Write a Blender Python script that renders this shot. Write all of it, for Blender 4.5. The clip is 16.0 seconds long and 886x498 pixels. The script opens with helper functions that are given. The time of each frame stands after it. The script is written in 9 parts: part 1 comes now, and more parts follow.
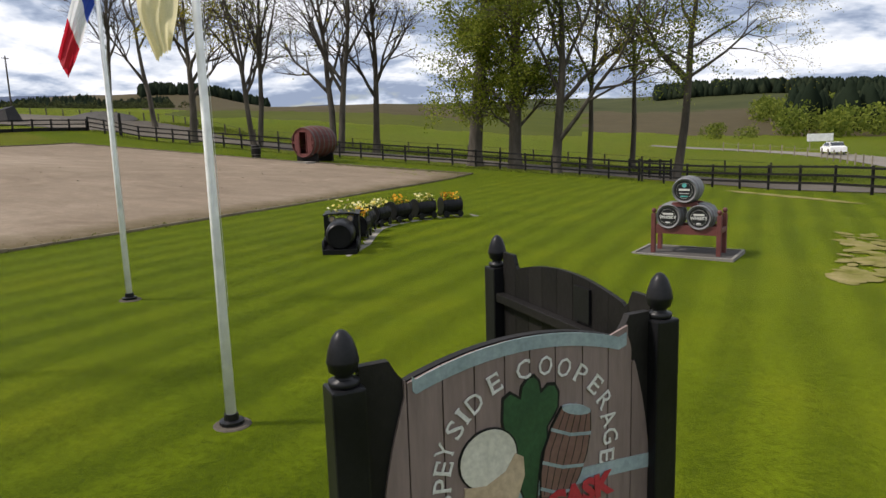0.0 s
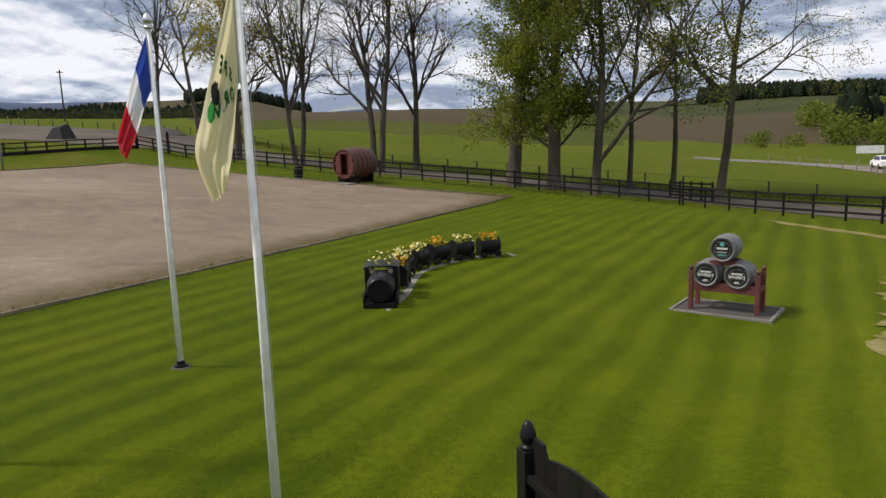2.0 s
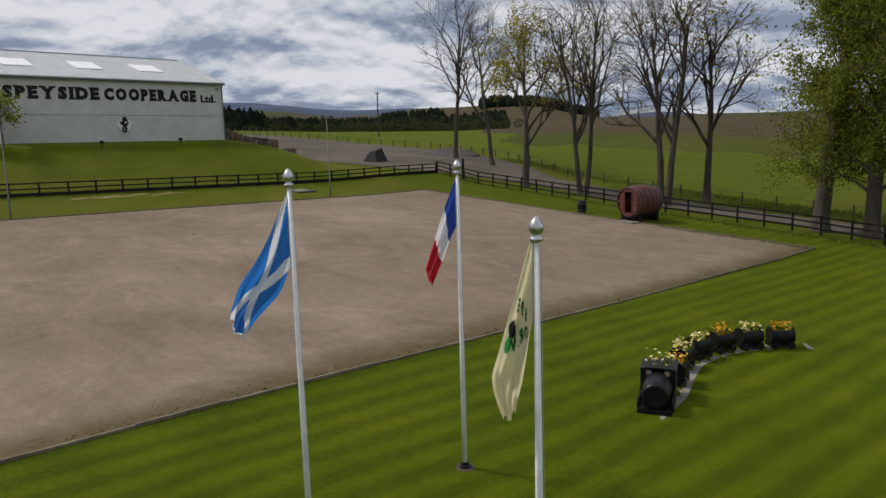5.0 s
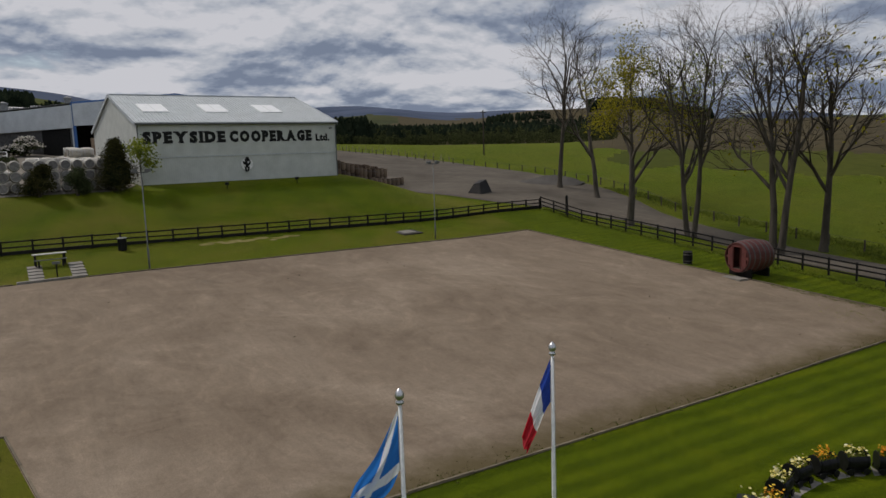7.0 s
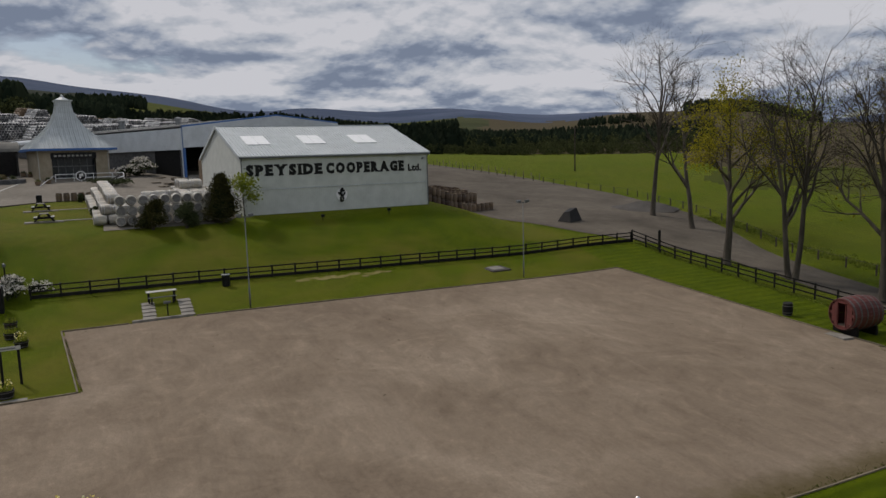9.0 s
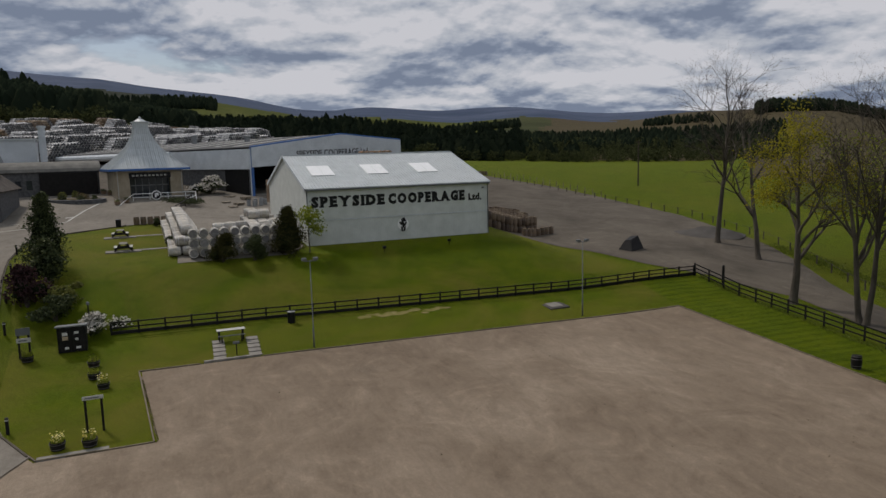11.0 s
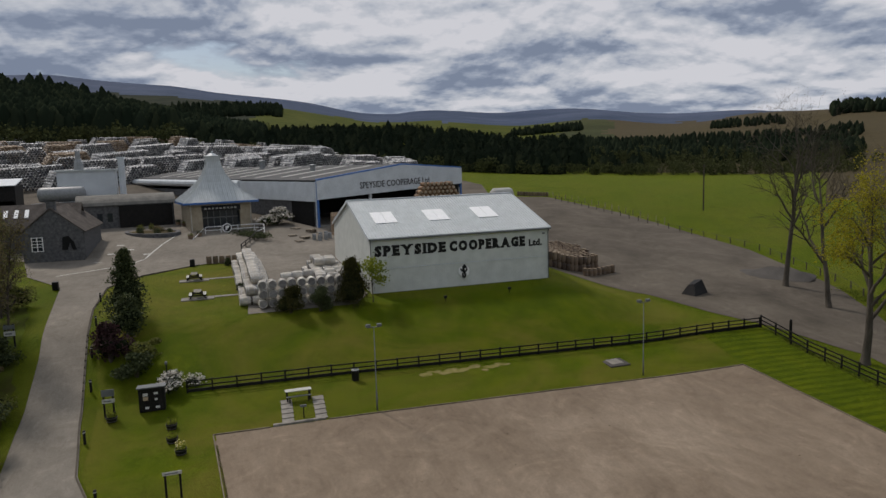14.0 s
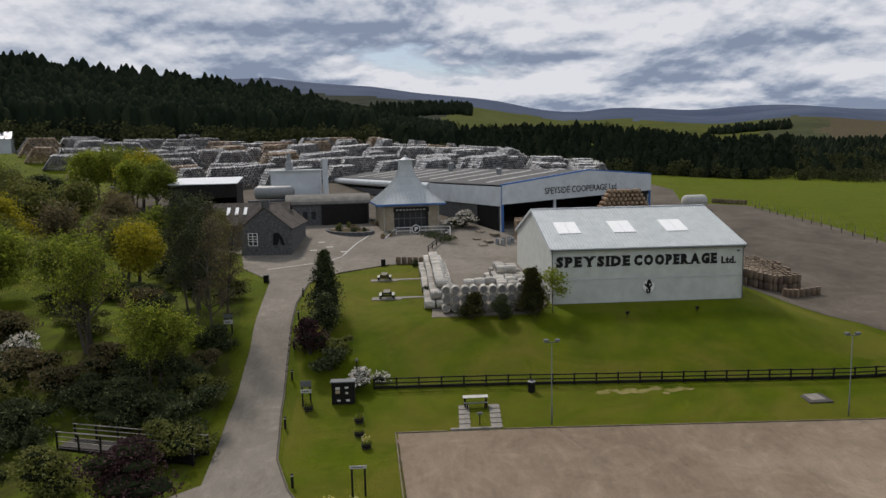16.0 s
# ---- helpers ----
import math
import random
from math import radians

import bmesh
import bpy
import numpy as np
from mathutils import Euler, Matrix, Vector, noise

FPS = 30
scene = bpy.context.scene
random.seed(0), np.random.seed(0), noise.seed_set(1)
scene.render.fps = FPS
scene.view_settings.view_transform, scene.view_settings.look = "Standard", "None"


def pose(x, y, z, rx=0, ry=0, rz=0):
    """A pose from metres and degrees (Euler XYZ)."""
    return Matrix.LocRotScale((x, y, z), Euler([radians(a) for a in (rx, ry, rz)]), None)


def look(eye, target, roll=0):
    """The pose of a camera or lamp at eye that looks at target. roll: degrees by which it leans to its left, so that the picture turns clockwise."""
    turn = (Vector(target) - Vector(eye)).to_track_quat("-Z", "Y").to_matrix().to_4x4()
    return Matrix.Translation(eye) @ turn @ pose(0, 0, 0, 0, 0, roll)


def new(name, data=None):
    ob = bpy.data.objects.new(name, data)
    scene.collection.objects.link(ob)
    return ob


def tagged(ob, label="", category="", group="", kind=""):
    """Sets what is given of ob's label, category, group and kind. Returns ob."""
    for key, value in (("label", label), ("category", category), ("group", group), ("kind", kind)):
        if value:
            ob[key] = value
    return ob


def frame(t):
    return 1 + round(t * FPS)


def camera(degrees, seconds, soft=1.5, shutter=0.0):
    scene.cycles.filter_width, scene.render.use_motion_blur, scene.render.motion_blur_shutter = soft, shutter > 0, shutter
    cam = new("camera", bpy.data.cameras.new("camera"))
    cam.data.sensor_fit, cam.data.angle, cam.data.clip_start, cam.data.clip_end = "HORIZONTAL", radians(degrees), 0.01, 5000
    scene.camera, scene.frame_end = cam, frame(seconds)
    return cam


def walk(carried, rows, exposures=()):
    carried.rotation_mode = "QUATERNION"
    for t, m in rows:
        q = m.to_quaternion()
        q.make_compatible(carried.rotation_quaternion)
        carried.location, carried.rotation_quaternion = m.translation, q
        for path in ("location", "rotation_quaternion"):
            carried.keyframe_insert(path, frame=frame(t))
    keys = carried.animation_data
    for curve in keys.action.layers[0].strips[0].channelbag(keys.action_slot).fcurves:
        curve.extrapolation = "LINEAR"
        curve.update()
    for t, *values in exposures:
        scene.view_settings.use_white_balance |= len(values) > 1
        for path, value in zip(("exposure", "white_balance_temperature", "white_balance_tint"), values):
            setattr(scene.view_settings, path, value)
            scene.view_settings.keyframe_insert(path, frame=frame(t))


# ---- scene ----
cam = camera(64.0, 16.0)
PATH = [
    (0, (-0.037, 0.001, 2.757), (-0.735, 1.845, 2.421), -1.8),
    (0.5, (-0.013, -0.002, 3.191), (-0.713, 1.842, 2.859), -1.8),
    (1, (0.037, -0.032, 3.62), (-0.664, 1.812, 3.29), -1.9),
    (1.5, (0.059, -0.048, 3.789), (-0.657, 1.791, 3.462), -2.0),
    (2, (0.067, -0.098, 4.008), (-0.733, 1.707, 3.685), -2.0),
    (2.5, (0.078, -0.137, 4.25), (-0.799, 1.632, 3.93), -2.0),
    (3, (0.111, -0.17, 4.525), (-0.849, 1.556, 4.209), -2.0),
    (3.5, (0.133, -0.242, 4.846), (-0.942, 1.415, 4.536), -2.0),
    (4, (0.106, -0.278, 5.233), (-1.122, 1.271, 4.93), -1.9),
    (4.5, (0.142, -0.281, 5.733), (-1.207, 1.165, 5.438), -1.8),
    (7, (0.895, -0.624, 10.045), (-0.723, 0.518, 9.768), -1.9),
    (7.5, (0.961, -0.627, 10.913), (-0.706, 0.444, 10.639), -1.8),
    (8, (0.983, -0.634, 11.747), (-0.725, 0.369, 11.475), -1.7),
    (8.5, (1.025, -0.646, 12.423), (-0.709, 0.313, 12.154), -1.7),
    (9, (1.015, -0.672, 13.173), (-0.734, 0.261, 12.907), -1.6),
    (9.5, (1.046, -0.721, 13.929), (-0.727, 0.167, 13.666), -1.7),
    (10, (1.148, -0.716, 14.625), (-0.64, 0.143, 14.365), -1.7),
    (12.5, (1.678, -0.605, 19.673), (-0.184, 0.07, 19.398), -1.6),
    (13, (1.703, -0.663, 20.314), (-0.163, 0.003, 20.046), -1.8),
    (13.5, (1.736, -0.693, 20.94), (-0.139, -0.048, 20.677), -1.8),
    (14, (1.789, -0.721, 21.568), (-0.095, -0.099, 21.309), -1.8),
    (14.5, (1.818, -0.754, 22.115), (-0.079, -0.173, 21.859), -1.8),
    (15, (1.898, -0.785, 22.493), (-0.018, -0.272, 22.239), -1.7),
    (15.5, (2.008, -0.783, 22.731), (0.052, -0.453, 22.478), -1.4),
    (16, (2.174, -0.729, 22.874), (0.194, -0.608, 22.622), -1.2),
]
walk(cam, [(t, look(eye, target, roll)) for t, eye, target, roll in PATH], [(0, 0.48, 6600, 15), (2.5, 0.2, 6600, 15), (4.7, -0.06, 6600, 15), (7, -0.45, 6600, 15), (10, -0.45, 6600, 15), (13.5, -0.38, 6600, 15), (16, -0.08, 6600, 15)])

# ---- world, sun, light ----
SUN_TO = Vector((-0.84, -0.37, 1.06)).normalized()
world = bpy.data.worlds.new("sky")
scene.world = world
world.use_nodes = True
wn, wl = world.node_tree.nodes, world.node_tree.links
wn.clear()
w_out = wn.new("ShaderNodeOutputWorld")
w_sky = wn.new("ShaderNodeTexSky")
w_sky.sky_type = "NISHITA"
w_sky.sun_disc = False
w_sky.sun_elevation = math.asin(SUN_TO.z)
w_sky.sun_rotation = math.atan2(SUN_TO.x, SUN_TO.y)
w_bg = wn.new("ShaderNodeBackground")
w_bg.inputs[1].default_value = 0.09
wl.new(w_sky.outputs[0], w_bg.inputs[0])
w_tc = wn.new("ShaderNodeTexCoord")
w_sep = wn.new("ShaderNodeSeparateXYZ")
wl.new(w_tc.outputs["Generated"], w_sep.inputs[0])


def wmath(op, a, b):
    n = wn.new("ShaderNodeMath")
    n.operation = op
    for k, v in enumerate((a, b)):
        if isinstance(v, (int, float)):
            n.inputs[k].default_value = v
        else:
            wl.new(v, n.inputs[k])
    return n.outputs[0]


# clouds lie in a flat layer: the direction divided by its height
w_h = wmath("ADD", wmath("MAXIMUM", w_sep.outputs[2], 0.0), 0.26)
w_com = wn.new("ShaderNodeCombineXYZ")
wl.new(wmath("DIVIDE", w_sep.outputs[0], w_h), w_com.inputs[0])
wl.new(wmath("DIVIDE", w_sep.outputs[1], w_h), w_com.inputs[1])


def wplace(shift, grow):
    mp = wn.new("ShaderNodeMapping")
    mp.inputs["Location"].default_value = shift
    mp.inputs["Scale"].default_value = (grow, grow, 1)
    wl.new(w_com.outputs[0], mp.inputs[0])
    return mp.outputs[0]


def wnoise(scale, detail, rough, shift, grow=1.0, distort=0.2):
    n = wn.new("ShaderNodeTexNoise")
    n.inputs["Scale"].default_value, n.inputs["Detail"].default_value, n.inputs["Roughness"].default_value = scale, detail, rough
    n.inputs["Distortion"].default_value = distort
    wl.new(wplace(shift, grow), n.inputs[0])
    return n.outputs[0]


def wpuff(scale, shift, grow=1.0):
    """Rounded heaps of several sizes."""
    n = wn.new("ShaderNodeTexVoronoi")
    n.feature, n.normalize = "F1", True
    n.inputs["Scale"].default_value, n.inputs["Detail"].default_value, n.inputs["Roughness"].default_value, n.inputs["Lacunarity"].default_value = scale, 3.0, 0.55, 2.3
    wl.new(wplace(shift, grow), n.inputs["Vector"])
    return wmath("SUBTRACT", 1.0, n.outputs["Distance"])


def wramp(fac, stops):
    r = wn.new("ShaderNodeValToRGB")
    e = r.color_ramp.elements
    e[0].position, e[0].color = stops[0][0], (*stops[0][1], 1)
    e[1].position, e[1].color = stops[-1][0], (*stops[-1][1], 1)
    for p, c in stops[1:-1]:
        e.new(p).color = (*c, 1)
    wl.new(fac, r.inputs[0])
    return r.outputs[0]


def wcloud(grow):
    broad = wnoise(1.35, 10, 0.55, (2.3, 6.2, 0), grow)
    heaps = wpuff(4.2, (1.3, 4.1, 0), grow)
    return wmath("ADD", wmath("MULTIPLY", broad, 0.80), wmath("MULTIPLY", heaps, 0.20))


# heaped clouds: the density, and the same a little higher up, whose difference lights the tops and greys the bases
w_den = wcloud(1.0)
w_up = wcloud(0.925)
w_fine = wcloud(0.975)
w_lit = wmath("ADD", wmath("ADD", wmath("MULTIPLY", wmath("SUBTRACT", w_den, w_up), 3.2), wmath("MULTIPLY", wmath("SUBTRACT", w_den, w_fine), 5.5)), 0.56)
w_belly = wnoise(0.8, 4, 0.5, (4.1, 7.4, 0))
w_thick = wmath("SUBTRACT", w_lit, wmath("MULTIPLY", wmath("SUBTRACT", w_belly, 0.5), 0.95))
w_cloud_col = wramp(w_thick, [(0.10, (0.27, 0.34, 0.46)), (0.34, (0.40, 0.48, 0.60)), (0.50, (0.56, 0.63, 0.72)), (0.68, (0.67, 0.735, 0.805)), (0.95, (0.86, 0.90, 0.95))])
w_mask = wramp(w_den, [(0.385, (0, 0, 0)), (0.44, (1, 1, 1))])
w_cbg = wn.new("ShaderNodeBackground")
w_cbg.inputs[1].default_value = 0.86
wl.new(w_cloud_col, w_cbg.inputs[0])
w_mix = wn.new("ShaderNodeMixShader")
wl.new(w_mask, w_mix.inputs[0])
wl.new(w_bg.outputs[0], w_mix.inputs[1])
wl.new(w_cbg.outputs[0], w_mix.inputs[2])
wl.new(w_mix.outputs[0], w_out.inputs[0])

sun_data = bpy.data.lights.new("sun", "SUN")
sun_data.energy, sun_data.angle, sun_data.color = 2.8, radians(7.0), (1.0, 0.95, 0.87)
sun = new("sun", sun_data)
sun.matrix_world = look(SUN_TO * 200, (0, 0, 0))


# ---- materials ----
def shader(name, rough=0.7, metal=0.0):
    m = bpy.data.materials.new(name)
    m.use_nodes = True
    n, l = m.node_tree.nodes, m.node_tree.links
    b = n["Principled BSDF"]
    b.inputs["Roughness"].default_value, b.inputs["Metallic"].default_value = rough, metal
    return m, n, l, b


def tex_noise(n, l, src, scale, detail=5, rough=0.6, stretch=(1, 1, 1), distort=0.0):
    mp = n.new("ShaderNodeMapping")
    mp.inputs["Scale"].default_value = stretch
    l.new(src, mp.inputs[0])
    t = n.new("ShaderNodeTexNoise")
    t.inputs["Scale"].default_value, t.inputs["Detail"].default_value, t.inputs["Roughness"].default_value = scale, detail, rough
    t.inputs["Distortion"].default_value = distort
    l.new(mp.outputs[0], t.inputs[0])
    return t.outputs[0]


def ramp(n, l, fac, stops):
    r = n.new("ShaderNodeValToRGB")
    e = r.color_ramp.elements
    e[0].position, e[0].color = stops[0][0], (*stops[0][1], 1)
    e[1].position, e[1].color = stops[-1][0], (*stops[-1][1], 1)
    for p, c in stops[1:-1]:
        e.new(p).color = (*c, 1)
    l.new(fac, r.inputs[0])
    return r.outputs[0]


def mix(n, l, fac, a, b, kind="MIX"):
    m = n.new("ShaderNodeMix")
    m.data_type, m.blend_type = "RGBA", kind
    for sock, v in ((m.inputs[0], fac), (m.inputs[6], a), (m.inputs[7], b)):
        if isinstance(v, (int, float)):
            sock.default_value = v
        elif isinstance(v, tuple):
            sock.default_value = (*v, 1)
        else:
            l.new(v, sock)
    return m.outputs[2]


def bump(n, l, b, height, strength=0.3, dist=0.02):
    k = n.new("ShaderNodeBump")
    k.inputs["Strength"].default_value, k.inputs["Distance"].default_value = strength, dist
    l.new(height, k.inputs["Height"])
    l.new(k.outputs[0], b.inputs["Normal"])


def surface(name, dark, light, scale=6.0, fine=40.0, rough=0.7, metal=0.0, relief=0.25, depth=0.01, vary=0.0, stretch=(1, 1, 1)):
    """A worn surface: broad stains, fine grain, light relief; vary: how much each piece differs."""
    m, n, l, b = shader(name, rough, metal)
    if rough > 0.92:
        b.inputs["Specular IOR Level"].default_value = 0.05
    at = n.new("ShaderNodeTexCoord").outputs["Object"]
    broad = tex_noise(n, l, at, scale, 4, 0.6, stretch)
    grain = tex_noise(n, l, at, fine, 3, 0.6, stretch)
    c = ramp(n, l, broad, [(0.3, dark), (0.7, light)])
    g = ramp(n, l, grain, [(0.25, (0.78, 0.78, 0.78)), (0.75, (1.12, 1.12, 1.12))])
    c = mix(n, l, 1.0, c, g, "MULTIPLY")
    if vary:
        info = n.new("ShaderNodeObjectInfo")
        v = ramp(n, l, info.outputs["Random"], [(0.0, (1 - vary,) * 3), (1.0, (1 + vary,) * 3)])
        c = mix(n, l, 1.0, c, v, "MULTIPLY")
    l.new(c, b.inputs["Base Color"])
    if relief:
        bump(n, l, b, grain, relief, depth)
    return m


def island_surface(name, stops, rough=0.8, fine=30.0):
    """Many joined pieces, each of its own shade."""
    m, n, l, b = shader(name, rough)
    geo = n.new("ShaderNodeNewGeometry")
    c = ramp(n, l, geo.outputs["Random Per Island"], stops)
    at = n.new("ShaderNodeTexCoord").outputs["Object"]
    g = ramp(n, l, tex_noise(n, l, at, fine, 3), [(0.3, (0.75,) * 3), (0.7, (1.15,) * 3)])
    l.new(mix(n, l, 1.0, c, g, "MULTIPLY"), b.inputs["Base Color"])
    return m


def leaf_surface(name, stops, through_leaf=0.35):
    m, n, l, b = shader(name, 0.7)
    b.inputs["Specular IOR Level"].default_value = 0.12 if through_leaf > 0.12 else 0.0
    geo = n.new("ShaderNodeNewGeometry")
    c = ramp(n, l, geo.outputs["Random Per Island"], stops)
    l.new(c, b.inputs["Base Color"])
    tr = n.new("ShaderNodeBsdfTranslucent")
    l.new(c, tr.inputs[0])
    mx = n.new("ShaderNodeMixShader")
    mx.inputs[0].default_value = through_leaf
    l.new(b.outputs[0], mx.inputs[1])
    l.new(tr.outputs[0], mx.inputs[2])
    l.new(mx.outputs[0], n["Material Output"].inputs[0])
    return m


def lawn_surface(name, stripes, tone=1.0, dry=0.0):
    """Mown turf with blade-scale grain, patches, and pale and dark mowing bands along y."""
    m, n, l, b = shader(name, 0.85)
    at = n.new("ShaderNodeTexCoord").outputs["Object"]
    patch = tex_noise(n, l, at, 0.35, 5, 0.65)
    tuft = tex_noise(n, l, at, 9.0, 4, 0.7)
    blade = tex_noise(n, l, at, 70.0, 3, 0.7)
    c = ramp(n, l, patch, [(0.3, (0.050 * tone, 0.074 * tone, 0.002)), (0.5, (0.070 * tone, 0.096 * tone, 0.003)), (0.72, (0.100 * tone, 0.118 * tone, 0.004))])
    b.inputs["Specular IOR Level"].default_value = 0.05
    if dry:
        bare = tex_noise(n, l, at, 0.09, 6, 0.68, (1, 0.6, 1), 0.8)
        c = mix(n, l, ramp(n, l, bare, [(0.42, (0, 0, 0)), (0.62, (dry,) * 3)]), c, (0.135, 0.118, 0.022))
    c = mix(n, l, 1.0, c, ramp(n, l, tuft, [(0.28, (0.66, 0.70, 0.62)), (0.72, (1.26, 1.24, 1.2))]), "MULTIPLY")
    clump = tex_noise(n, l, at, 26.0, 4, 0.75)
    c = mix(n, l, 1.0, c, ramp(n, l, clump, [(0.3, (0.58, 0.62, 0.52)), (0.7, (1.38, 1.34, 1.25))]), "MULTIPLY")
    c = mix(n, l, 1.0, c, ramp(n, l, blade, [(0.28, (0.55, 0.58, 0.5)), (0.72, (1.35, 1.35, 1.3))]), "MULTIPLY")
    if stripes:
        wob = n.new("ShaderNodeVectorMath")
        wob.operation = "MULTIPLY_ADD"
        wv = n.new("ShaderNodeTexNoise")
        wv.inputs["Scale"].default_value = 0.25
        l.new(at, wv.inputs[0])
        l.new(wv.outputs[1], wob.inputs[0])
        wob.inputs[1].default_value = (0.7, 0, 0)
        l.new(at, wob.inputs[2])
        rot = n.new("ShaderNodeMapping")
        rot.inputs["Rotation"].default_value = (0, 0, radians(4.0))
        l.new(wob.outputs[0], rot.inputs[0])
        w = n.new("ShaderNodeTexWave")
        w.wave_type, w.bands_direction, w.wave_profile = "BANDS", "X", "SIN"
        w.inputs["Scale"].default_value = stripes
        w.inputs["Distortion"].default_value = 0.0
        l.new(rot.outputs[0], w.inputs[0])
        c = mix(n, l, 1.0, c, ramp(n, l, w.outputs[1], [(0.2, (0.80, 0.83, 0.78)), (0.8, (1.20, 1.17, 1.12))]), "MULTIPLY")
    l.new(c, b.inputs["Base Color"])
    b.inputs["Sheen Weight"].default_value, b.inputs["Sheen Roughness"].default_value = 0.30, 0.16
    b.inputs["Sheen Tint"].default_value = (0.66, 0.80, 0.03, 1)
    add = n.new("ShaderNodeMath")
    l.new(blade, add.inputs[0])
    l.new(tuft, add.inputs[1])
    bump(n, l, b, add.outputs[0], 0.6, 0.05)
    return m


def gravel_surface(name, stops, tracks=True, stain=None):
    """Loose gravel: patches, wheel sweeps, stones; stain: an edge (x, y) to (x, y) along which moss and soil have crept in."""
    m, n, l, b = shader(name, 0.95)
    b.inputs["Specular IOR Level"].default_value = 0.1
    at = n.new("ShaderNodeTexCoord").outputs["Object"]
    patch = tex_noise(n, l, at, 0.12, 6, 0.6, (1, 1, 1), 0.6)
    sweep = tex_noise(n, l, at, 0.5, 6, 0.65, (0.5, 2.2, 1), 1.2)
    stone = tex_noise(n, l, at, 28.0, 3, 0.7)
    c = ramp(n, l, patch, stops)
    if tracks:
        swirl = tex_noise(n, l, at, 0.22, 5, 0.62, (1, 1, 1), 4.0)
        c = mix(n, l, 1.0, c, ramp(n, l, swirl, [(0.36, (0.90, 0.89, 0.88)), (0.48, (1.0, 1.0, 1.0)), (0.56, (1.01, 1.01, 1.01)), (0.66, (1.15, 1.15, 1.145))]), "MULTIPLY")
        c = mix(n, l, 1.0, c, ramp(n, l, sweep, [(0.3, (0.91, 0.91, 0.91)), (0.7, (1.09, 1.085, 1.08))]), "MULTIPLY")
        rake = tex_noise(n, l, at, 1.6, 7, 0.72, (0.35, 1.6, 1), 2.4)
        c = mix(n, l, 1.0, c, ramp(n, l, rake, [(0.30, (0.94, 0.935, 0.93)), (0.5, (1.0, 1.0, 1.0)), (0.70, (1.06, 1.06, 1.06))]), "MULTIPLY")
        lump = tex_noise(n, l, at, 5.0, 4, 0.75)
        c = mix(n, l, 1.0, c, ramp(n, l, lump, [(0.3, (0.91, 0.91, 0.91)), (0.7, (1.09, 1.09, 1.09))]), "MULTIPLY")
    c = mix(n, l, 1.0, c, ramp(n, l, stone, [(0.3, (0.8, 0.8, 0.8)), (0.7, (1.2, 1.2, 1.2))]), "MULTIPLY")
    if stain:
        (ax, ay), (bx, by), reach, col = stain
        d = math.hypot(bx - ax, by - ay)
        dot = n.new("ShaderNodeVectorMath")
        dot.operation = "DOT_PRODUCT"
        l.new(at, dot.inputs[0])
        dot.inputs[1].default_value = ((by - ay) / d, -(bx - ax) / d, 0)
        off = n.new("ShaderNodeMath")
        off.operation, off.inputs[1].default_value = "SUBTRACT", (ax * (by - ay) - ay * (bx - ax)) / d
        l.new(dot.outputs["Value"], off.inputs[0])
        near = n.new("ShaderNodeMapRange")
        near.inputs["From Min"].default_value, near.inputs["From Max"].default_value = -reach, 0.0
        l.new(off.outputs[0], near.inputs["Value"])
        creep = tex_noise(n, l, at, 0.5, 7, 0.7)
        amount = n.new("ShaderNodeMath")
        amount.operation = "ADD"
        l.new(near.outputs[0], amount.inputs[0])
        l.new(creep, amount.inputs[1])
        half = n.new("ShaderNodeMath")
        half.operation, half.inputs[1].default_value = "MULTIPLY", 0.6
        l.new(amount.outputs[0], half.inputs[0])
        c = mix(n, l, ramp(n, l, half.outputs[0], [(0.52, (0, 0, 0)), (0.84, (0.85,) * 3)]), c, col)
    l.new(c, b.inputs["Base Color"])
    bump(n, l, b, stone, 0.4, 0.015)
    return m


def sheet_metal(name, base, pitch, axis, rough=0.45, metal=0.0):
    """Profiled sheet: narrow ribs across the given axis, with streaks of weather."""
    m, n, l, b = shader(name, rough, metal)
    at = n.new("ShaderNodeTexCoord").outputs["Object"]
    w = n.new("ShaderNodeTexWave")
    w.wave_type, w.bands_direction = "BANDS", axis
    w.inputs["Scale"].default_value = 0.314 / pitch
    l.new(at, w.inputs[0])
    dirt = tex_noise(n, l, at, 0.9, 6, 0.65)
    c = mix(n, l, 1.0, base, ramp(n, l, dirt, [(0.3, (0.84, 0.85, 0.84)), (0.7, (1.05, 1.05, 1.05))]), "MULTIPLY")
    c = mix(n, l, 1.0, c, ramp(n, l, w.outputs[1], [(0.0, (0.97, 0.97, 0.97)), (0.4, (1.01, 1.01, 1.01))]), "MULTIPLY")
    l.new(c, b.inputs["Base Color"])
    bump(n, l, b, w.outputs[1], 0.5 if pitch > 0.25 else 0.15, 0.03)
    return m


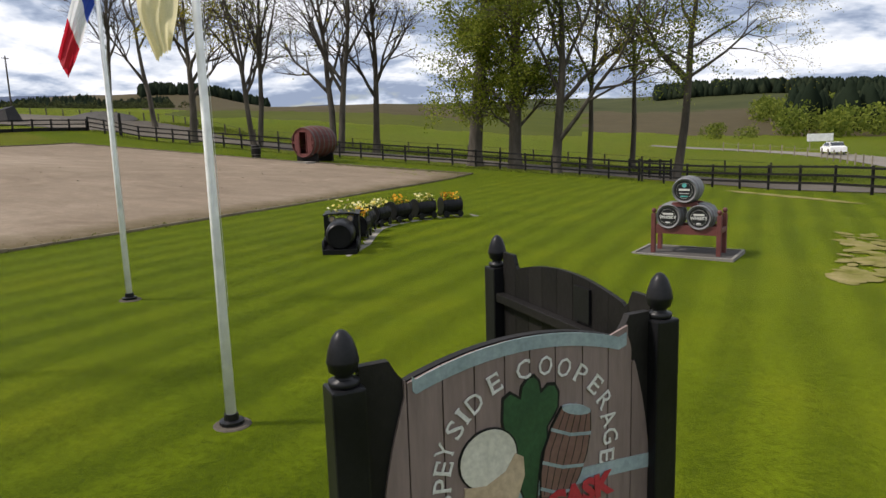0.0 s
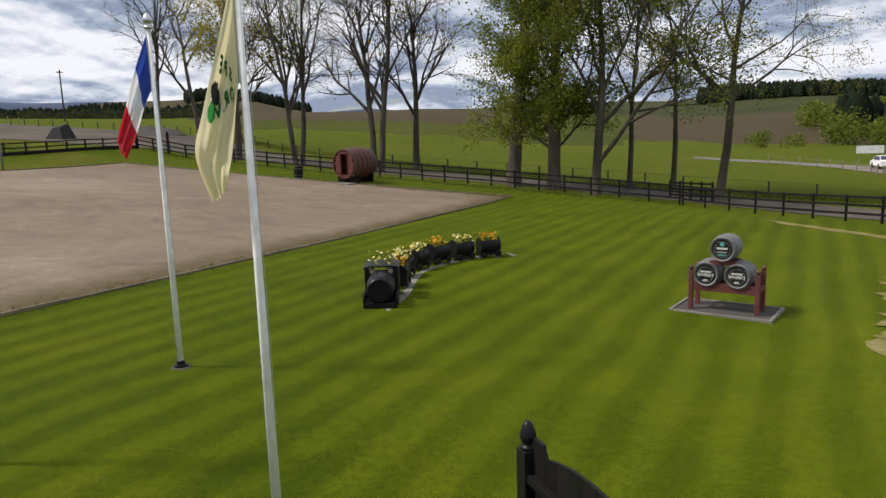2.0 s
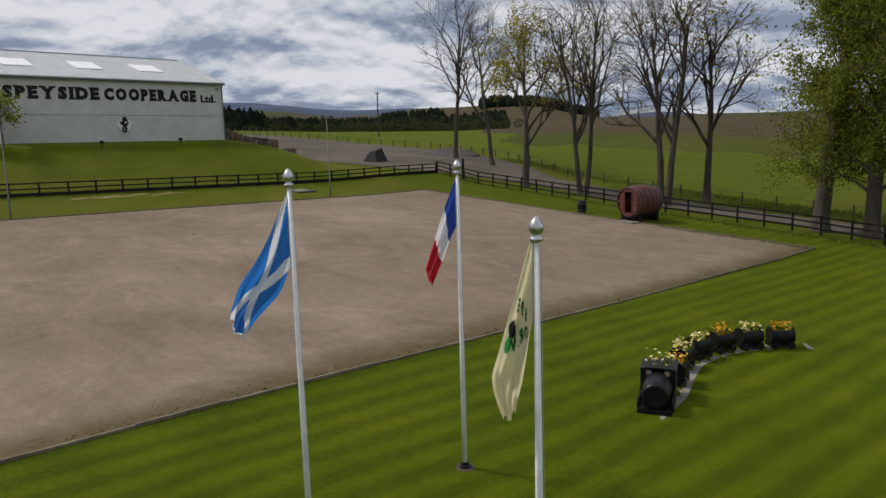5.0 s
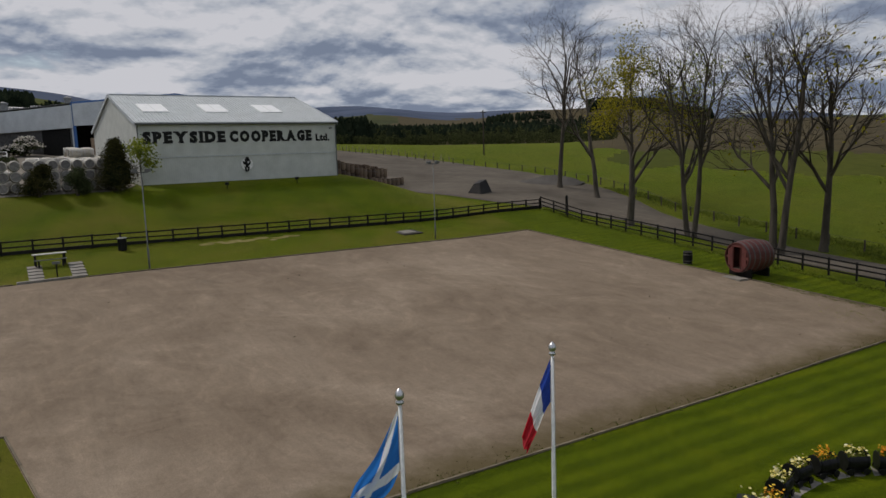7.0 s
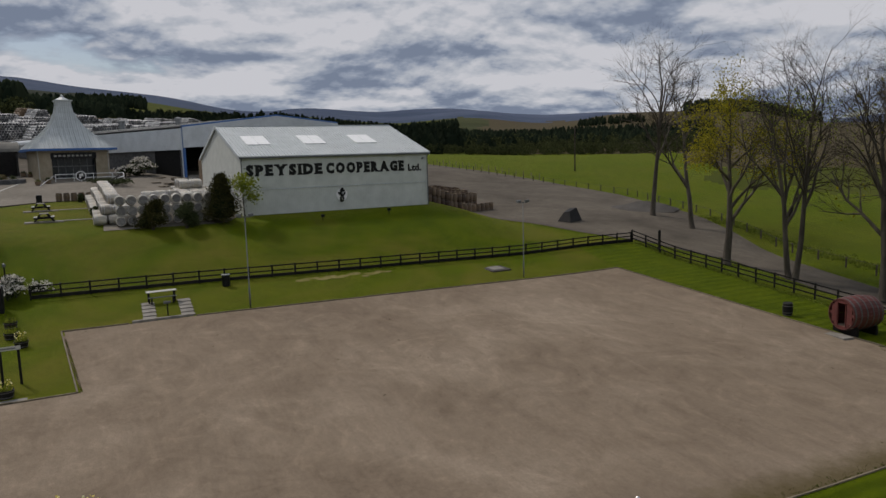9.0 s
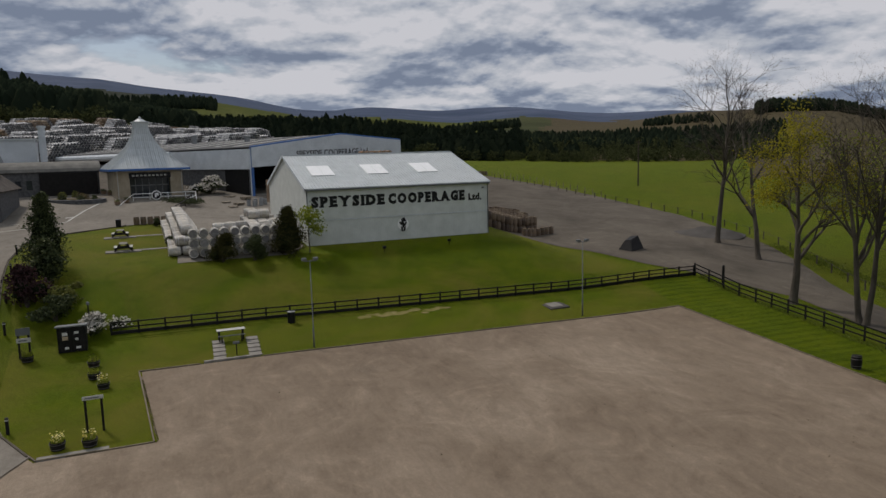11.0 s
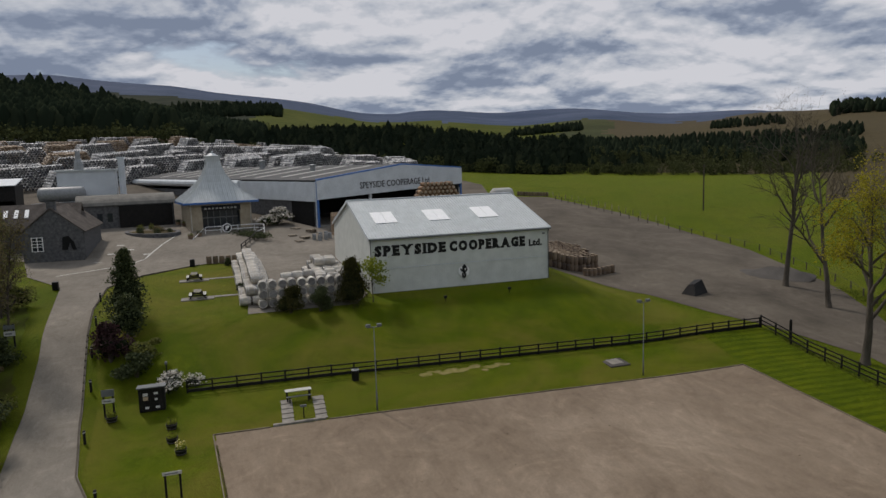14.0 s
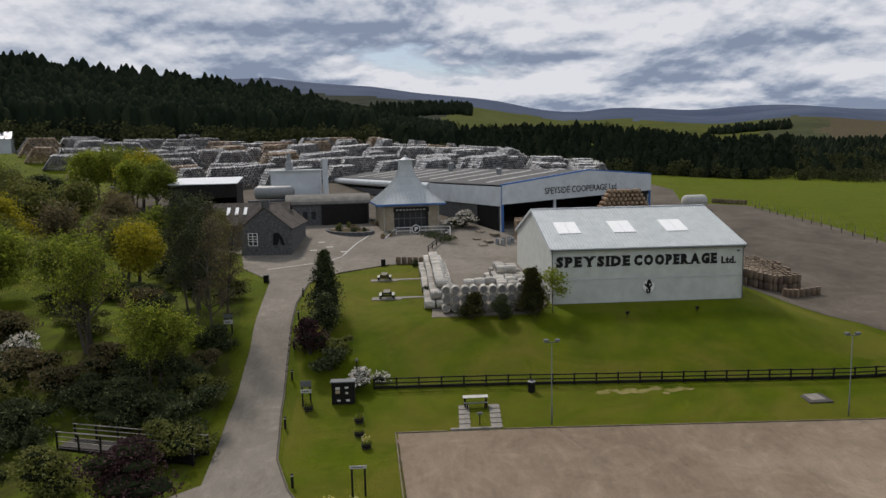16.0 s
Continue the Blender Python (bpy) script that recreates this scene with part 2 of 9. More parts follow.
MAT = dict(
    meadow=lawn_surface("meadow_grass", 0, 0.95, 0.35),
    lawn=lawn_surface("mown_lawn", 0.32, 0.98),
    bank=lawn_surface("rough_lawn", 0, 1.0, 0.85),
    pitch=gravel_surface("fine_gravel", [(0.3, (0.166, 0.127, 0.090)), (0.5, (0.210, 0.164, 0.118)), (0.7, (0.268, 0.214, 0.158))], True, ((-15.9, 3.0), (-14.4, 43.7), 3.0, (0.090, 0.070, 0.030))),
    track=gravel_surface("track_gravel", [(0.3, (0.070, 0.060, 0.047)), (0.7, (0.130, 0.112, 0.088))]),
    asphalt=gravel_surface("old_asphalt", [(0.3, (0.155, 0.140, 0.116)), (0.7, (0.222, 0.200, 0.166))]),
    chip=gravel_surface("stone_chips", [(0.3, (0.055, 0.05, 0.046)), (0.7, (0.12, 0.112, 0.10))], False),
    plough=gravel_surface("ploughed_soil", [(0.3, (0.048, 0.038, 0.017)), (0.7, (0.078, 0.061, 0.027))]),
    # far hills: the blue of distance haze is mixed into this base colour
    moor=surface("haze_blue_moor", (0.042, 0.062, 0.105), (0.085, 0.105, 0.155), 0.0022, 0.02, 0.95, 0, 0),
    crop=surface("young_crop", (0.045, 0.058, 0.006), (0.078, 0.085, 0.012), 0.02, 0.4, 0.95, 0, 0),
    olive=surface("rough_pasture", (0.035, 0.042, 0.016), (0.065, 0.07, 0.026), 0.006, 0.08, 0.95, 0, 0),
    forest=surface("forest_floor", (0.012, 0.018, 0.010), (0.03, 0.035, 0.018), 0.02, 0.3, 0.95, 0, 0),
    black=surface("black_paint", (0.006, 0.006, 0.007), (0.014, 0.014, 0.015), 3, 60, 0.38, 0, 0.25, 0.004),
    blackwood=surface("black_stained_wood", (0.006, 0.0055, 0.005), (0.017, 0.015, 0.0135), 2, 25, 0.6, 0, 0.3, 0.01, 0.25),
    white=surface("white_pole_paint", (0.86, 0.86, 0.84), (0.93, 0.93, 0.91), 0.8, 4, 0.45, 0, 0.0),
    silver=surface("silver_metal", (0.5, 0.5, 0.5), (0.7, 0.7, 0.7), 6, 60, 0.3, 0.9, 0.05),
    galv=surface("galvanised_steel", (0.2, 0.21, 0.21), (0.3, 0.31, 0.31), 3, 40, 0.55, 0.2, 0.05),
    wall=sheet_metal("white_wall_sheet", (0.60, 0.62, 0.58), 0.2, "Y", 0.55),
    wall_x=sheet_metal("white_gable_sheet", (0.60, 0.62, 0.58), 0.2, "X", 0.55),
    roof=sheet_metal("grey_roof_sheet", (0.50, 0.53, 0.53), 0.33, "Y", 0.4),
    roof_d=sheet_metal("dark_fibre_roof", (0.085, 0.085, 0.082), 0.5, "X", 0.95),
    rooflight=surface("rooflight", (0.88, 0.9, 0.87), (0.95, 0.95, 0.94), 1, 20, 0.5, 0, 0.02),
    trim=surface("dark_trim", (0.10, 0.11, 0.11), (0.16, 0.17, 0.17), 1, 20, 0.5, 0, 0.05),
    blue=surface("blue_trim", (0.03, 0.11, 0.33), (0.05, 0.16, 0.42), 1, 20, 0.4, 0, 0.05),
    fascia=surface("pale_fascia", (0.52, 0.56, 0.58), (0.64, 0.68, 0.70), 0.5, 10, 0.4, 0, 0.04),
    harl=surface("buff_render", (0.30, 0.25, 0.17), (0.42, 0.36, 0.26), 1, 30, 0.9, 0, 0.3, 0.01),
    stone=surface("dark_rubble_stone", (0.05, 0.052, 0.055), (0.14, 0.14, 0.14), 2.5, 9, 0.9, 0, 0.6, 0.03),
    slate=surface("brown_slate", (0.075, 0.066, 0.058), (0.135, 0.118, 0.104), 1.2, 12, 0.93, 0, 0.4, 0.02),
    store_roof=surface("grey_felt_roof", (0.15, 0.145, 0.13), (0.23, 0.22, 0.195), 0.8, 12, 0.93, 0, 0.2, 0.01),
    timber=surface("weathered_timber", (0.20, 0.165, 0.12), (0.33, 0.28, 0.21), 2, 30, 0.85, 0, 0.3, 0.01, 0.2),
    pale=surface("pale_board", (0.42, 0.42, 0.38), (0.56, 0.55, 0.5), 2, 30, 0.8, 0, 0.2, 0.01, 0.1),
    concrete=surface("concrete_slab", (0.17, 0.155, 0.13), (0.28, 0.26, 0.225), 1.5, 25, 0.9, 0, 0.2, 0.01, 0.08),
    oak=surface("cask_oak_grey", (0.33, 0.30, 0.245), (0.68, 0.635, 0.55), 3, 25, 0.8, 0, 0.3, 0.01, 0.28, (0.3, 1, 1)),
    oak_b=surface("cask_oak_brown", (0.13, 0.085, 0.05), (0.26, 0.185, 0.115), 3, 25, 0.8, 0, 0.3, 0.01, 0.3, (0.3, 1, 1)),
    hoop=surface("hoop_iron", (0.10, 0.095, 0.09), (0.2, 0.19, 0.18), 4, 40, 0.55, 0.5, 0.1),
    hoop_w=surface("galvanised_hoop", (0.4, 0.4, 0.39), (0.55, 0.55, 0.54), 4, 40, 0.5, 0.5, 0.1),
    red=surface("red_brown_paint", (0.10, 0.026, 0.022), (0.165, 0.045, 0.038), 2, 30, 0.6, 0, 0.2, 0.006, 0.1),
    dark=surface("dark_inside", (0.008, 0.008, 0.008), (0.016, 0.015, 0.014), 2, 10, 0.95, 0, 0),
    glass=surface("dark_window", (0.02, 0.025, 0.03), (0.04, 0.045, 0.05), 2, 10, 0.12, 0, 0),
    ink=surface("black_lettering", (0.010, 0.010, 0.010), (0.018, 0.018, 0.018), 2, 20, 0.5, 0, 0),
    bark=surface("grey_bark", (0.045, 0.038, 0.030), (0.14, 0.12, 0.095), 1.5, 14, 0.95, 0, 0.7, 0.03, 0.1, (1, 1, 0.25)),
    twig=surface("dark_twig", (0.05, 0.04, 0.03), (0.09, 0.075, 0.055), 1, 8, 0.95, 0, 0),
)
for key in ("black", "blackwood", "ink", "dark", "bark", "twig"):
    MAT[key].node_tree.nodes["Principled BSDF"].inputs["Specular IOR Level"].default_value = 0.22
LEAF = dict(
    cone=leaf_surface("brown_green_conifer_leaf", [(0.0, (0.028, 0.030, 0.012)), (0.6, (0.052, 0.050, 0.018)), (1.0, (0.085, 0.078, 0.028))], 0.1),
    # mid: the spring leaf in a darker copy, backlit shade put into its colour
    mid=leaf_surface("shaded_spring_leaf", [(0.0, (0.075, 0.105, 0.014)), (0.5, (0.14, 0.175, 0.026)), (1.0, (0.24, 0.27, 0.042))], 0.5),
    # near-black: the shade deep between leaves, put into the colour
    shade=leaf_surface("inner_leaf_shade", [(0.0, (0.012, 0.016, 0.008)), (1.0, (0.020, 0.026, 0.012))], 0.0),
    russet=leaf_surface("russet_bud", [(0.0, (0.09, 0.072, 0.040)), (0.5, (0.14, 0.115, 0.056)), (1.0, (0.20, 0.17, 0.075))], 0.3),
    green=leaf_surface("spring_leaf", [(0.0, (0.085, 0.12, 0.013)), (0.5, (0.18, 0.22, 0.026)), (1.0, (0.32, 0.345, 0.05))], 0.55),
    yellow=leaf_surface("yellow_spring_leaf", [(0.0, (0.18, 0.17, 0.012)), (0.5, (0.29, 0.26, 0.018)), (1.0, (0.40, 0.345, 0.03))], 0.5),
    dark=leaf_surface("dark_evergreen_leaf", [(0.0, (0.030, 0.040, 0.018)), (0.6, (0.055, 0.070, 0.028)), (1.0, (0.10, 0.115, 0.045))], 0.15),
    olive=leaf_surface("olive_leaf", [(0.0, (0.078, 0.088, 0.024)), (0.5, (0.13, 0.14, 0.036)), (1.0, (0.20, 0.20, 0.055))], 0.35),
    conifer=leaf_surface("far_conifer", [(0.0, (0.012, 0.018, 0.011)), (0.6, (0.017, 0.024, 0.0145)), (1.0, (0.026, 0.033, 0.018))], 0.0),
    wood=leaf_surface("far_broadleaf", [(0.0, (0.034, 0.042, 0.020)), (0.5, (0.058, 0.066, 0.028)), (1.0, (0.09, 0.098, 0.036))], 0.1),
    maroon=leaf_surface("maroon_leaf", [(0.0, (0.03, 0.016, 0.018)), (1.0, (0.07, 0.035, 0.035))], 0.15),
    bloom=leaf_surface("white_bloom", [(0.0, (0.62, 0.58, 0.52)), (1.0, (0.82, 0.78, 0.70))], 0.2),
    daff=leaf_surface("yellow_bloom", [(0.0, (0.75, 0.62, 0.12)), (0.6, (0.82, 0.75, 0.35)), (1.0, (0.85, 0.80, 0.55))], 0.2),
    orange=leaf_surface("orange_bloom", [(0.0, (0.75, 0.25, 0.02)), (0.6, (0.8, 0.45, 0.03)), (1.0, (0.85, 0.65, 0.08))], 0.2),
)


# ---- mesh helpers ----
class Shape:
    """Vertices and faces of one mesh, gathered piece by piece."""

    def __init__(self):
        self.v, self.f, self.m, self.sprays = [], [], [], []

    def add(self, verts, faces, slot=0):
        k = len(self.v)
        self.v += [tuple(p) for p in verts]
        self.f += [tuple(k + i for i in f) for f in faces]
        self.m += [slot] * len(faces)
        return self

    def box(self, lo, hi, m=None, slot=0):
        c = [Vector((x, y, z)) for x in (lo[0], hi[0]) for y in (lo[1], hi[1]) for z in (lo[2], hi[2])]
        if m is not None:
            c = [m @ p for p in c]
        return self.add(c, [(0, 1, 3, 2), (4, 6, 7, 5), (0, 4, 5, 1), (2, 3, 7, 6), (0, 2, 6, 4), (1, 5, 7, 3)], slot)

    def chamfer(self, lo, hi, b, m=None, slot=0):
        """A box with bevelled edges."""
        bm = bmesh.new()
        bmesh.ops.create_cube(bm, size=1)
        for p in bm.verts:
            p.co = Vector([(lo[k] + hi[k]) / 2 + p.co[k] * (hi[k] - lo[k]) for k in range(3)])
        bmesh.ops.bevel(bm, geom=list(bm.edges), offset=b, segments=2, affect="EDGES", profile=0.6)
        return self.take(bm, m, slot)

    def take(self, bm, m=None, slot=0):
        bm.verts.index_update()
        pts = [(m @ p.co) if m is not None else p.co.copy() for p in bm.verts]
        self.add(pts, [[p.index for p in f.verts] for f in bm.faces], slot)
        bm.free()
        return self

    def tube(self, pts, radii, n=8, caps=True, slot=0):
        pts = [Vector(p) for p in pts]
        rings, side = [], None
        for k, p in enumerate(pts):
            way = (pts[min(k + 1, len(pts) - 1)] - pts[max(k - 1, 0)]).normalized()
            if side is None:
                side = way.orthogonal().normalized()
            side = (side - way * side.dot(way)).normalized()
            up = way.cross(side)
            rings.append([p + radii[k] * (math.cos(a) * side + math.sin(a) * up) for a in (2 * math.pi * j / n for j in range(n))])
        faces = [(k * n + j, k * n + (j + 1) % n, (k + 1) * n + (j + 1) % n, (k + 1) * n + j) for k in range(len(pts) - 1) for j in range(n)]
        if caps:
            faces += [tuple(range(n))[::-1], tuple((len(pts) - 1) * n + j for j in range(n))]
        return self.add([p for r in rings for p in r], faces, slot)

    def lathe(self, profile, n=16, m=None, slot=0, caps=True):
        """A turned form about z: profile of (radius, height)."""
        pts = [Vector((r * math.cos(2 * math.pi * j / n), r * math.sin(2 * math.pi * j / n), z)) for r, z in profile for j in range(n)]
        if m is not None:
            pts = [m @ p for p in pts]
        k = len(profile)
        faces = [(a * n + j, a * n + (j + 1) % n, (a + 1) * n + (j + 1) % n, (a + 1) * n + j) for a in range(k - 1) for j in range(n)]
        if caps:
            faces += [tuple(range(n))[::-1], tuple((k - 1) * n + j for j in range(n))]
        return self.add(pts, faces, slot)

    def prism(self, outline, lo, hi, m=None, slot=0):
        """A flat outline in x, z pushed along y from lo to hi."""
        k = len(outline)
        pts = [Vector((x, lo, z)) for x, z in outline] + [Vector((x, hi, z)) for x, z in outline]
        if m is not None:
            pts = [m @ p for p in pts]
        faces = [tuple(range(k)), tuple(range(2 * k - 1, k - 1, -1))] + [(j, j + k, (j + 1) % k + k, (j + 1) % k) for j in range(k)]
        return self.add(pts, faces, slot)

    def unfold(self):
        """Turn each spray (place, size, count, looseness) into small diamond leaves."""
        if not self.sprays:
            return
        a = np.array(self.sprays)
        a = np.repeat(a, a[:, 4].astype(int), axis=0)
        g = np.random.default_rng(len(a))
        c = a[:, :3] + g.normal(size=(len(a), 3)) * a[:, 5:6]
        d = g.normal(size=(len(a), 3))
        d /= np.linalg.norm(d, axis=1, keepdims=True)
        e = np.cross(d, g.normal(size=(len(a), 3)))
        e /= np.linalg.norm(e, axis=1, keepdims=True)
        w = a[:, 3:4] * g.uniform(0.6, 1.3, (len(a), 1))
        k = len(self.v)
        self.v += np.stack([c - d * w, c + e * w * 0.6, c + d * w, c - e * w * 0.6], 1).reshape(-1, 3).tolist()
        self.f += (np.arange(4 * len(a)).reshape(-1, 4) + k).tolist()
        self.m += [0] * len(a)
        self.sprays = []

    def mesh(self, name, mats, smooth=False):
        me = bpy.data.meshes.new(name)
        self.unfold()
        me.from_pydata(self.v, [], self.f)
        for m in mats if isinstance(mats, (list, tuple)) else [mats]:
            me.materials.append(m)
        if any(self.m):
            me.polygons.foreach_set("material_index", self.m)
        if smooth:
            me.polygons.foreach_set("use_smooth", [True] * len(me.polygons))
        me.update()
        return me


def part(name, shape, mats, parent=None, label="", smooth=False, at=None):
    me = shape if isinstance(shape, bpy.types.Mesh) else shape.mesh(name, mats, smooth)
    ob = new(name, me)
    if parent is not None:
        ob.parent = parent
    if at is not None:
        ob.matrix_basis = at
    return tagged(ob, label)


def thing(name, label, category, at=None, group="", kind=""):
    ob = new(name)
    ob.empty_display_size = 0.2
    if at is not None:
        ob.matrix_basis = at
    return tagged(ob, label, category, group, kind)


def letters(body, size, depth=0.01, heavy=0.0, spacing=1.0):
    """Lettering as a Shape, in x and z, facing -y, centred on its width, standing on z = 0."""
    cu = bpy.data.curves.new("lettering", "FONT")
    cu.body, cu.size, cu.extrude, cu.offset, cu.align_x, cu.space_character = body, size, depth / 2, heavy, "CENTER", spacing
    cu.resolution_u = 2
    tmp = bpy.data.objects.new("lettering", cu)
    scene.collection.objects.link(tmp)
    bpy.context.view_layer.update()
    me = bpy.data.meshes.new_from_object(tmp.evaluated_get(bpy.context.evaluated_depsgraph_get()))
    s = Shape()
    s.add([(p.co.x, -p.co.z, p.co.y) for p in me.vertices], [tuple(f.vertices) for f in me.polygons])
    bpy.data.objects.remove(tmp)
    bpy.data.curves.remove(cu)
    bpy.data.meshes.remove(me)
    return s


# feet of each capital: (place across the glyph, top or bottom, reach to the left, reach to the right), and beaks on open arms
FEET = dict(P=((0.13, 0, 1, 1), (0.13, 1, 1, 0)), R=((0.13, 0, 1, 1), (0.13, 1, 1, 0), (0.9, 0, 1, 0.8)), E=((0.13, 0, 1, 0), (0.13, 1, 1, 0)), D=((0.13, 0, 1, 0), (0.13, 1, 1, 0)), I=((0.5, 0, 1.2, 1.2), (0.5, 1, 1.2, 1.2)), Y=((0.5, 0, 1.2, 1.2), (0.12, 1, 1, 1), (0.88, 1, 1, 1)), A=((0.1, 0, 1, 1), (0.9, 0, 1, 1)), L=((0.13, 0, 1, 0), (0.13, 1, 1, 1)), K=((0.13, 0, 1, 1), (0.13, 1, 1, 1), (0.9, 0, 1, 0.6), (0.86, 1, 1, 0.6)))
BEAKS = dict(E=((0.92, 1, -1), (0.95, 0, 1)), S=((0.86, 1, -1), (0.1, 0, 1)), C=((0.92, 1, -1),), G=((0.9, 1, -1),), L=((0.92, 0, 1),))


def slab_letters(body, wide, tall, depth=0.01, heavy=0.0, gap=0.09, foot=0.13):
    """Capitals with slab feet, as one Shape fitted to a width and a cap height, centred, standing on z = 0."""
    out, x = Shape(), 0.0
    for ch in body:
        g = letters(ch, 1.0, depth, heavy)
        x0, x1 = min(p[0] for p in g.v), max(p[0] for p in g.v)
        cap = letters("E", 1.0, depth, heavy)
        z0, z1 = min(p[2] for p in cap.v), max(p[2] for p in cap.v)
        k = 1 / (z1 - z0)
        w, t, r = (x1 - x0) * k, foot, foot * 1.15
        out.add([(x + (p[0] - x0) * k, p[1], (p[2] - z0) * k) for p in g.v], g.f)
        for u, up, left, right in FEET.get(ch, ()):
            c = x + u * w
            out.box((c - r * left - 0.02, -depth / 2 - 0.002, 1 - t if up else 0), (c + r * right + 0.02, depth / 2 - 0.002, 1 if up else t))
        for u, up, way in BEAKS.get(ch, ()):
            c = x + u * w
            z = 0.97 if up else 0.03
            out.box((c - t * 0.5, -depth / 2 - 0.001, min(z, z + way * 0.21)), (c + t * 0.5, depth / 2 - 0.001, max(z, z + way * 0.21)))
        x += w + gap + foot * 0.8
    lo, hi = min(p[0] for p in out.v), max(p[0] for p in out.v)
    out.v = [((p[0] - (lo + hi) / 2) * wide / (hi - lo), p[1], p[2] * tall) for p in out.v]
    return out


# ---- the lie of the land ----
def between(x, table):
    if x <= table[0][0]:
        return table[0][1]
    for (a, za), (b, zb) in zip(table, table[1:]):
        if x <= b:
            return za + (zb - za) * (x - a) / (b - a)
    return table[-1][1]


def ease(a, b, x):
    t = min(1.0, max(0.0, (x - a) / (b - a)))
    return t * t * (3 - 2 * t)


SOUTH_PROFILE = [(-300, 26), (-230, 20), (-165, 14), (-122, 11.2), (-114, 10.6), (-100, 9.15), (-85, 8.6), (-69, 7.65), (-65, 7.2), (-55, 3.75), (-48, 2.80), (-14, 0.1), (-9, 0.02), (0, -0.2), (20, -0.6), (60, -1.8)]
NORTH_PROFILE = [(-300, 17), (-130, 9), (-66, 4.75), (-54, 3.5), (-48, 2.5), (-31, 1.0), (-14, -0.25), (-4, -0.95), (10, -1.6), (60, -3)]
# heading (degrees from +y towards -x) and ground heights at 300, 600, 1300 and 3200 m
FAR_HEIGHTS = [(-60, (-2, 4, 30, 60)), (-15, (1, 8, 40, 60)), (10, (2, 12, 45, 80)), (25, (12, 24, 40, 80)), (34, (12, 24, 46, 100)), (38, (12, 24, 66, 120)), (42, (11.5, 22.5, 66, 140)), (45, (11, 21, 58, 150)), (55, (11.5, 22, 58, 177)), (65, (13.5, 27, 58, 210)), (75, (17, 40, 75, 225)), (85, (22, 42, 96, 296)), (92, (26, 52, 100, 350)), (100, (26, 70, 110, 382)), (108, (27, 78, 110, 370)), (118, (28, 88, 120, 350)), (135, (28, 80, 120, 300)), (180, (10, 30, 60, 150)), (300, (-2, 4, 30, 60))]


def site_height(x, y):
    south = between(x, SOUTH_PROFILE) - 0.014 * min(40, max(0, y - 8)) * ease(-64, -52, x)
    north = between(x, NORTH_PROFILE)
    k = ease(35, 47, y)
    return south * (1 - k) + north * k


def height(x, y):
    r = math.hypot(x, y)
    h = site_height(x, y)
    if r < 110:
        return h
    a = math.degrees(math.atan2(-x, y))
    if a < -60:
        a += 360
    z = [between(a, [(t, zs[k]) for t, zs in FAR_HEIGHTS]) for k in range(4)]
    far = between(r, [(300, z[0]), (600, z[1]), (1300, z[2]), (3200, z[3]), (4600, z[3] * 0.7)])
    wob = 0.012 * r * noise.noise(Vector((x, y, 0)) / (0.12 * r + 60)) * ease(350, 900, r)
    k = ease(125 if a < 72 else 205, 300, r)
    return h * (1 - k) + (far + wob) * k


def land_slot(r, a):
    """Which cover the land has there."""
    # farthest land takes the moor cover, its haze painted in blue
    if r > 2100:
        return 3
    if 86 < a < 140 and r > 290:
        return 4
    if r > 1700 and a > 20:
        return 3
    if 30 < a < 58 and r > 300:
        return 1
    if r > 620:
        return 5 if a < 62 or a > 95 else 2
    if -12 < a < 9 and 170 < r < 620:
        return 1
    if 19 < a <= 43 and r > 175:
        return 1
    if 9 <= a <= 40 and r > 130:
        return 2
    return 0


def build_ground():
    radii = [0.0, 1.0]
    while radii[-1] < 4500:
        r = radii[-1]
        radii.append(r + (1.0 if r < 45 else 0.022 * r if r < 320 else 0.05 * r))
    headings, a = [], -60.0
    while a < 300:
        headings.append(a)
        a += 0.5 if -16 <= a < 126 else 4.0
    n, s = len(headings), Shape()
    s.v = [(-r * math.sin(radians(a)), r * math.cos(radians(a)), height(-r * math.sin(radians(a)), r * math.cos(radians(a)))) for r in radii for a in headings]
    for k in range(len(radii) - 1):
        for j in range(n):
            s.f.append((k * n + j, (k + 1) * n + j, (k + 1) * n + (j + 1) % n, k * n + (j + 1) % n))
            wob = noise.noise(Vector((headings[j] * 0.35, radii[k] * 0.012, 3.0)))
            s.m.append(land_slot(radii[k] * (1 + 0.10 * wob), headings[j] + 1.5 * wob))
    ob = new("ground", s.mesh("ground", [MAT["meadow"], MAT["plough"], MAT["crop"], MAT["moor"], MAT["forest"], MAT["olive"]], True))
    tagged(ob, "rolling farmland with grass, ploughed fields and distant moor", "ground", "", "structure")


build_ground()


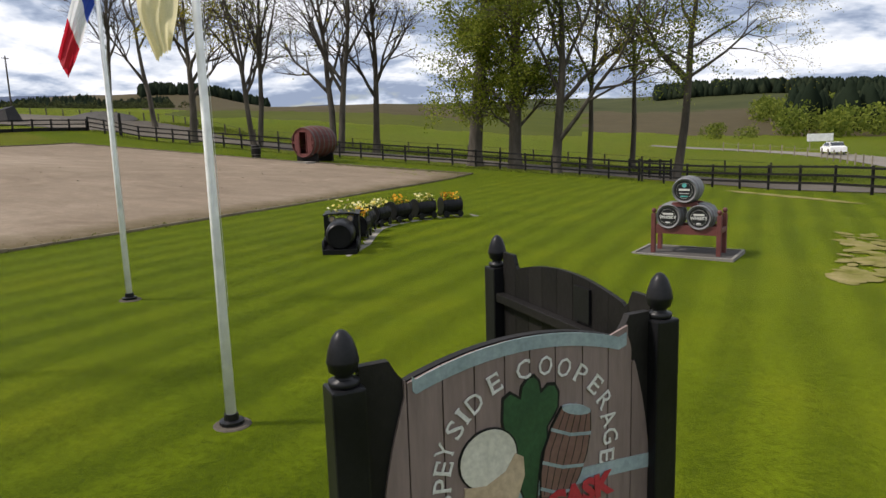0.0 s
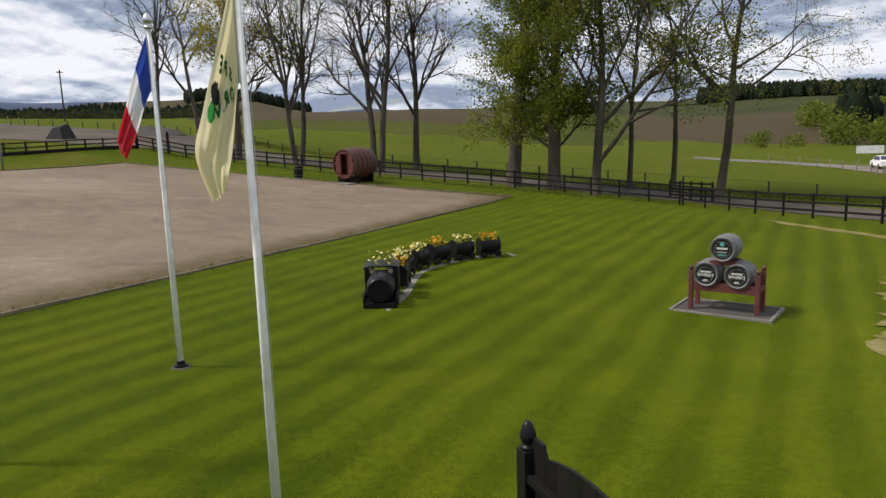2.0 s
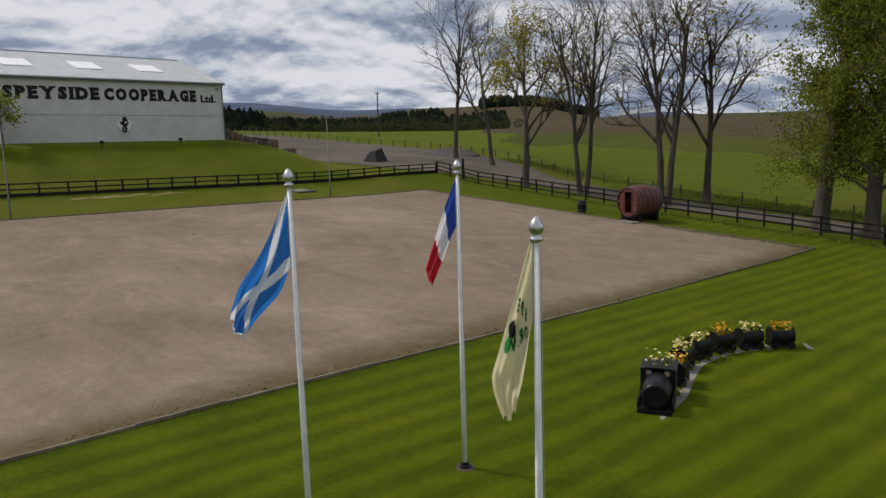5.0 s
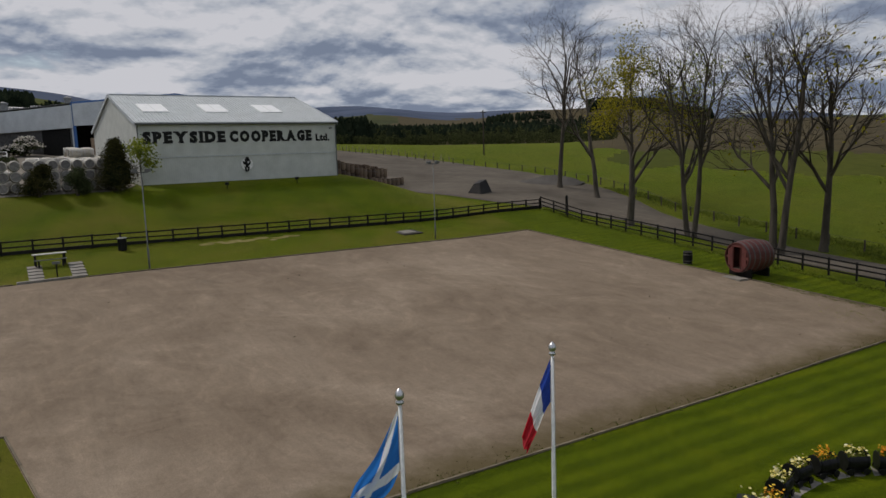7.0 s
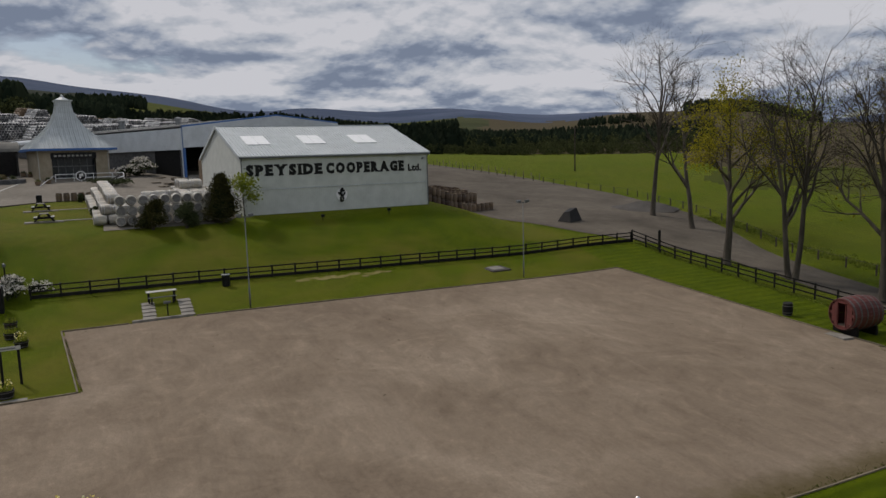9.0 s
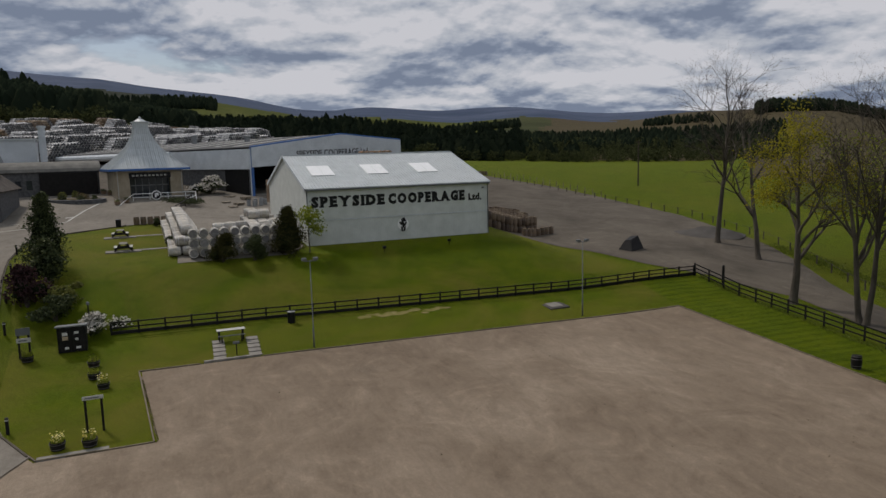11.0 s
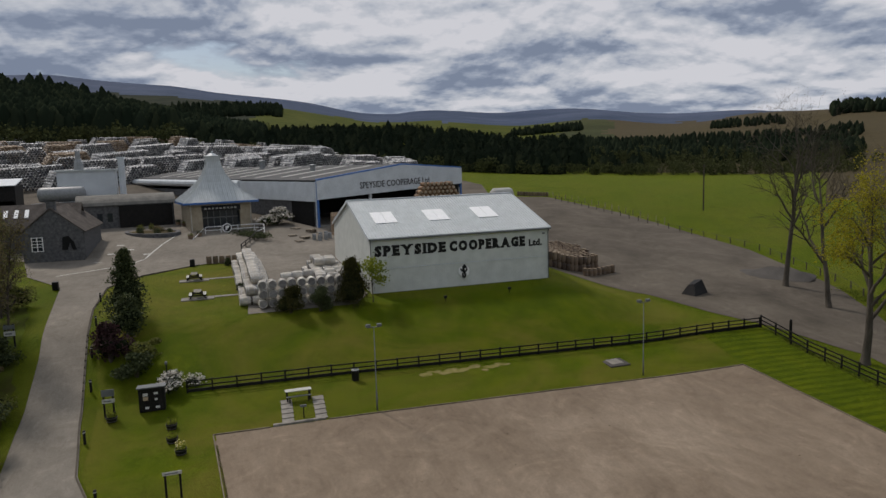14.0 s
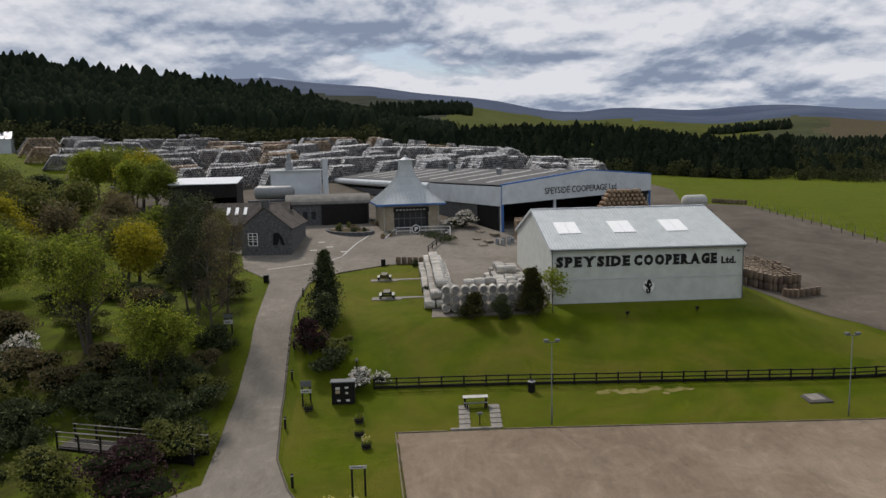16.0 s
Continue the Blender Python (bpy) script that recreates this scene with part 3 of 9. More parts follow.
def drape(name, outline, mat, lift, label, category, step=1.0, wander=0.0):
    """A thin sheet over the land, inside the outline, cut from a fine grid."""
    bm = bmesh.new()
    face = bm.faces.new([bm.verts.new((x, y, 0)) for x, y in outline])
    xs, ys = [p[0] for p in outline], [p[1] for p in outline]
    for k in (0, 1):
        lo, hi = (min(xs), max(xs)) if k == 0 else (min(ys), max(ys))
        c = lo + step
        while c < hi - 1e-3:
            no = (1, 0, 0) if k == 0 else (0, 1, 0)
            co = (c, 0, 0) if k == 0 else (0, c, 0)
            bmesh.ops.bisect_plane(bm, geom=bm.verts[:] + bm.edges[:] + bm.faces[:], plane_co=co, plane_no=no)
            c += step
    for p in bm.verts:
        if wander:
            p.co.x += wander * noise.noise(Vector((p.co.x * 0.9, p.co.y * 0.9, 1)))
            p.co.y += wander * noise.noise(Vector((p.co.x * 0.9, p.co.y * 0.9, 7)))
        p.co.z = height(p.co.x, p.co.y) + lift
    bmesh.ops.recalc_face_normals(bm, faces=bm.faces[:])
    if sum(f.normal.z for f in bm.faces) < 0:
        bmesh.ops.reverse_faces(bm, faces=bm.faces[:])
    me = bpy.data.meshes.new(name)
    bm.to_mesh(me)
    bm.free()
    me.materials.append(mat)
    me.polygons.foreach_set("use_smooth", [True] * len(me.polygons))
    return tagged(new(name, me), label, category, "", "structure")


drape("lawn", [(-16.0, -8), (30, -8), (30, 20), (8, 34), (-4.5, 46.4), (-17, 49.4), (-54, 50.8), (-54.6, 44.2), (-47.85, 43.3), (-14.4, 43.8), (-14.75, 33), (-14.95, 25), (-15.3, 16.5), (-15.62, 9.5), (-15.95, 3)], MAT["lawn"], 0.03, "striped freshly mown green lawn", "lawn", 1.5)
drape("bank_lawn", [(-54.8, -9.5), (-54.6, 51), (-66, 46), (-76, 38), (-69, 35.2), (-69, 14.5), (-66.4, 13), (-66.4, 2.2), (-92, 1.6), (-91, -4), (-86, -9), (-80, -11.6), (-70, -11.3)], MAT["bank"], 0.03, "sloping grass bank below the white shed", "lawn", 1.5)
drape("verge_lawn", [(-54.6, -9.5), (-54.6, 44.2), (-47.85, 43.3), (-48.3, -1.3), (-37.4, -0.6), (-37.4, -6.2), (-40.5, -7.9), (-45, -9.3)], MAT["bank"], 0.03, "grass verge with timber edging", "lawn", 1.5)
drape("gravel_pitch", [(-16.0, -12), (-15.95, 3), (-15.62, 9.5), (-15.3, 16.5), (-14.95, 25), (-14.75, 33), (-14.4, 43.7), (-47.7, 43.2), (-48.15, -1.45), (-37.3, -0.7), (-37.3, -6.4), (-40, -8.0), (-42, -14)], MAT["pitch"], 0.03, "large car park of fine tan gravel", "car park", 1.5)
drape("drive", [(-30, -30), (-30, -11.5), (-38, -6.6), (-41, -8.2), (-45, -9.5), (-52, -10.3), (-60, -10.9), (-73, -11.8), (-82, -11.6), (-87.5, -8.4), (-92.2, -2.1), (-93.5, 2.2), (-92, 3), (-71, 2.5), (-66.2, 2.2), (-66.2, 12.6), (-69.3, 14.4), (-80, 14.6), (-91, 15.0), (-91, 36), (-118, 45.5), (-126, 17), (-135, -30), (-107, -30), (-103, -24), (-92.3, -21.5), (-84, -16.6), (-62, -14.6), (-52, -14.4), (-42, -13.9)], MAT["asphalt"], 0.08, "worn grey asphalt drive and yard", "road", 1.5)
drape("farm_track", [(-46, 55.5), (-54, 52.5), (-60, 49.5), (-68, 47), (-77, 39), (-82, 36), (-118, 46), (-150, 62), (-160, 72), (-156, 79), (-126, 80), (-112, 79.5), (-85, 77), (-62, 70), (-52, 65), (-44, 61), (-30, 57.2), (-17, 56), (-5, 53.8), (1.3, 51.0), (10, 48), (18, 43), (18, 36), (8.5, 38.5), (1.2, 45.2), (-4.5, 48.3), (-16, 51.2), (-30, 52)], MAT["track"], 0.04, "bare gravel track and lane along the fence", "track", 1.5)
drape("main_road", [(60, 30), (24, 50), (14.5, 66), (12.3, 84), (8.2, 93.5), (2.7, 98.5), (-8, 104), (-8, 109), (3, 104.5), (10, 100.5), (15.5, 94), (18.5, 86), (22, 72), (34, 58), (70, 36)], MAT["asphalt"], 0.05, "grey country road running past the fields", "road", 3.0)
drape("cask_yard_floor", [(-126, 17.4), (-118, 46.6), (-150, 62.5), (-190, 75), (-299, 72), (-299, -142), (-190, -72), (-150, -56), (-135, -30.4)], MAT["track"], 0.05, "bare gravel floor of the cask yard", "yard", 5.0)


# ---- large buildings ----
def gable_solid(shape, x0, x1, y0, y1, z0, eave, ridge, along, th=0.12, slot=0, open_x=None):
    """Four walls with thickness; the gables close up to the ridge. along: the axis of the ridge."""
    if along == "y":
        xm = (x0 + x1) / 2
        for a, b in ((x0, x0 + th), (x1 - th, x1)):
            shape.box((a, y0 + th, z0), (b, y1 - th, eave), slot=slot)
        for a, b in ((y0, y0 + th), (y1 - th, y1)):
            shape.prism([(x0, z0), (x1, z0), (x1, eave), (xm, ridge), (x0, eave)], a, b, slot=slot)


def roof_slope(name, mat, parent, p_eave0, p_eave1, p_ridge1, p_ridge0, th=0.1, ribs=0, rib_mat=None):
    """One roof plane as a slab, with standing ribs down the slope."""
    a, b, c, d = (Vector(p) for p in (p_eave0, p_eave1, p_ridge1, p_ridge0))
    n = (b - a).cross(d - a).normalized()
    if n.z < 0:
        n = -n
    s = Shape()
    s.add([a, b, c, d, a + n * th, b + n * th, c + n * th, d + n * th], [(0, 1, 2, 3), (4, 5, 6, 7), (0, 1, 5, 4), (1, 2, 6, 5), (2, 3, 7, 6), (3, 0, 4, 7)])
    slope = part(name, s, mat, parent)
    for k in range(ribs):
        s = Shape()
        t = (k + 0.5) / ribs
        lo, hi = a.lerp(b, t) + n * th, d.lerp(c, t) + n * th
        w = (b - a).normalized() * 0.03
        u = n * 0.045
        s.add([lo - w, lo + w, hi + w, hi - w, lo - w * 0.5 + u, lo + w * 0.5 + u, hi + w * 0.5 + u, hi - w * 0.5 + u], [(4, 5, 6, 7), (0, 4, 7, 3), (1, 2, 6, 5), (0, 1, 5, 4)])
        part("rib", s, mat, slope)
    return slope


def build_shed():
    x1, x0, y0, y1, z0, eave, ridge = -69.2, -90.4, 14.8, 35.1, 7.5, 13.45, 16.75
    xm = (x0 + x1) / 2
    ob = thing("storage_shed", "white sheet-clad gabled shed with black lettering on its long wall", "shed")
    s = Shape()
    gable_solid(s, x0, x1, y0, y1, z0, eave, ridge - 0.05, "y")
    part("wall", s, MAT["wall"], ob)
    s = Shape()
    s.box((x0 - 0.03, y0 - 0.03, z0 - 1.2), (x1 + 0.03, y1 + 0.03, z0 + 0.18))
    part("plinth", s, MAT["concrete"], ob)
    # the upper sheeting laps over the lower
    s = Shape()
    s.box((x1, y0, z0 + 2.72), (x1 + 0.035, y1, eave))
    part("upper_cladding", s, MAT["wall"], ob)
    s = Shape()
    s.box((x1 + 0.03, y0, z0 + 2.66), (x1 + 0.055, y1, z0 + 2.74))
    part("lap_trim", s, MAT["fascia"], ob)
    for k, (a, b) in enumerate(((x1, 1), (x0, -1))):
        roof_slope("roof_slope", MAT["roof"], ob, (a + 0.3 * b, y0 - 0.15, eave - 0.09), (a + 0.3 * b, y1 + 0.15, eave - 0.09), (xm, y1 + 0.15, ridge), (xm, y0 - 0.15, ridge), 0.08, 60)
    s = Shape()
    s.box((xm - 0.25, y0 - 0.16, ridge + 0.05), (xm + 0.25, y1 + 0.16, ridge + 0.13))
    part("ridge_cap", s, MAT["fascia"], ob)
    slope = Vector((xm - (x1 + 0.3), 0, ridge - eave + 0.09))
    nrm = Vector((-slope.z, 0, slope.x)).normalized()
    nrm = -nrm if nrm.z < 0 else nrm
    for yc in (17.55, 23.55, 29.4):
        light = None
        for dy in (-0.62, 0.62):
            s = Shape()
            base = Vector((x1 + 0.3, yc + dy, eave - 0.09))
            p = [base + slope * t + Vector((0, w, 0)) + nrm * 0.1 for t, w in ((0.34, -0.6), (0.34, 0.6), (0.62, 0.6), (0.62, -0.6))]
            s.add(p + [q + nrm * 0.06 for q in p], [(4, 5, 6, 7), (0, 1, 5, 4), (1, 2, 6, 5), (2, 3, 7, 6), (3, 0, 4, 7)])
            part("rooflight", s, MAT["rooflight"], ob, "pale translucent rooflight sheet")
    s = Shape()
    s.tube([(x1 + 0.36, y0 - 0.15, eave - 0.16), (x1 + 0.36, y1 + 0.15, eave - 0.16)], [0.08, 0.08], 8)
    part("gutter", s, MAT["trim"], ob)
    for y in (y0 + 0.05, y1 - 0.05):
        s = Shape()
        s.tube([(x1 + 0.36, y, eave - 0.2), (x1 + 0.1, y, eave - 0.55), (x1 + 0.1, y, z0 + 0.05)], [0.05] * 3, 8)
        part("downpipe", s, MAT["trim"], ob)
    for a in (x1 + 0.3, x0 - 0.3):
        for y in (y0 - 0.2, y1 + 0.16):
            s = Shape()
            s.add([(a, y, eave - 0.3), (a, y + 0.05, eave - 0.3), (a, y + 0.05, eave + 0.04), (a, y, eave + 0.04), (xm, y, ridge - 0.2), (xm, y + 0.05, ridge - 0.2), (xm, y + 0.05, ridge + 0.14), (xm, y, ridge + 0.14)], [(0, 1, 5, 4), (1, 2, 6, 5), (2, 3, 7, 6), (3, 0, 4, 7)])
            part("verge_trim", s, MAT["fascia"], ob)
    turn = pose(x1 + 0.05, 0, 0, 0, 0, 90)
    for body, yc, wide in (("SPEYSIDE", 19.15, 7.8), ("COOPERAGE", 27.85, 8.85)):
        part("lettering", slab_letters(body, wide, 1.12, 0.03, 0.075, 0.045, 0.145), MAT["ink"], ob, "heavy black slab lettering", at=turn @ pose(yc, 0, z0 + 3.98))
    t = letters("Ltd.", 0.98, 0.03, 0.045, 1.06)
    w = max(p[0] for p in t.v) - min(p[0] for p in t.v)
    t.v = [(p[0] * 1.6 / w, p[1], p[2]) for p in t.v]
    part("lettering", t, MAT["ink"], ob, "heavy black lettering", at=turn @ pose(33.5, 0, z0 + 3.98))
    # round emblem: a plain dark figure on a pale disc
    s = Shape()
    s.lathe([(0.62, 0), (0.62, 0.03)], 24, pose(x1 + 0.06, 25.0, z0 + 1.78, 0, 90, 0))
    part("emblem_disc", s, MAT["white"], ob)
    s = Shape()
    for u, v, a, b, r in ((-0.05, 0.0, 0.15, 0.42, 12), (0.05, 0.42, 0.3, 0.16, -10), (0.05, 0.6, 0.16, 0.12, 0), (0.22, 0.02, 0.1, 0.3, -30), (-0.3, 0.12, 0.1, 0.22, 35), (-0.15, -0.5, 0.1, 0.3, 15), (0.12, -0.5, 0.1, 0.28, -18)):
        s.lathe([(1, 0), (1, 0.02)], 10, pose(x1 + 0.1, 25.0 + u, z0 + 1.78 + v, 0, 90, 0) @ pose(0, 0, 0, 0, 0, r) @ Matrix.Diagonal((b, a, 1, 1)))
    part("emblem_figure", s, MAT["ink"], ob)
    s = Shape()
    s.box((x1 + 0.05, y1 - 0.75, eave - 0.75), (x1 + 0.2, y1 - 0.5, eave - 0.6))
    part("wall_lamp", s, MAT["trim"], ob)
    for y, x in ((21.3, -64.6), (28.5, -65.1)):
        f = thing("ground_floodlight", "small black floodlight on a short post in the grass", "floodlight", pose(x, y, height(x, y)), "floodlights facing the shed")
        s = Shape()
        s.tube([(0, 0, -0.1), (0, 0, 0.42)], [0.04, 0.04], 8)
        part("post", s, MAT["black"], f)
        s = Shape()
        s.chamfer((-0.1, -0.17, 0.4), (0.1, 0.17, 0.66), 0.03)
        part("lamp_head", s, MAT["black"], f)


build_shed()


def build_hall():
    """The long workshop hall behind, turned from the yard's grid."""
    base = pose(-113.9, 16.2, 0, 0, 0, 22)
    ob = thing("workshop_hall", "long low grey-roofed workshop hall with pale fascia and blue trim", "workshop", base)
    # local x: out of the gable towards the viewer, y: along the gable
    W, LEN, z0, e0, e1, top, ym = 31.5, 92.0, 10.6, 18.3, 19.3, 20.35, 17.6
    s = Shape()
    s.box((-LEN, 0.1, z0 - 1), (-0.2, 0.35, e0 - 2.2))
    s.box((-LEN, W - 0.3, z0 - 2), (-0.2, W, e1))
    s.box((-LEN, 0.35, z0 - 1), (-LEN + 0.3, W - 0.3, e0))
    part("wall", s, MAT["stone"], ob)
    s = Shape()
    s.box((-28, -0.35, 14.9), (0.0, 0.1, e0 - 0.2))
    part("side_cladding", s, MAT["fascia"], ob)
    s = Shape()
    s.tube([(-LEN, -0.2, e0 - 0.8), (-28, -0.2, e0 - 0.8)], [0.75, 0.75], 10)
    part("eave_cladding", s, MAT["fascia"], ob)
    s = Shape()
    s.prism([(0, e0 - 3.1), (W, e1 - 2.9), (W, e1), (ym, top), (0, e0)], -0.25, 0.0, Matrix.Rotation(radians(90), 4, "Z"))
    part("gable_fascia", s, MAT["fascia"], ob)
    s = Shape()
    for (ya, za), (yb, zb) in (((0, e0), (ym, top)), ((ym, top), (W, e1))):
        s.add([(-0.3, ya, za - 0.1), (0.12, ya, za - 0.1), (0.12, ya, za + 0.25), (-0.3, ya, za + 0.25), (-0.3, yb, zb - 0.1), (0.12, yb, zb - 0.1), (0.12, yb, zb + 0.25), (-0.3, yb, zb + 0.25)], [(0, 1, 5, 4), (1, 2, 6, 5), (2, 3, 7, 6), (3, 0, 4, 7), (0, 3, 2, 1), (4, 5, 6, 7)])
    s.box((-0.25, -0.05, z0 - 0.5), (0.1, 0.35, e0))
    s.box((-0.25, W - 0.3, z0 - 1.5), (0.1, W + 0.05, e1))
    part("blue_trim", s, MAT["blue"], ob)
    for y in (0.1, 10.6, 21.0, W - 0.2):
        s = Shape()
        s.box((-0.35, y - 0.2, z0 - 1), (-0.05, y + 0.2, e0 - 2.6))
        part("column", s, MAT["fascia"], ob)
    s = Shape()
    s.box((-14, 0.4, z0 - 1), (0.3, W - 0.4, z0 + 0.3))
    part("floor_slab", s, MAT["concrete"], ob)
    # added near-black wall: the unlit depth of the open hall as colour
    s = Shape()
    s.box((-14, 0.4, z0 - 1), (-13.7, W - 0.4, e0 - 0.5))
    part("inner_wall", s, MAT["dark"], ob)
    # flat near-black panel painted as the shade within a side opening
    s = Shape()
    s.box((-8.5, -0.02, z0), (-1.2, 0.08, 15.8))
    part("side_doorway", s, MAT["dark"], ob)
    roof_slope("roof_slope", MAT["roof_d"], ob, (0.1, -0.1, e0), (-LEN, -0.1, e0), (-LEN, ym, top), (0.1, ym, top), 0.12)
    roof_slope("roof_slope", MAT["roof_d"], ob, (0.1, W + 0.1, e1), (-LEN, W + 0.1, e1), (-LEN, ym, top), (0.1, ym, top), 0.12)
    for k in range(9):
        x = -7 - k * 8.6
        s = Shape()
        p = [(x, 1.5 + (k % 2), 0), (x - 1.1, 1.5 + (k % 2), 0), (x - 1.1, ym - 1.5, 0), (x, ym - 1.5, 0)]
        q = [Vector((a, b, e0 + (top - e0) * (b + 0.1) / (ym + 0.1) + 0.13)) for a, b, _ in p]
        s.add(q + [v + Vector((0, 0, 0.06)) for v in q], [(4, 5, 6, 7), (0, 1, 5, 4), (1, 2, 6, 5), (2, 3, 7, 6), (3, 0, 4, 7)])
        part("rooflight", s, MAT["pale"], ob, "pale rooflight strip")
    for x, y, h, r in ((-18, 10, 1.0, 0.5), (-60, 8, 2.6, 0.25), (-47, 14, 1.6, 0.6)):
        s = Shape()
        z = e0 + (top - e0) * y / ym
        s.lathe([(r, z), (r, z + h), (r * 1.3, z + h), (r * 1.3, z + h + 0.3), (r * 0.3, z + h + 0.5)], 12, pose(x, y, 0))
        part("roof_vent", s, MAT["galv"], ob)
    t = letters("SPEYSIDE COOPERAGE Ltd", 1.55, 0.04, 0.01, 1.0)
    w = max(p[0] for p in t.v) - min(p[0] for p in t.v)
    t.v = [(p[0] * 15.2 / w, p[1], p[2]) for p in t.v]
    part("lettering", t, MAT["ink"], ob, "dark lettering on the fascia", at=pose(0.28, 15.9, 16.75, 0, 0, 90) @ pose(0, 0, 0, 0, -1.2, 0))


build_hall()


def build_kiln():
    """The visitor entrance: square block under a pagoda roof."""
    ob = thing("kiln_roof_entrance", "square buff entrance building with a sweeping grey pagoda roof", "building", pose(-123.2, 0.6, 0, 0, 0, 9) @ Matrix.Diagonal((0.9, 0.9, 1, 1)))
    z0, e, h = 10.4, 15.6, 5.4
    s = Shape()
    for lo, hi in (((-h, -h, z0 - 1), (h, -h + 0.3, e)), ((-h, h - 0.3, z0 - 1), (h, h, e)), ((-h, -h + 0.3, z0 - 1), (-h + 0.3, h - 0.3, e)), ((h - 0.3, -h + 0.3, z0 - 1), (h, -3.3, e)), ((h - 0.3, 3.3, z0 - 1), (h, h - 0.3, e)), ((h - 0.3, -3.3, e - 0.7), (h, 3.3, e))):
        s = Shape()
        s.box(lo, hi)
        part("wall", s, MAT["harl"], ob)
    s = Shape()
    s.box((h - 1.6, -3.3, z0), (h - 1.5, 3.3, e - 0.7))
    part("glazing", s, MAT["glass"], ob)
    s = Shape()
    for k in range(7):
        y = -3.3 + k * 1.1
        s.box((h - 1.48, y - 0.05, z0), (h - 1.4, y + 0.05, e - 0.7))
    s.box((h - 1.48, -3.3, z0 + 2.4), (h - 1.4, 3.3, z0 + 2.55))
    part("window_frame", s, MAT["trim"], ob)
    s = Shape()
    s.box((h, -3.4, e - 1.6), (h + 0.08, 3.4, e - 0.75))
    part("sign_board", s, MAT["black"], ob)
    for k in range(9):
        s = Shape()
        s.box((h + 0.08, -2.9 + k * 0.65, e - 1.3), (h + 0.1, -2.5 + k * 0.65, e - 1.05))
        part("sign_bar", s, MAT["pale"], ob)
    # pagoda roof: concave sweep from wide eaves to a narrow neck
    steps = [(6.5, e - 0.15), (5.1, e + 0.85), (3.85, e + 1.85), (2.75, e + 2.95), (1.9, e + 4.15), (1.4, e + 5.25), (1.15, e + 6.3)]
    s = Shape()
    for k in range(4):
        c, sn = math.cos(k * math.pi / 2), math.sin(k * math.pi / 2)
        for (r0, a0), (r1, a1) in zip(steps, steps[1:]):
            q = [(r0, -r0, a0), (r0, r0, a0), (r1, r1, a1), (r1, -r1, a1)]
            s.add([(c * x - sn * y, sn * x + c * y, z) for x, y, z in q], [(0, 1, 2, 3)])
            for j in range(-9, 10):
                y = j * 0.7
                if abs(y) < r0:
                    yt = y if abs(y) < r1 else math.copysign(r1, y)
                    q = [(r0 + 0.02, y - 0.05, a0), (r0 + 0.02, y + 0.05, a0), (r1 + 0.02, yt + 0.05, a1), (r1 + 0.02, yt - 0.05, a1)]
                    q += [(x + 0.07, yy, z + 0.05) for x, yy, z in q]
                    s.add([(c * x - sn * yy, sn * x + c * yy, z) for x, yy, z in q], [(4, 5, 6, 7), (0, 3, 7, 4), (1, 5, 6, 2)])
    part("roof", s, MAT["roof"], ob)
    s = Shape()
    for k in range(4):
        s.box((6.42, -6.55, e - 0.42), (6.56, 6.55, e - 0.1), Matrix.Rotation(k * math.pi / 2, 4, "Z"))
    part("eave_trim", s, MAT["blue"], ob)
    s = Shape()
    s.box((-1.15, -1.15, e + 6.2), (1.15, 1.15, e + 7.1))
    s.box((-1.35, -1.35, e + 7.1), (1.35, 1.35, e + 7.25))
    s.lathe([(1.2, e + 7.25), (0.55, e + 7.6), (0.2, e + 7.75), (0.22, e + 7.95), (0.05, e + 8.1)], 8)
    part("cap", s, MAT["roof"], ob)
    for y in (h - 0.2, -h + 0.2):
        s = Shape()
        s.tube([(h + 0.1, y, e - 0.4), (h + 0.1, y, z0)], [0.06, 0.06], 6)
        part("downpipe", s, MAT["pale"], ob)
    # ramp rail with a round emblem in front
    r = thing("ramp_railing", "white tubular railing with a round emblem before the entrance", "railing", pose(-123.2, 0.6, 0, 0, 0, 9))
    s = Shape()
    for z in (11.2, 11.75):
        s.tube([(8.2, -3.2, z), (8.2, 4.4, z), (9.6, 5.6, z), (11.6, 5.2, z - 0.5), (12.4, 3.6, z - 0.9)], [0.05] * 5, 6)
    for x, y in ((8.2, -3.2), (8.2, -0.8), (8.2, 1.8), (8.2, 4.4), (9.6, 5.6), (11.6, 5.2), (12.4, 3.6)):
        s.tube([(x, y, 9.4), (x, y, 11.75 if x < 11 else 11.1)], [0.05] * 2, 6)
    s.tube([(8.4, -3.4, 11.6), (11.6, -5.6, 10.4), (11.6, -5.6, 9.3)], [0.05] * 3, 6)
    part("rail", s, MAT["white"], r)
    s = Shape()
    s.lathe([(0.72, 0), (0.72, 0.06)], 20, pose(8.28, 0.1, 11.45, 0, 90, 0))
    part("emblem_ring", s, MAT["white"], r)
    s = Shape()
    s.lathe([(0.58, 0), (0.58, 0.02)], 20, pose(8.35, 0.1, 11.45, 0, 90, 0))
    part("emblem_disc", s, MAT["black"], r)
    s = Shape()
    s.box((8.38, -0.15, 11.1), (8.4, 0.1, 11.75))
    s.box((8.38, 0.1, 11.4), (8.4, 0.4, 11.8))
    part("emblem_figure", s, MAT["white"], r)


build_kiln()


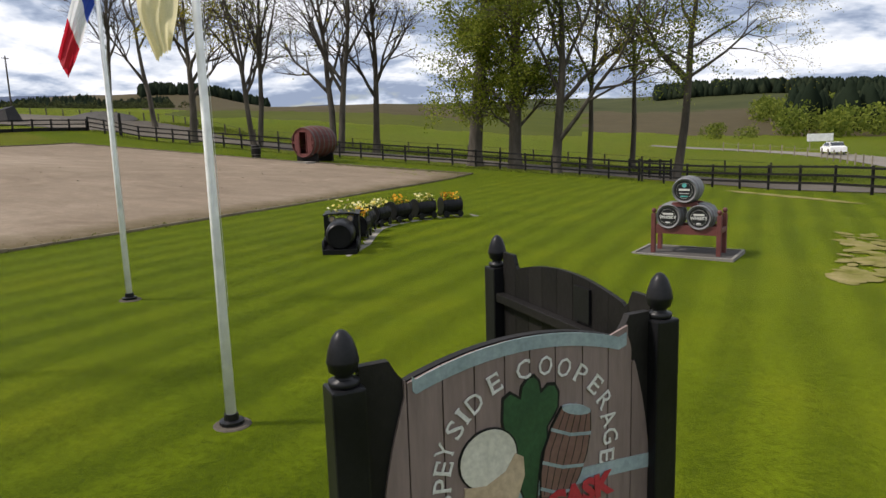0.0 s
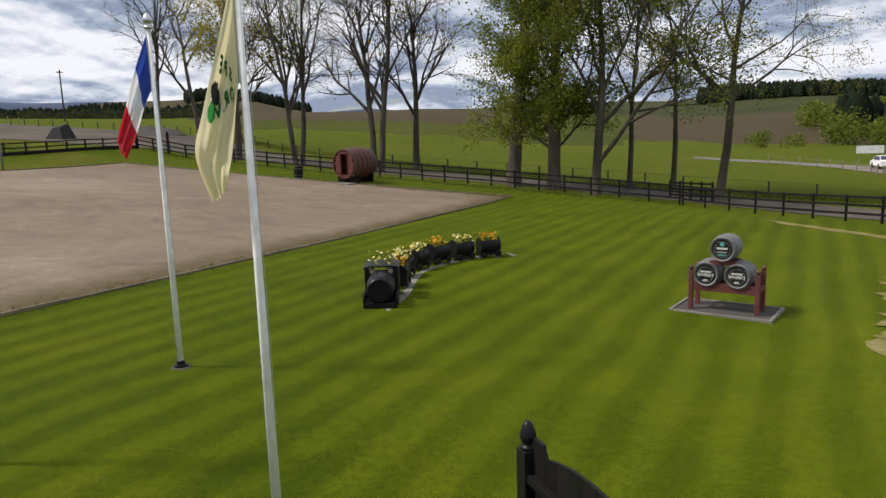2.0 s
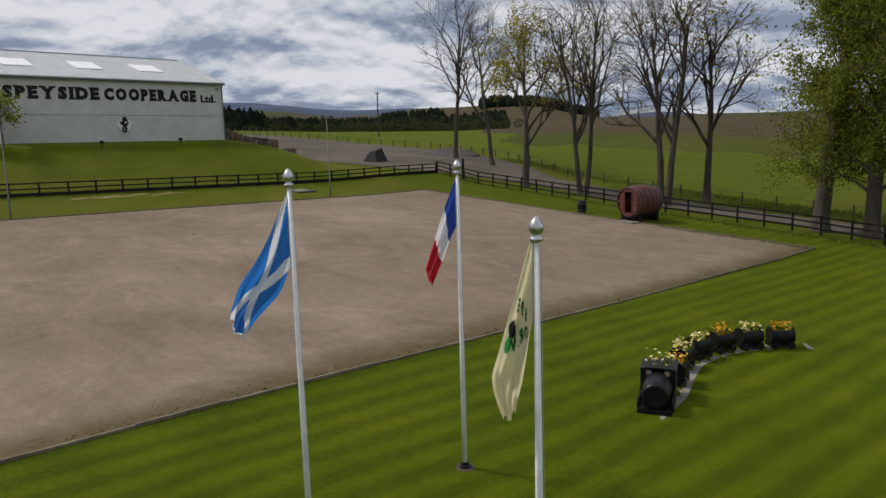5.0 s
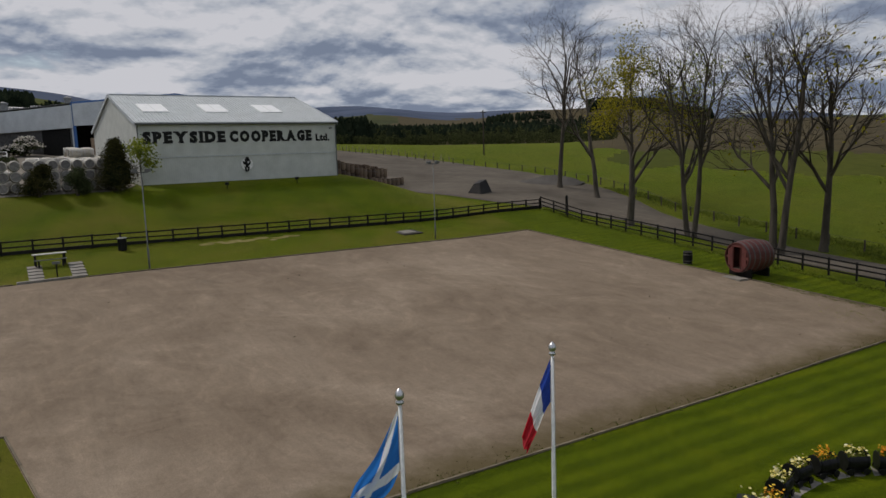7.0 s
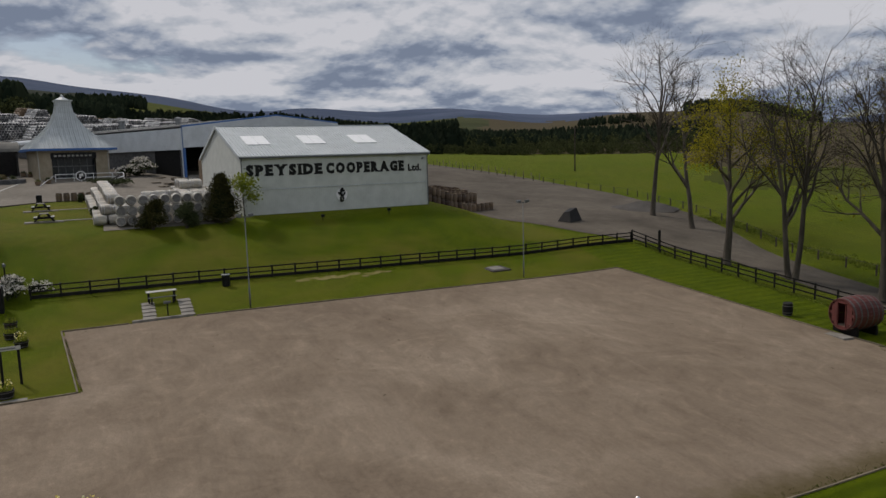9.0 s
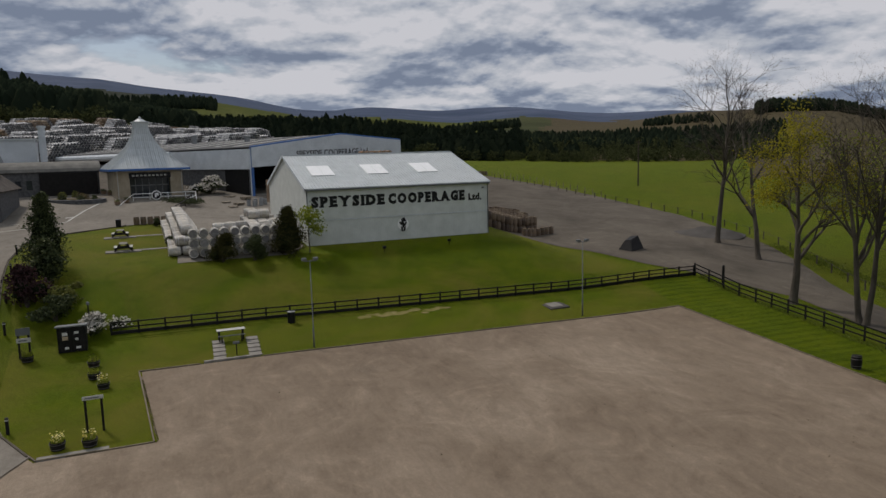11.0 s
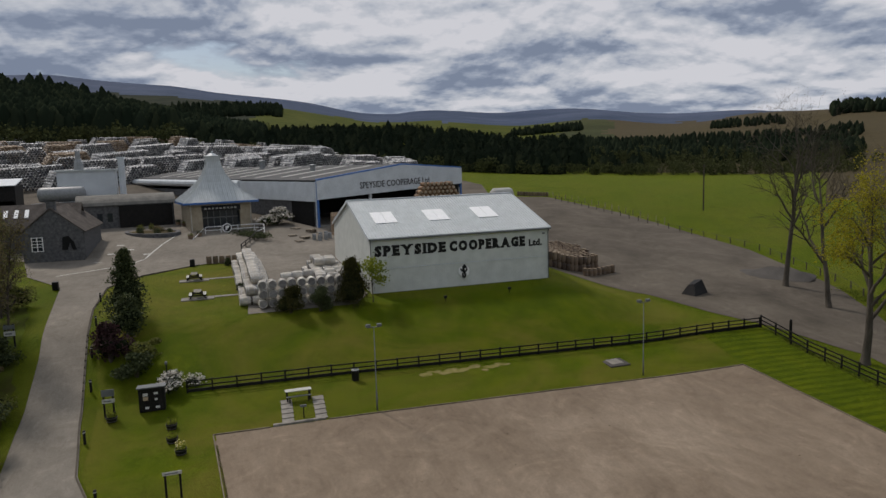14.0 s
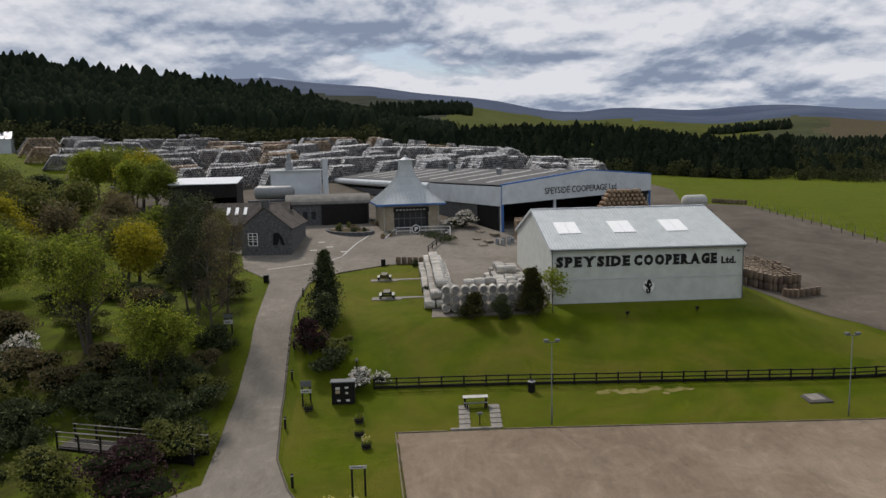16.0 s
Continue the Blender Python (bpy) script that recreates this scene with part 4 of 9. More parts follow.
def build_cottage():
    ob = thing("stone_cottage", "low dark stone cottage with brown slate roofs and a chimney", "cottage", pose(-102.4, -20.2, 0, 0, 0, -2))
    z0, e = 8.9, 13.4
    s = Shape()
    s.prism([(-3.6, z0 - 0.6), (3.6, z0 - 0.6), (3.6, e), (0, 16.3), (-3.6, e)], -0.4, 0.0, Matrix.Rotation(radians(90), 4, "Z"))
    s.prism([(-3.6, z0 - 0.6), (3.6, z0 - 0.6), (3.6, e), (0, 16.3), (-3.6, e)], 12.6, 13.0, Matrix.Rotation(radians(90), 4, "Z"))
    for a in (-3.6, 3.2):
        s.box((-12.6, a, z0 - 0.6), (-0.4, a + 0.4, e))
    part("wall", s, MAT["stone"], ob)
    for b in (-1, 1):
        roof_slope("roof_slope", MAT["slate"], ob, (0.55, 3.95 * b, e - 0.25), (-13.2, 3.95 * b, e - 0.25), (-13.2, 0, 16.4), (0.55, 0, 16.4), 0.12)
    s = Shape()
    s.box((-0.95, -0.5, 15.4), (-0.05, 0.5, 17.3))
    s.box((-1.02, -0.57, 17.15), (0.02, 0.57, 17.3))
    part("chimney", s, MAT["stone"], ob)
    s = Shape()
    s.box((0.403, -2.5, 10.9), (0.45, -1.2, 12.7))
    part("window_pane", s, MAT["glass"], ob)
    s = Shape()
    for y in (-2.55, -1.9, -1.25):
        s.box((0.45, y, 10.85), (0.5, y + 0.1, 12.75))
    for z in (10.85, 11.45, 11.8, 12.2, 12.65):
        s.box((0.455, -2.55, z), (0.505, -1.15, z + 0.08))
    part("window_frame", s, MAT["white"], ob)
    s = Shape()
    s.prism([(1.0, 10.9), (1.15, 12.6), (1.9, 12.75), (2.5, 11.9), (2.75, 10.9), (2.3, 10.85), (2.0, 11.8), (1.7, 10.9)], -0.46, -0.403, Matrix.Rotation(radians(90), 4, "Z"))
    part("wall_emblem", s, MAT["black"], ob)
    w = thing("cottage_wing", "side wing of the stone cottage under slate with small rooflights", "cottage", pose(-112.5, -27.5, 0, 0, 0, 2))
    s = Shape()
    for a in (-4.0, 3.6):
        s.box((a, -6, z0 - 0.6), (a + 0.4, 5.5, e))
    for a in (-6, 5.1):
        s.prism([(-3.6, z0 - 0.6), (3.6, z0 - 0.6), (3.6, e), (0, 16.3), (-3.6, e)], a, a + 0.4)
    part("wall", s, MAT["stone"], w)
    for b in (-1, 1):
        roof_slope("roof_slope", MAT["slate"], w, (4.3 * b, -6.2, e - 0.25), (4.3 * b, 9.5, e - 0.25), (0, 9.5, 16.5), (0, -6.2, 16.5), 0.12)
    for k in range(3):
        s = Shape()
        y = -0.2 + k * 1.3
        q = [(4.3 + (0 - 4.3) * t, y + dy, e - 0.25 + (16.5 - e + 0.25) * t + 0.2) for t, dy in ((0.45, 0), (0.45, 0.5), (0.75, 0.5), (0.75, 0))]
        s.add(q + [(a, b, c + 0.08) for a, b, c in q], [(4, 5, 6, 7), (0, 1, 5, 4), (1, 2, 6, 5), (2, 3, 7, 6), (3, 0, 4, 7)])
        part("rooflight", s, MAT["rooflight"], w)


build_cottage()


def build_yard_buildings():
    ob = thing("low_store", "long low grey store with a rounded roof", "store", pose(-130, -14, 0, 0, 0, 6))
    s = Shape()
    s.box((-4, -7, 10.8), (4, 7.5, 15.4))
    part("wall", s, MAT["stone"], ob)
    s = Shape()
    arc = [(4.4 * math.cos(a), 15.3 + 1.6 * math.sin(a)) for a in (math.pi * k / 10 for k in range(11))]
    s.prism([(x, z) for x, z in arc], -7.3, 7.8)
    part("roof", s, MAT["store_roof"], ob, smooth=False)
    s = Shape()
    s.box((4.0, -1.0, 11.2), (4.3, 7.2, 15.1))
    part("timber_front", s, MAT["blackwood"], ob)
    s = Shape()
    for k in range(3):
        s.box((4.003, -5.8 + k * 1.5, 12.6), (4.05, -5.0 + k * 1.5, 14.0))
    part("window_pane", s, MAT["glass"], ob)
    ob = thing("boiler_house", "small pale flat-roofed boiler house with a flue", "boiler house", pose(-152, -22.3, 0.6, 0, 0, 4))
    s = Shape()
    s.box((-5, -5, 13), (5, 5, 20.3))
    part("wall", s, MAT["fascia"], ob)
    s = Shape()
    s.box((-5.3, -5.3, 20.3), (5.3, 5.3, 20.6))
    part("roof", s, MAT["roof"], ob)
    s = Shape()
    s.lathe([(0.9, 20.6), (0.8, 22.0), (0.45, 22.6), (0.45, 24.2)], 10, pose(0.5, -1.5, 0))
    part("flue", s, MAT["galv"], ob)
    s = Shape()
    s.tube([(6.5, 6.2, 13), (6.5, 6.2, 22.4)], [0.6, 0.6], 12)
    s.lathe([(0.75, 22.4), (0.75, 22.8)], 12, pose(6.5, 6.2, 0))
    part("chimney", s, MAT["fascia"], ob)
    ob = thing("open_barn", "black open-sided barn with a shallow white roof", "barn", pose(-154, -41.8, 0, 0, 0, 6))
    s = Shape()
    s.box((-6, -6.5, 12.6), (-5.7, 6.5, 18.4))
    s.box((-6, -6.8, 12.6), (6, -6.5, 18.6))
    s.box((-6, 6.5, 12.6), (6, 6.8, 18.6))
    s.box((5.6, -6.5, 15.8), (6, 6.5, 18.4))
    part("wall", s, MAT["blackwood"], ob)
    roof_slope("roof_slope", MAT["fascia"], ob, (6.4, -7, 18.6), (6.4, 7, 18.6), (-6.2, 7, 19.7), (-6.2, -7, 19.7), 0.15)
    s = Shape()
    for k in range(5):
        s.box((6.1, -3.0 + k * 1.1, 13.3), (6.2, -2.9 + k * 1.1, 15.2))
    for z in (13.6, 14.3, 15.0):
        s.box((6.1, -3.0, z), (6.2, 1.5, z + 0.12))
    part("gate", s, MAT["pale"], ob)
    ob = thing("fuel_tank", "horizontal grey fuel tank on a brick cradle", "tank", pose(-142, -25.5, 0))
    s = Shape()
    s.lathe([(0.3, -4), (1.2, -3.7), (1.35, -3.2), (1.35, 3.2), (1.2, 3.7), (0.3, 4)], 14, pose(0, 0, 16.9, 90, 0, 0))
    part("tank_shell", s, MAT["galv"], ob, smooth=True)
    s = Shape()
    s.box((-1.8, -5, 12.2), (1.8, 5, 15.4))
    part("cradle", s, MAT["stone"], ob)
    ob = thing("water_tank", "white cylindrical tank lying on a frame", "tank", pose(-152, 65, -3.0, 0, 0, 12))
    s = Shape()
    s.lathe([(0.3, -2.7), (1.2, -2.55), (1.42, -2.2), (1.42, 2.2), (1.2, 2.55), (0.3, 2.7)], 16, pose(0, 0, 15.4, 90, 0, 0))
    part("tank_shell", s, MAT["pale"], ob, smooth=True)
    s = Shape()
    for y in (-1.3, 1.3):
        s = Shape()
        s.box((-1.2, y - 0.2, 11.5), (1.2, y + 0.2, 14.4))
        part("frame_leg", s, MAT["trim"], ob)
    for x, y in ((-262, -146), (-268, -158)):
        ob = thing("far_store", "far pale gabled store behind the casks", "store", pose(x, y, height(x, y), 0, 0, 20))
        s = Shape()
        s.prism([(-5, -1), (5, -1), (5, 5), (0, 7.5), (-5, 5)], -8, 8)
        part("wall", s, MAT["fascia"], ob)
        for b in (-1, 1):
            roof_slope("roof_slope", MAT["roof"], ob, (5.3 * b, -8.2, 5), (5.3 * b, 8.2, 5), (0, 8.2, 7.7), (0, -8.2, 7.7), 0.1)


build_yard_buildings()


# ---- fences ----
def build_fence(name, route, label, spacing=1.9, tall=1.08, rails=(0.60, 0.98), mat=None, rail_h=0.1, kick=False):
    """Posts and rails along a route over the land."""
    mat = mat or MAT["blackwood"]
    ob = thing(name, label, "fence")
    post = Shape().chamfer((-0.06, -0.06, -0.4), (0.06, 0.06, tall), 0.012).mesh("post", mat)
    pts, left = [], 0.0
    for (ax, ay), (bx, by) in zip(route, route[1:]):
        run = math.hypot(bx - ax, by - ay)
        n = max(1, round(run / spacing))
        pts += [(ax + (bx - ax) * k / n, ay + (by - ay) * k / n) for k in range(n)]
    pts.append(route[-1])
    rail_mesh = Shape().box((0, -0.02, -rail_h / 2), (1, 0.02, rail_h / 2)).mesh("rail", mat)
    kick_mesh = Shape().box((0, -0.025, -0.2), (1, 0.025, 0.15)).mesh("kick_board", mat)
    for k, (x, y) in enumerate(pts):
        z = height(x, y)
        part("post", post, mat, ob, at=pose(x, y, z, random.uniform(-1, 1), random.uniform(-1, 1), random.uniform(-4, 4)))
        if k + 1 < len(pts):
            x2, y2 = pts[k + 1]
            d = Vector((x2 - x, y2 - y, height(x2, y2) - z))
            turn = Matrix.Translation((x, y, z)) @ Matrix.Rotation(math.atan2(d.y, d.x), 4, "Z") @ Matrix.Rotation(-math.atan2(d.z, math.hypot(d.x, d.y)), 4, "Y")
            if kick:
                part("kick_board", kick_mesh, mat, ob, at=turn @ Matrix.Translation((0, 0.07, 0.17)) @ Matrix.Diagonal((d.length, 1, 1, 1)))
            for h in rails:
                part("rail", rail_mesh, mat, ob, at=turn @ Matrix.Translation((0, -0.07, h + random.uniform(-0.012, 0.012))) @ Matrix.Diagonal((d.length, 1, 1, 1)))
    return ob


build_fence("rail_fence", [(-55.3, -3.2), (-54.4, 51.1)], "black post and rail fence below the grass bank", kick=True)
build_fence("rail_fence", [(-54.3, 51.2), (-46, 50.7), (-33, 50.0), (-17.7, 49.2), (-4.2, 46.2)], "black post and rail fence along the lane", tall=1.3, rails=(0.42, 0.82, 1.2), rail_h=0.11)
build_fence("rail_fence", [(-4.0, 46.1), (1.5, 41.4), (5.4, 37.0), (9.0, 32.0), (13, 25)], "black post and rail fence bending round the lawn", tall=1.3, rails=(0.42, 0.82, 1.2), rail_h=0.11)
build_fence("wire_fence", [(-150, 78), (-112, 77.5), (-84, 78), (-62, 71.5), (-45, 64), (-26, 60.5), (-8, 58.5), (4, 55)], "old stock fence of thin posts beside the field", 3.2, 1.0, (0.95,), MAT["bark"], 0.02)


# ---- flagpoles and flags ----
def build_flagpole(x, y, cut=0.0):
    ob = thing("flagpole", "white tapered flagpole with a silver knob on a concrete foot", "flagpole", pose(x, y, height(x, y) + 0.03), "flagpoles on the lawn")
    s = Shape()
    s.tube([(0, 0, 0), (0, 0, 2.5), (0, 0, 5.85 - cut)], [0.052, 0.043, 0.03], 14)
    part("pole", s, MAT["white"], ob, smooth=True)
    s = Shape()
    s.lathe([(0.036, 5.83 - cut), (0.07, 5.84 - cut), (0.07, 5.88 - cut), (0.03, 5.89 - cut), (0.075, 5.94 - cut), (0.085, 5.99 - cut), (0.06, 6.04 - cut), (0.015, 6.1 - cut)], 14)
    part("finial", s, MAT["silver"], ob, "silver knob", True)
    s = Shape()
    s.lathe([(0.19, -0.06), (0.19, 0.0), (0.17, 0.012)], 14)
    part("foot_slab", s, MAT["track"], ob, "rough concrete foot")
    s = Shape()
    s.lathe([(0.12, 0.02), (0.12, 0.05), (0.075, 0.06), (0.07, 0.12)], 14)
    part("base_collar", s, MAT["black"], ob)
    s = Shape()
    s.tube([(0.058, 0.02, 1.2), (0.045, 0.02, 5.8 - cut)], [0.003, 0.003], 4)
    part("halyard", s, MAT["pale"], ob)
    return ob


POLES = [(-8.84, 5.26), (-9.23, 9.14), (-4.38, 5.44)]
for px, py in POLES:
    build_flagpole(px, py, 0.38 if px > -5 else 0.0)


# ---- trees ----
def branch_out(rng, wood, twigs, tips, start, way, length, radius, level, levels, droop, spread, kids, low=0.3, reach=(0.42, 0.66)):
    """One limb with its side limbs: tubes that bend, taper and fork."""
    n = 5 if level < 2 else 3 if level < 3 else 2
    pts, radii, p, d = [start], [radius], start.copy(), way.normalized()
    for k in range(n):
        bend = 0.09 if level == 0 else 0.3
        d = (d + Vector((rng.uniform(-bend, bend), rng.uniform(-bend, bend), rng.uniform(-bend, bend) * 0.6 + droop[min(level, len(droop) - 1)]))).normalized()
        p = p + d * length / n
        pts.append(p.copy())
        radii.append(radius * (1 - 0.72 * (k + 1) / n))
    (wood if level < 3 else twigs).tube(pts, radii, (9, 6, 5, 3, 3, 3)[level], False)
    if level >= levels - 2:
        tips += [(q, d.copy()) for q in pts[1:]]
    if level + 1 >= levels:
        return pts
    for j in range(kids[level]):
        t = rng.uniform(0.3 if level else low, 1.0)
        k = min(n - 1, int(t * n))
        q = pts[k].lerp(pts[k + 1], t * n - k)
        r = radii[k] * 0.62
        out = Vector((rng.gauss(0, 1), rng.gauss(0, 1), rng.gauss(0, 0.5)))
        along = (pts[k + 1] - pts[k]).normalized()
        out = (out - along * out.dot(along)).normalized()
        turned = along + out * spread[min(level, len(spread) - 1)] * rng.uniform(0.7, 1.25)
        long = length * (rng.uniform(*reach) * (1.15 - 0.5 * t) if level == 0 else rng.uniform(0.42, 0.66))
        branch_out(rng, wood, twigs, tips, q, turned, long, min(r, (0.032 if level < 2 else 0.018) * long), level + 1, levels, droop, spread, kids)
    return pts


def leaf_cards(rng, shape, at, size, count, loose):
    shape.sprays.append((at.x, at.y, at.z, size, count, loose))


def build_tree(x, y, tall, girth, seed, label, leaf=None, density=0.0, trunks=1, lean=(0, 0), levels=5, first=0.35, leaf_from=0.0, spread=(0.75, 0.9, 1.0, 1.0), kids=(7, 5, 4, 4), droop=(0.02, 0.06, 0.03, 0.0), extra=None, leaf_size=0.16, trunk_share=0.8, low=0.3, reach=(0.42, 0.66), cards=2, loose=0.25, leaf_to=9.0):
    rng = random.Random(seed)
    ob = thing("tree", label, "tree", pose(x, y, height(x, y) - 0.1))
    wood, twigs, tips = Shape(), Shape(), []
    # flared foot
    for k in range(trunks):
        a = k * 2.2 + rng.uniform(0, 1)
        off = Vector((0.45 * math.cos(a), 0.45 * math.sin(a), 0)) * (trunks > 1)
        way = Vector((lean[0] + off.x * 0.25, lean[1] + off.y * 0.25, 1))
        wood.tube([off * 0.8 + Vector((0, 0, -0.2)), off * 0.9 + Vector((0, 0, 0.35)), off + way.normalized() * 1.1], [girth * 1.25, girth * 0.95, girth * 0.82], 9, False)
        spine = branch_out(rng, wood, twigs, tips, off + way.normalized() * 1.0, way, tall * trunk_share, girth * 0.8, 0, levels, droop, spread, kids, low, reach)
    for t, way, length, r in extra or ():
        k = min(len(spine) - 2, int(t * (len(spine) - 1)))
        p = spine[k].lerp(spine[k + 1], t * (len(spine) - 1) - k)
        branch_out(rng, wood, twigs, tips, p, Vector(way), length, r, 1, levels, droop, spread, kids)
    f = tall / max(q.z for q, _ in tips)
    for sh in (wood, twigs):
        sh.v = [(p[0] * f, p[1] * f, p[2] * f) for p in sh.v]
    tips = [(q * f, d) for q, d in tips]
    part("trunk", wood, MAT["bark"], ob, smooth=True)
    part("twig", twigs, MAT["twig"], ob)
    if leaf:
        crown = Shape()
        for q, d in tips:
            if leaf_from * tall < q.z < leaf_to * tall and rng.random() < min(1, density):
                leaf_cards(rng, crown, q, leaf_size, max(1, int(cards * density * rng.uniform(0.5, 1.5))), loose)
        if crown.sprays:
            part("crown", crown, LEAF[leaf], ob, "young spring leaves")
    return ob


BARE = dict(levels=5, spread=(0.58, 0.8, 0.9, 1.0), kids=(10, 6, 5, 4), low=0.25)
COLUMN = dict(levels=4, spread=(0.9, 0.9, 1.0), kids=(48, 6, 4), low=0.05, reach=(0.11, 0.2), droop=(0.01, -0.02, -0.10, -0.14), leaf_size=0.10, cards=24, loose=0.30, trunk_share=0.9)
build_tree(-65.5, 65.1, 25, 0.52, 11, "tall bare tree with a rounded crown beside the track", **BARE)
build_tree(-57.2, 63.0, 21, 0.46, 12, "leaning bare tree beside the track", lean=(-0.16, 0.0), **BARE)
build_tree(-44.4, 53.6, 19, 0.66, 13, "tree with yellow spring leaves by the lane", "yellow", 0.55, 1, (0.04, 0), leaf_from=0.42, levels=5, spread=(0.85, 0.9, 1, 1), kids=(10, 6, 4, 4), cards=14, leaf_size=0.10, reach=(0.46, 0.66), loose=0.32)
build_tree(-37.8, 53.9, 24, 0.42, 14, "twin-stemmed tall tree in thin green leaf", "green", 0.16, 2, (-0.05, 0), leaf_from=0.2, leaf_to=0.66, leaf_size=0.09, cards=30, loose=0.30, **BARE)
build_tree(-29.6, 53.6, 23, 0.50, 15, "tall forked bare tree behind the fence", trunks=2, lean=(0.03, 0), **BARE)
build_tree(-28.0, 57.9, 20, 0.50, 16, "bare tree with twisted limbs and sparse leaf at its foot", "yellow", 0.14, 1, (0.05, 0), **BARE)
build_tree(-16.4, 50.6, 24, 0.66, 17, "tall tree in fresh green leaf with an ivy-dark trunk", "green", 0.75, 1, (0.0, 0), **COLUMN)
build_tree(-13.3, 50.4, 25, 0.60, 18, "tall tree clothed in leaf from the ground up", "green", 0.72, 1, (0.0, 0), **COLUMN)
build_tree(-10.0, 48.9, 25, 0.55, 19, "tall tree in thin leaf with one long leaning limb", "mid", 0.6, 1, (0.02, 0), extra=[(0.09, (0.62, -0.1, 1.0), 15.0, 0.24)], leaf_from=0.12, leaf_size=0.09, cards=28, loose=0.30, **BARE)
build_tree(-8.5, 54.0, 21, 0.36, 20, "slim tree in thin leaf beside the lane", "mid", 0.5, 1, leaf_size=0.09, cards=28, loose=0.30, **BARE)
build_tree(-5.6, 56.2, 20, 0.34, 21, "slim bare tree with hanging twigs", "yellow", 0.12, 1, levels=5, droop=(0.02, 0.0, -0.1, -0.16), kids=(9, 5, 4, 4))
build_tree(-2.2, 51.0, 22, 0.48, 22, "leaning tree with weeping outer twigs", "yellow", 0.6, 1, (0.2, 0), extra=[(0.42, (1.0, -0.1, 0.62), 9.0, 0.15), (0.55, (0.9, 0.2, 0.8), 7.0, 0.12), (0.5, (-0.9, 0.0, 0.7), 6.0, 0.11)], leaf_size=0.06, cards=14, loose=0.22, levels=5, droop=(0.02, 0.0, -0.12, -0.2), kids=(9, 5, 4, 4), leaf_from=0.25)


# ---- things on the front lawn ----
PAINT = dict(
    plank=surface("mauve_brown_paint", (0.17, 0.12, 0.105), (0.25, 0.185, 0.165), 2.5, 30, 0.7, 0, 0.3, 0.006, 0.07, (1, 1, 0.15)),
    band=surface("pale_blue_paint", (0.22, 0.29, 0.30), (0.34, 0.41, 0.42), 5, 45, 0.65, 0, 0.2, 0.004),
    cream=surface("cream_paint", (0.52, 0.50, 0.42), (0.66, 0.63, 0.54), 4, 40, 0.6, 0, 0.1),
    tan=surface("tan_paint", (0.42, 0.31, 0.20), (0.52, 0.40, 0.27), 4, 40, 0.6, 0, 0.1),
    leafgreen=surface("leaf_green_paint", (0.012, 0.05, 0.018), (0.025, 0.085, 0.03), 5, 40, 0.6, 0, 0.1),
    lettering=surface("white_letter_paint", (0.58, 0.57, 0.53), (0.72, 0.71, 0.67), 8, 60, 0.6, 0, 0),
    scarlet=surface("scarlet_paint", (0.36, 0.02, 0.03), (0.48, 0.035, 0.05), 8, 60, 0.6, 0, 0),
    cask=surface("painted_cask_brown", (0.14, 0.07, 0.055), (0.2, 0.11, 0.09), 4, 40, 0.6, 0, 0.1),
    teal=surface("teal_paint", (0.06, 0.35, 0.33), (0.10, 0.45, 0.42), 8, 60, 0.6, 0, 0),
)


def finial_post(parent, x, y, top):
    s = Shape()
    z0 = height(x, y) - 0.3
    s.chamfer((-0.062, -0.062, z0), (0.062, 0.062, top - 0.2), 0.01, pose(x, y, 0, 0, 0, 46))
    p = part("post", s, MAT["black"], parent)
    s = Shape()
    s.lathe([(0.05, top - 0.2), (0.055, top - 0.19), (0.055, top - 0.178), (0.035, top - 0.172), (0.03, top - 0.16), (0.05, top - 0.145), (0.055, top - 0.118), (0.058, top - 0.112), (0.057, top - 0.105), (0.05, top - 0.07), (0.036, top - 0.03), (0.02, top - 0.008), (0.006, top)], 20, pose(x, y, 0))
    part("finial", s, MAT["black"], p, "acorn-shaped finial", True)


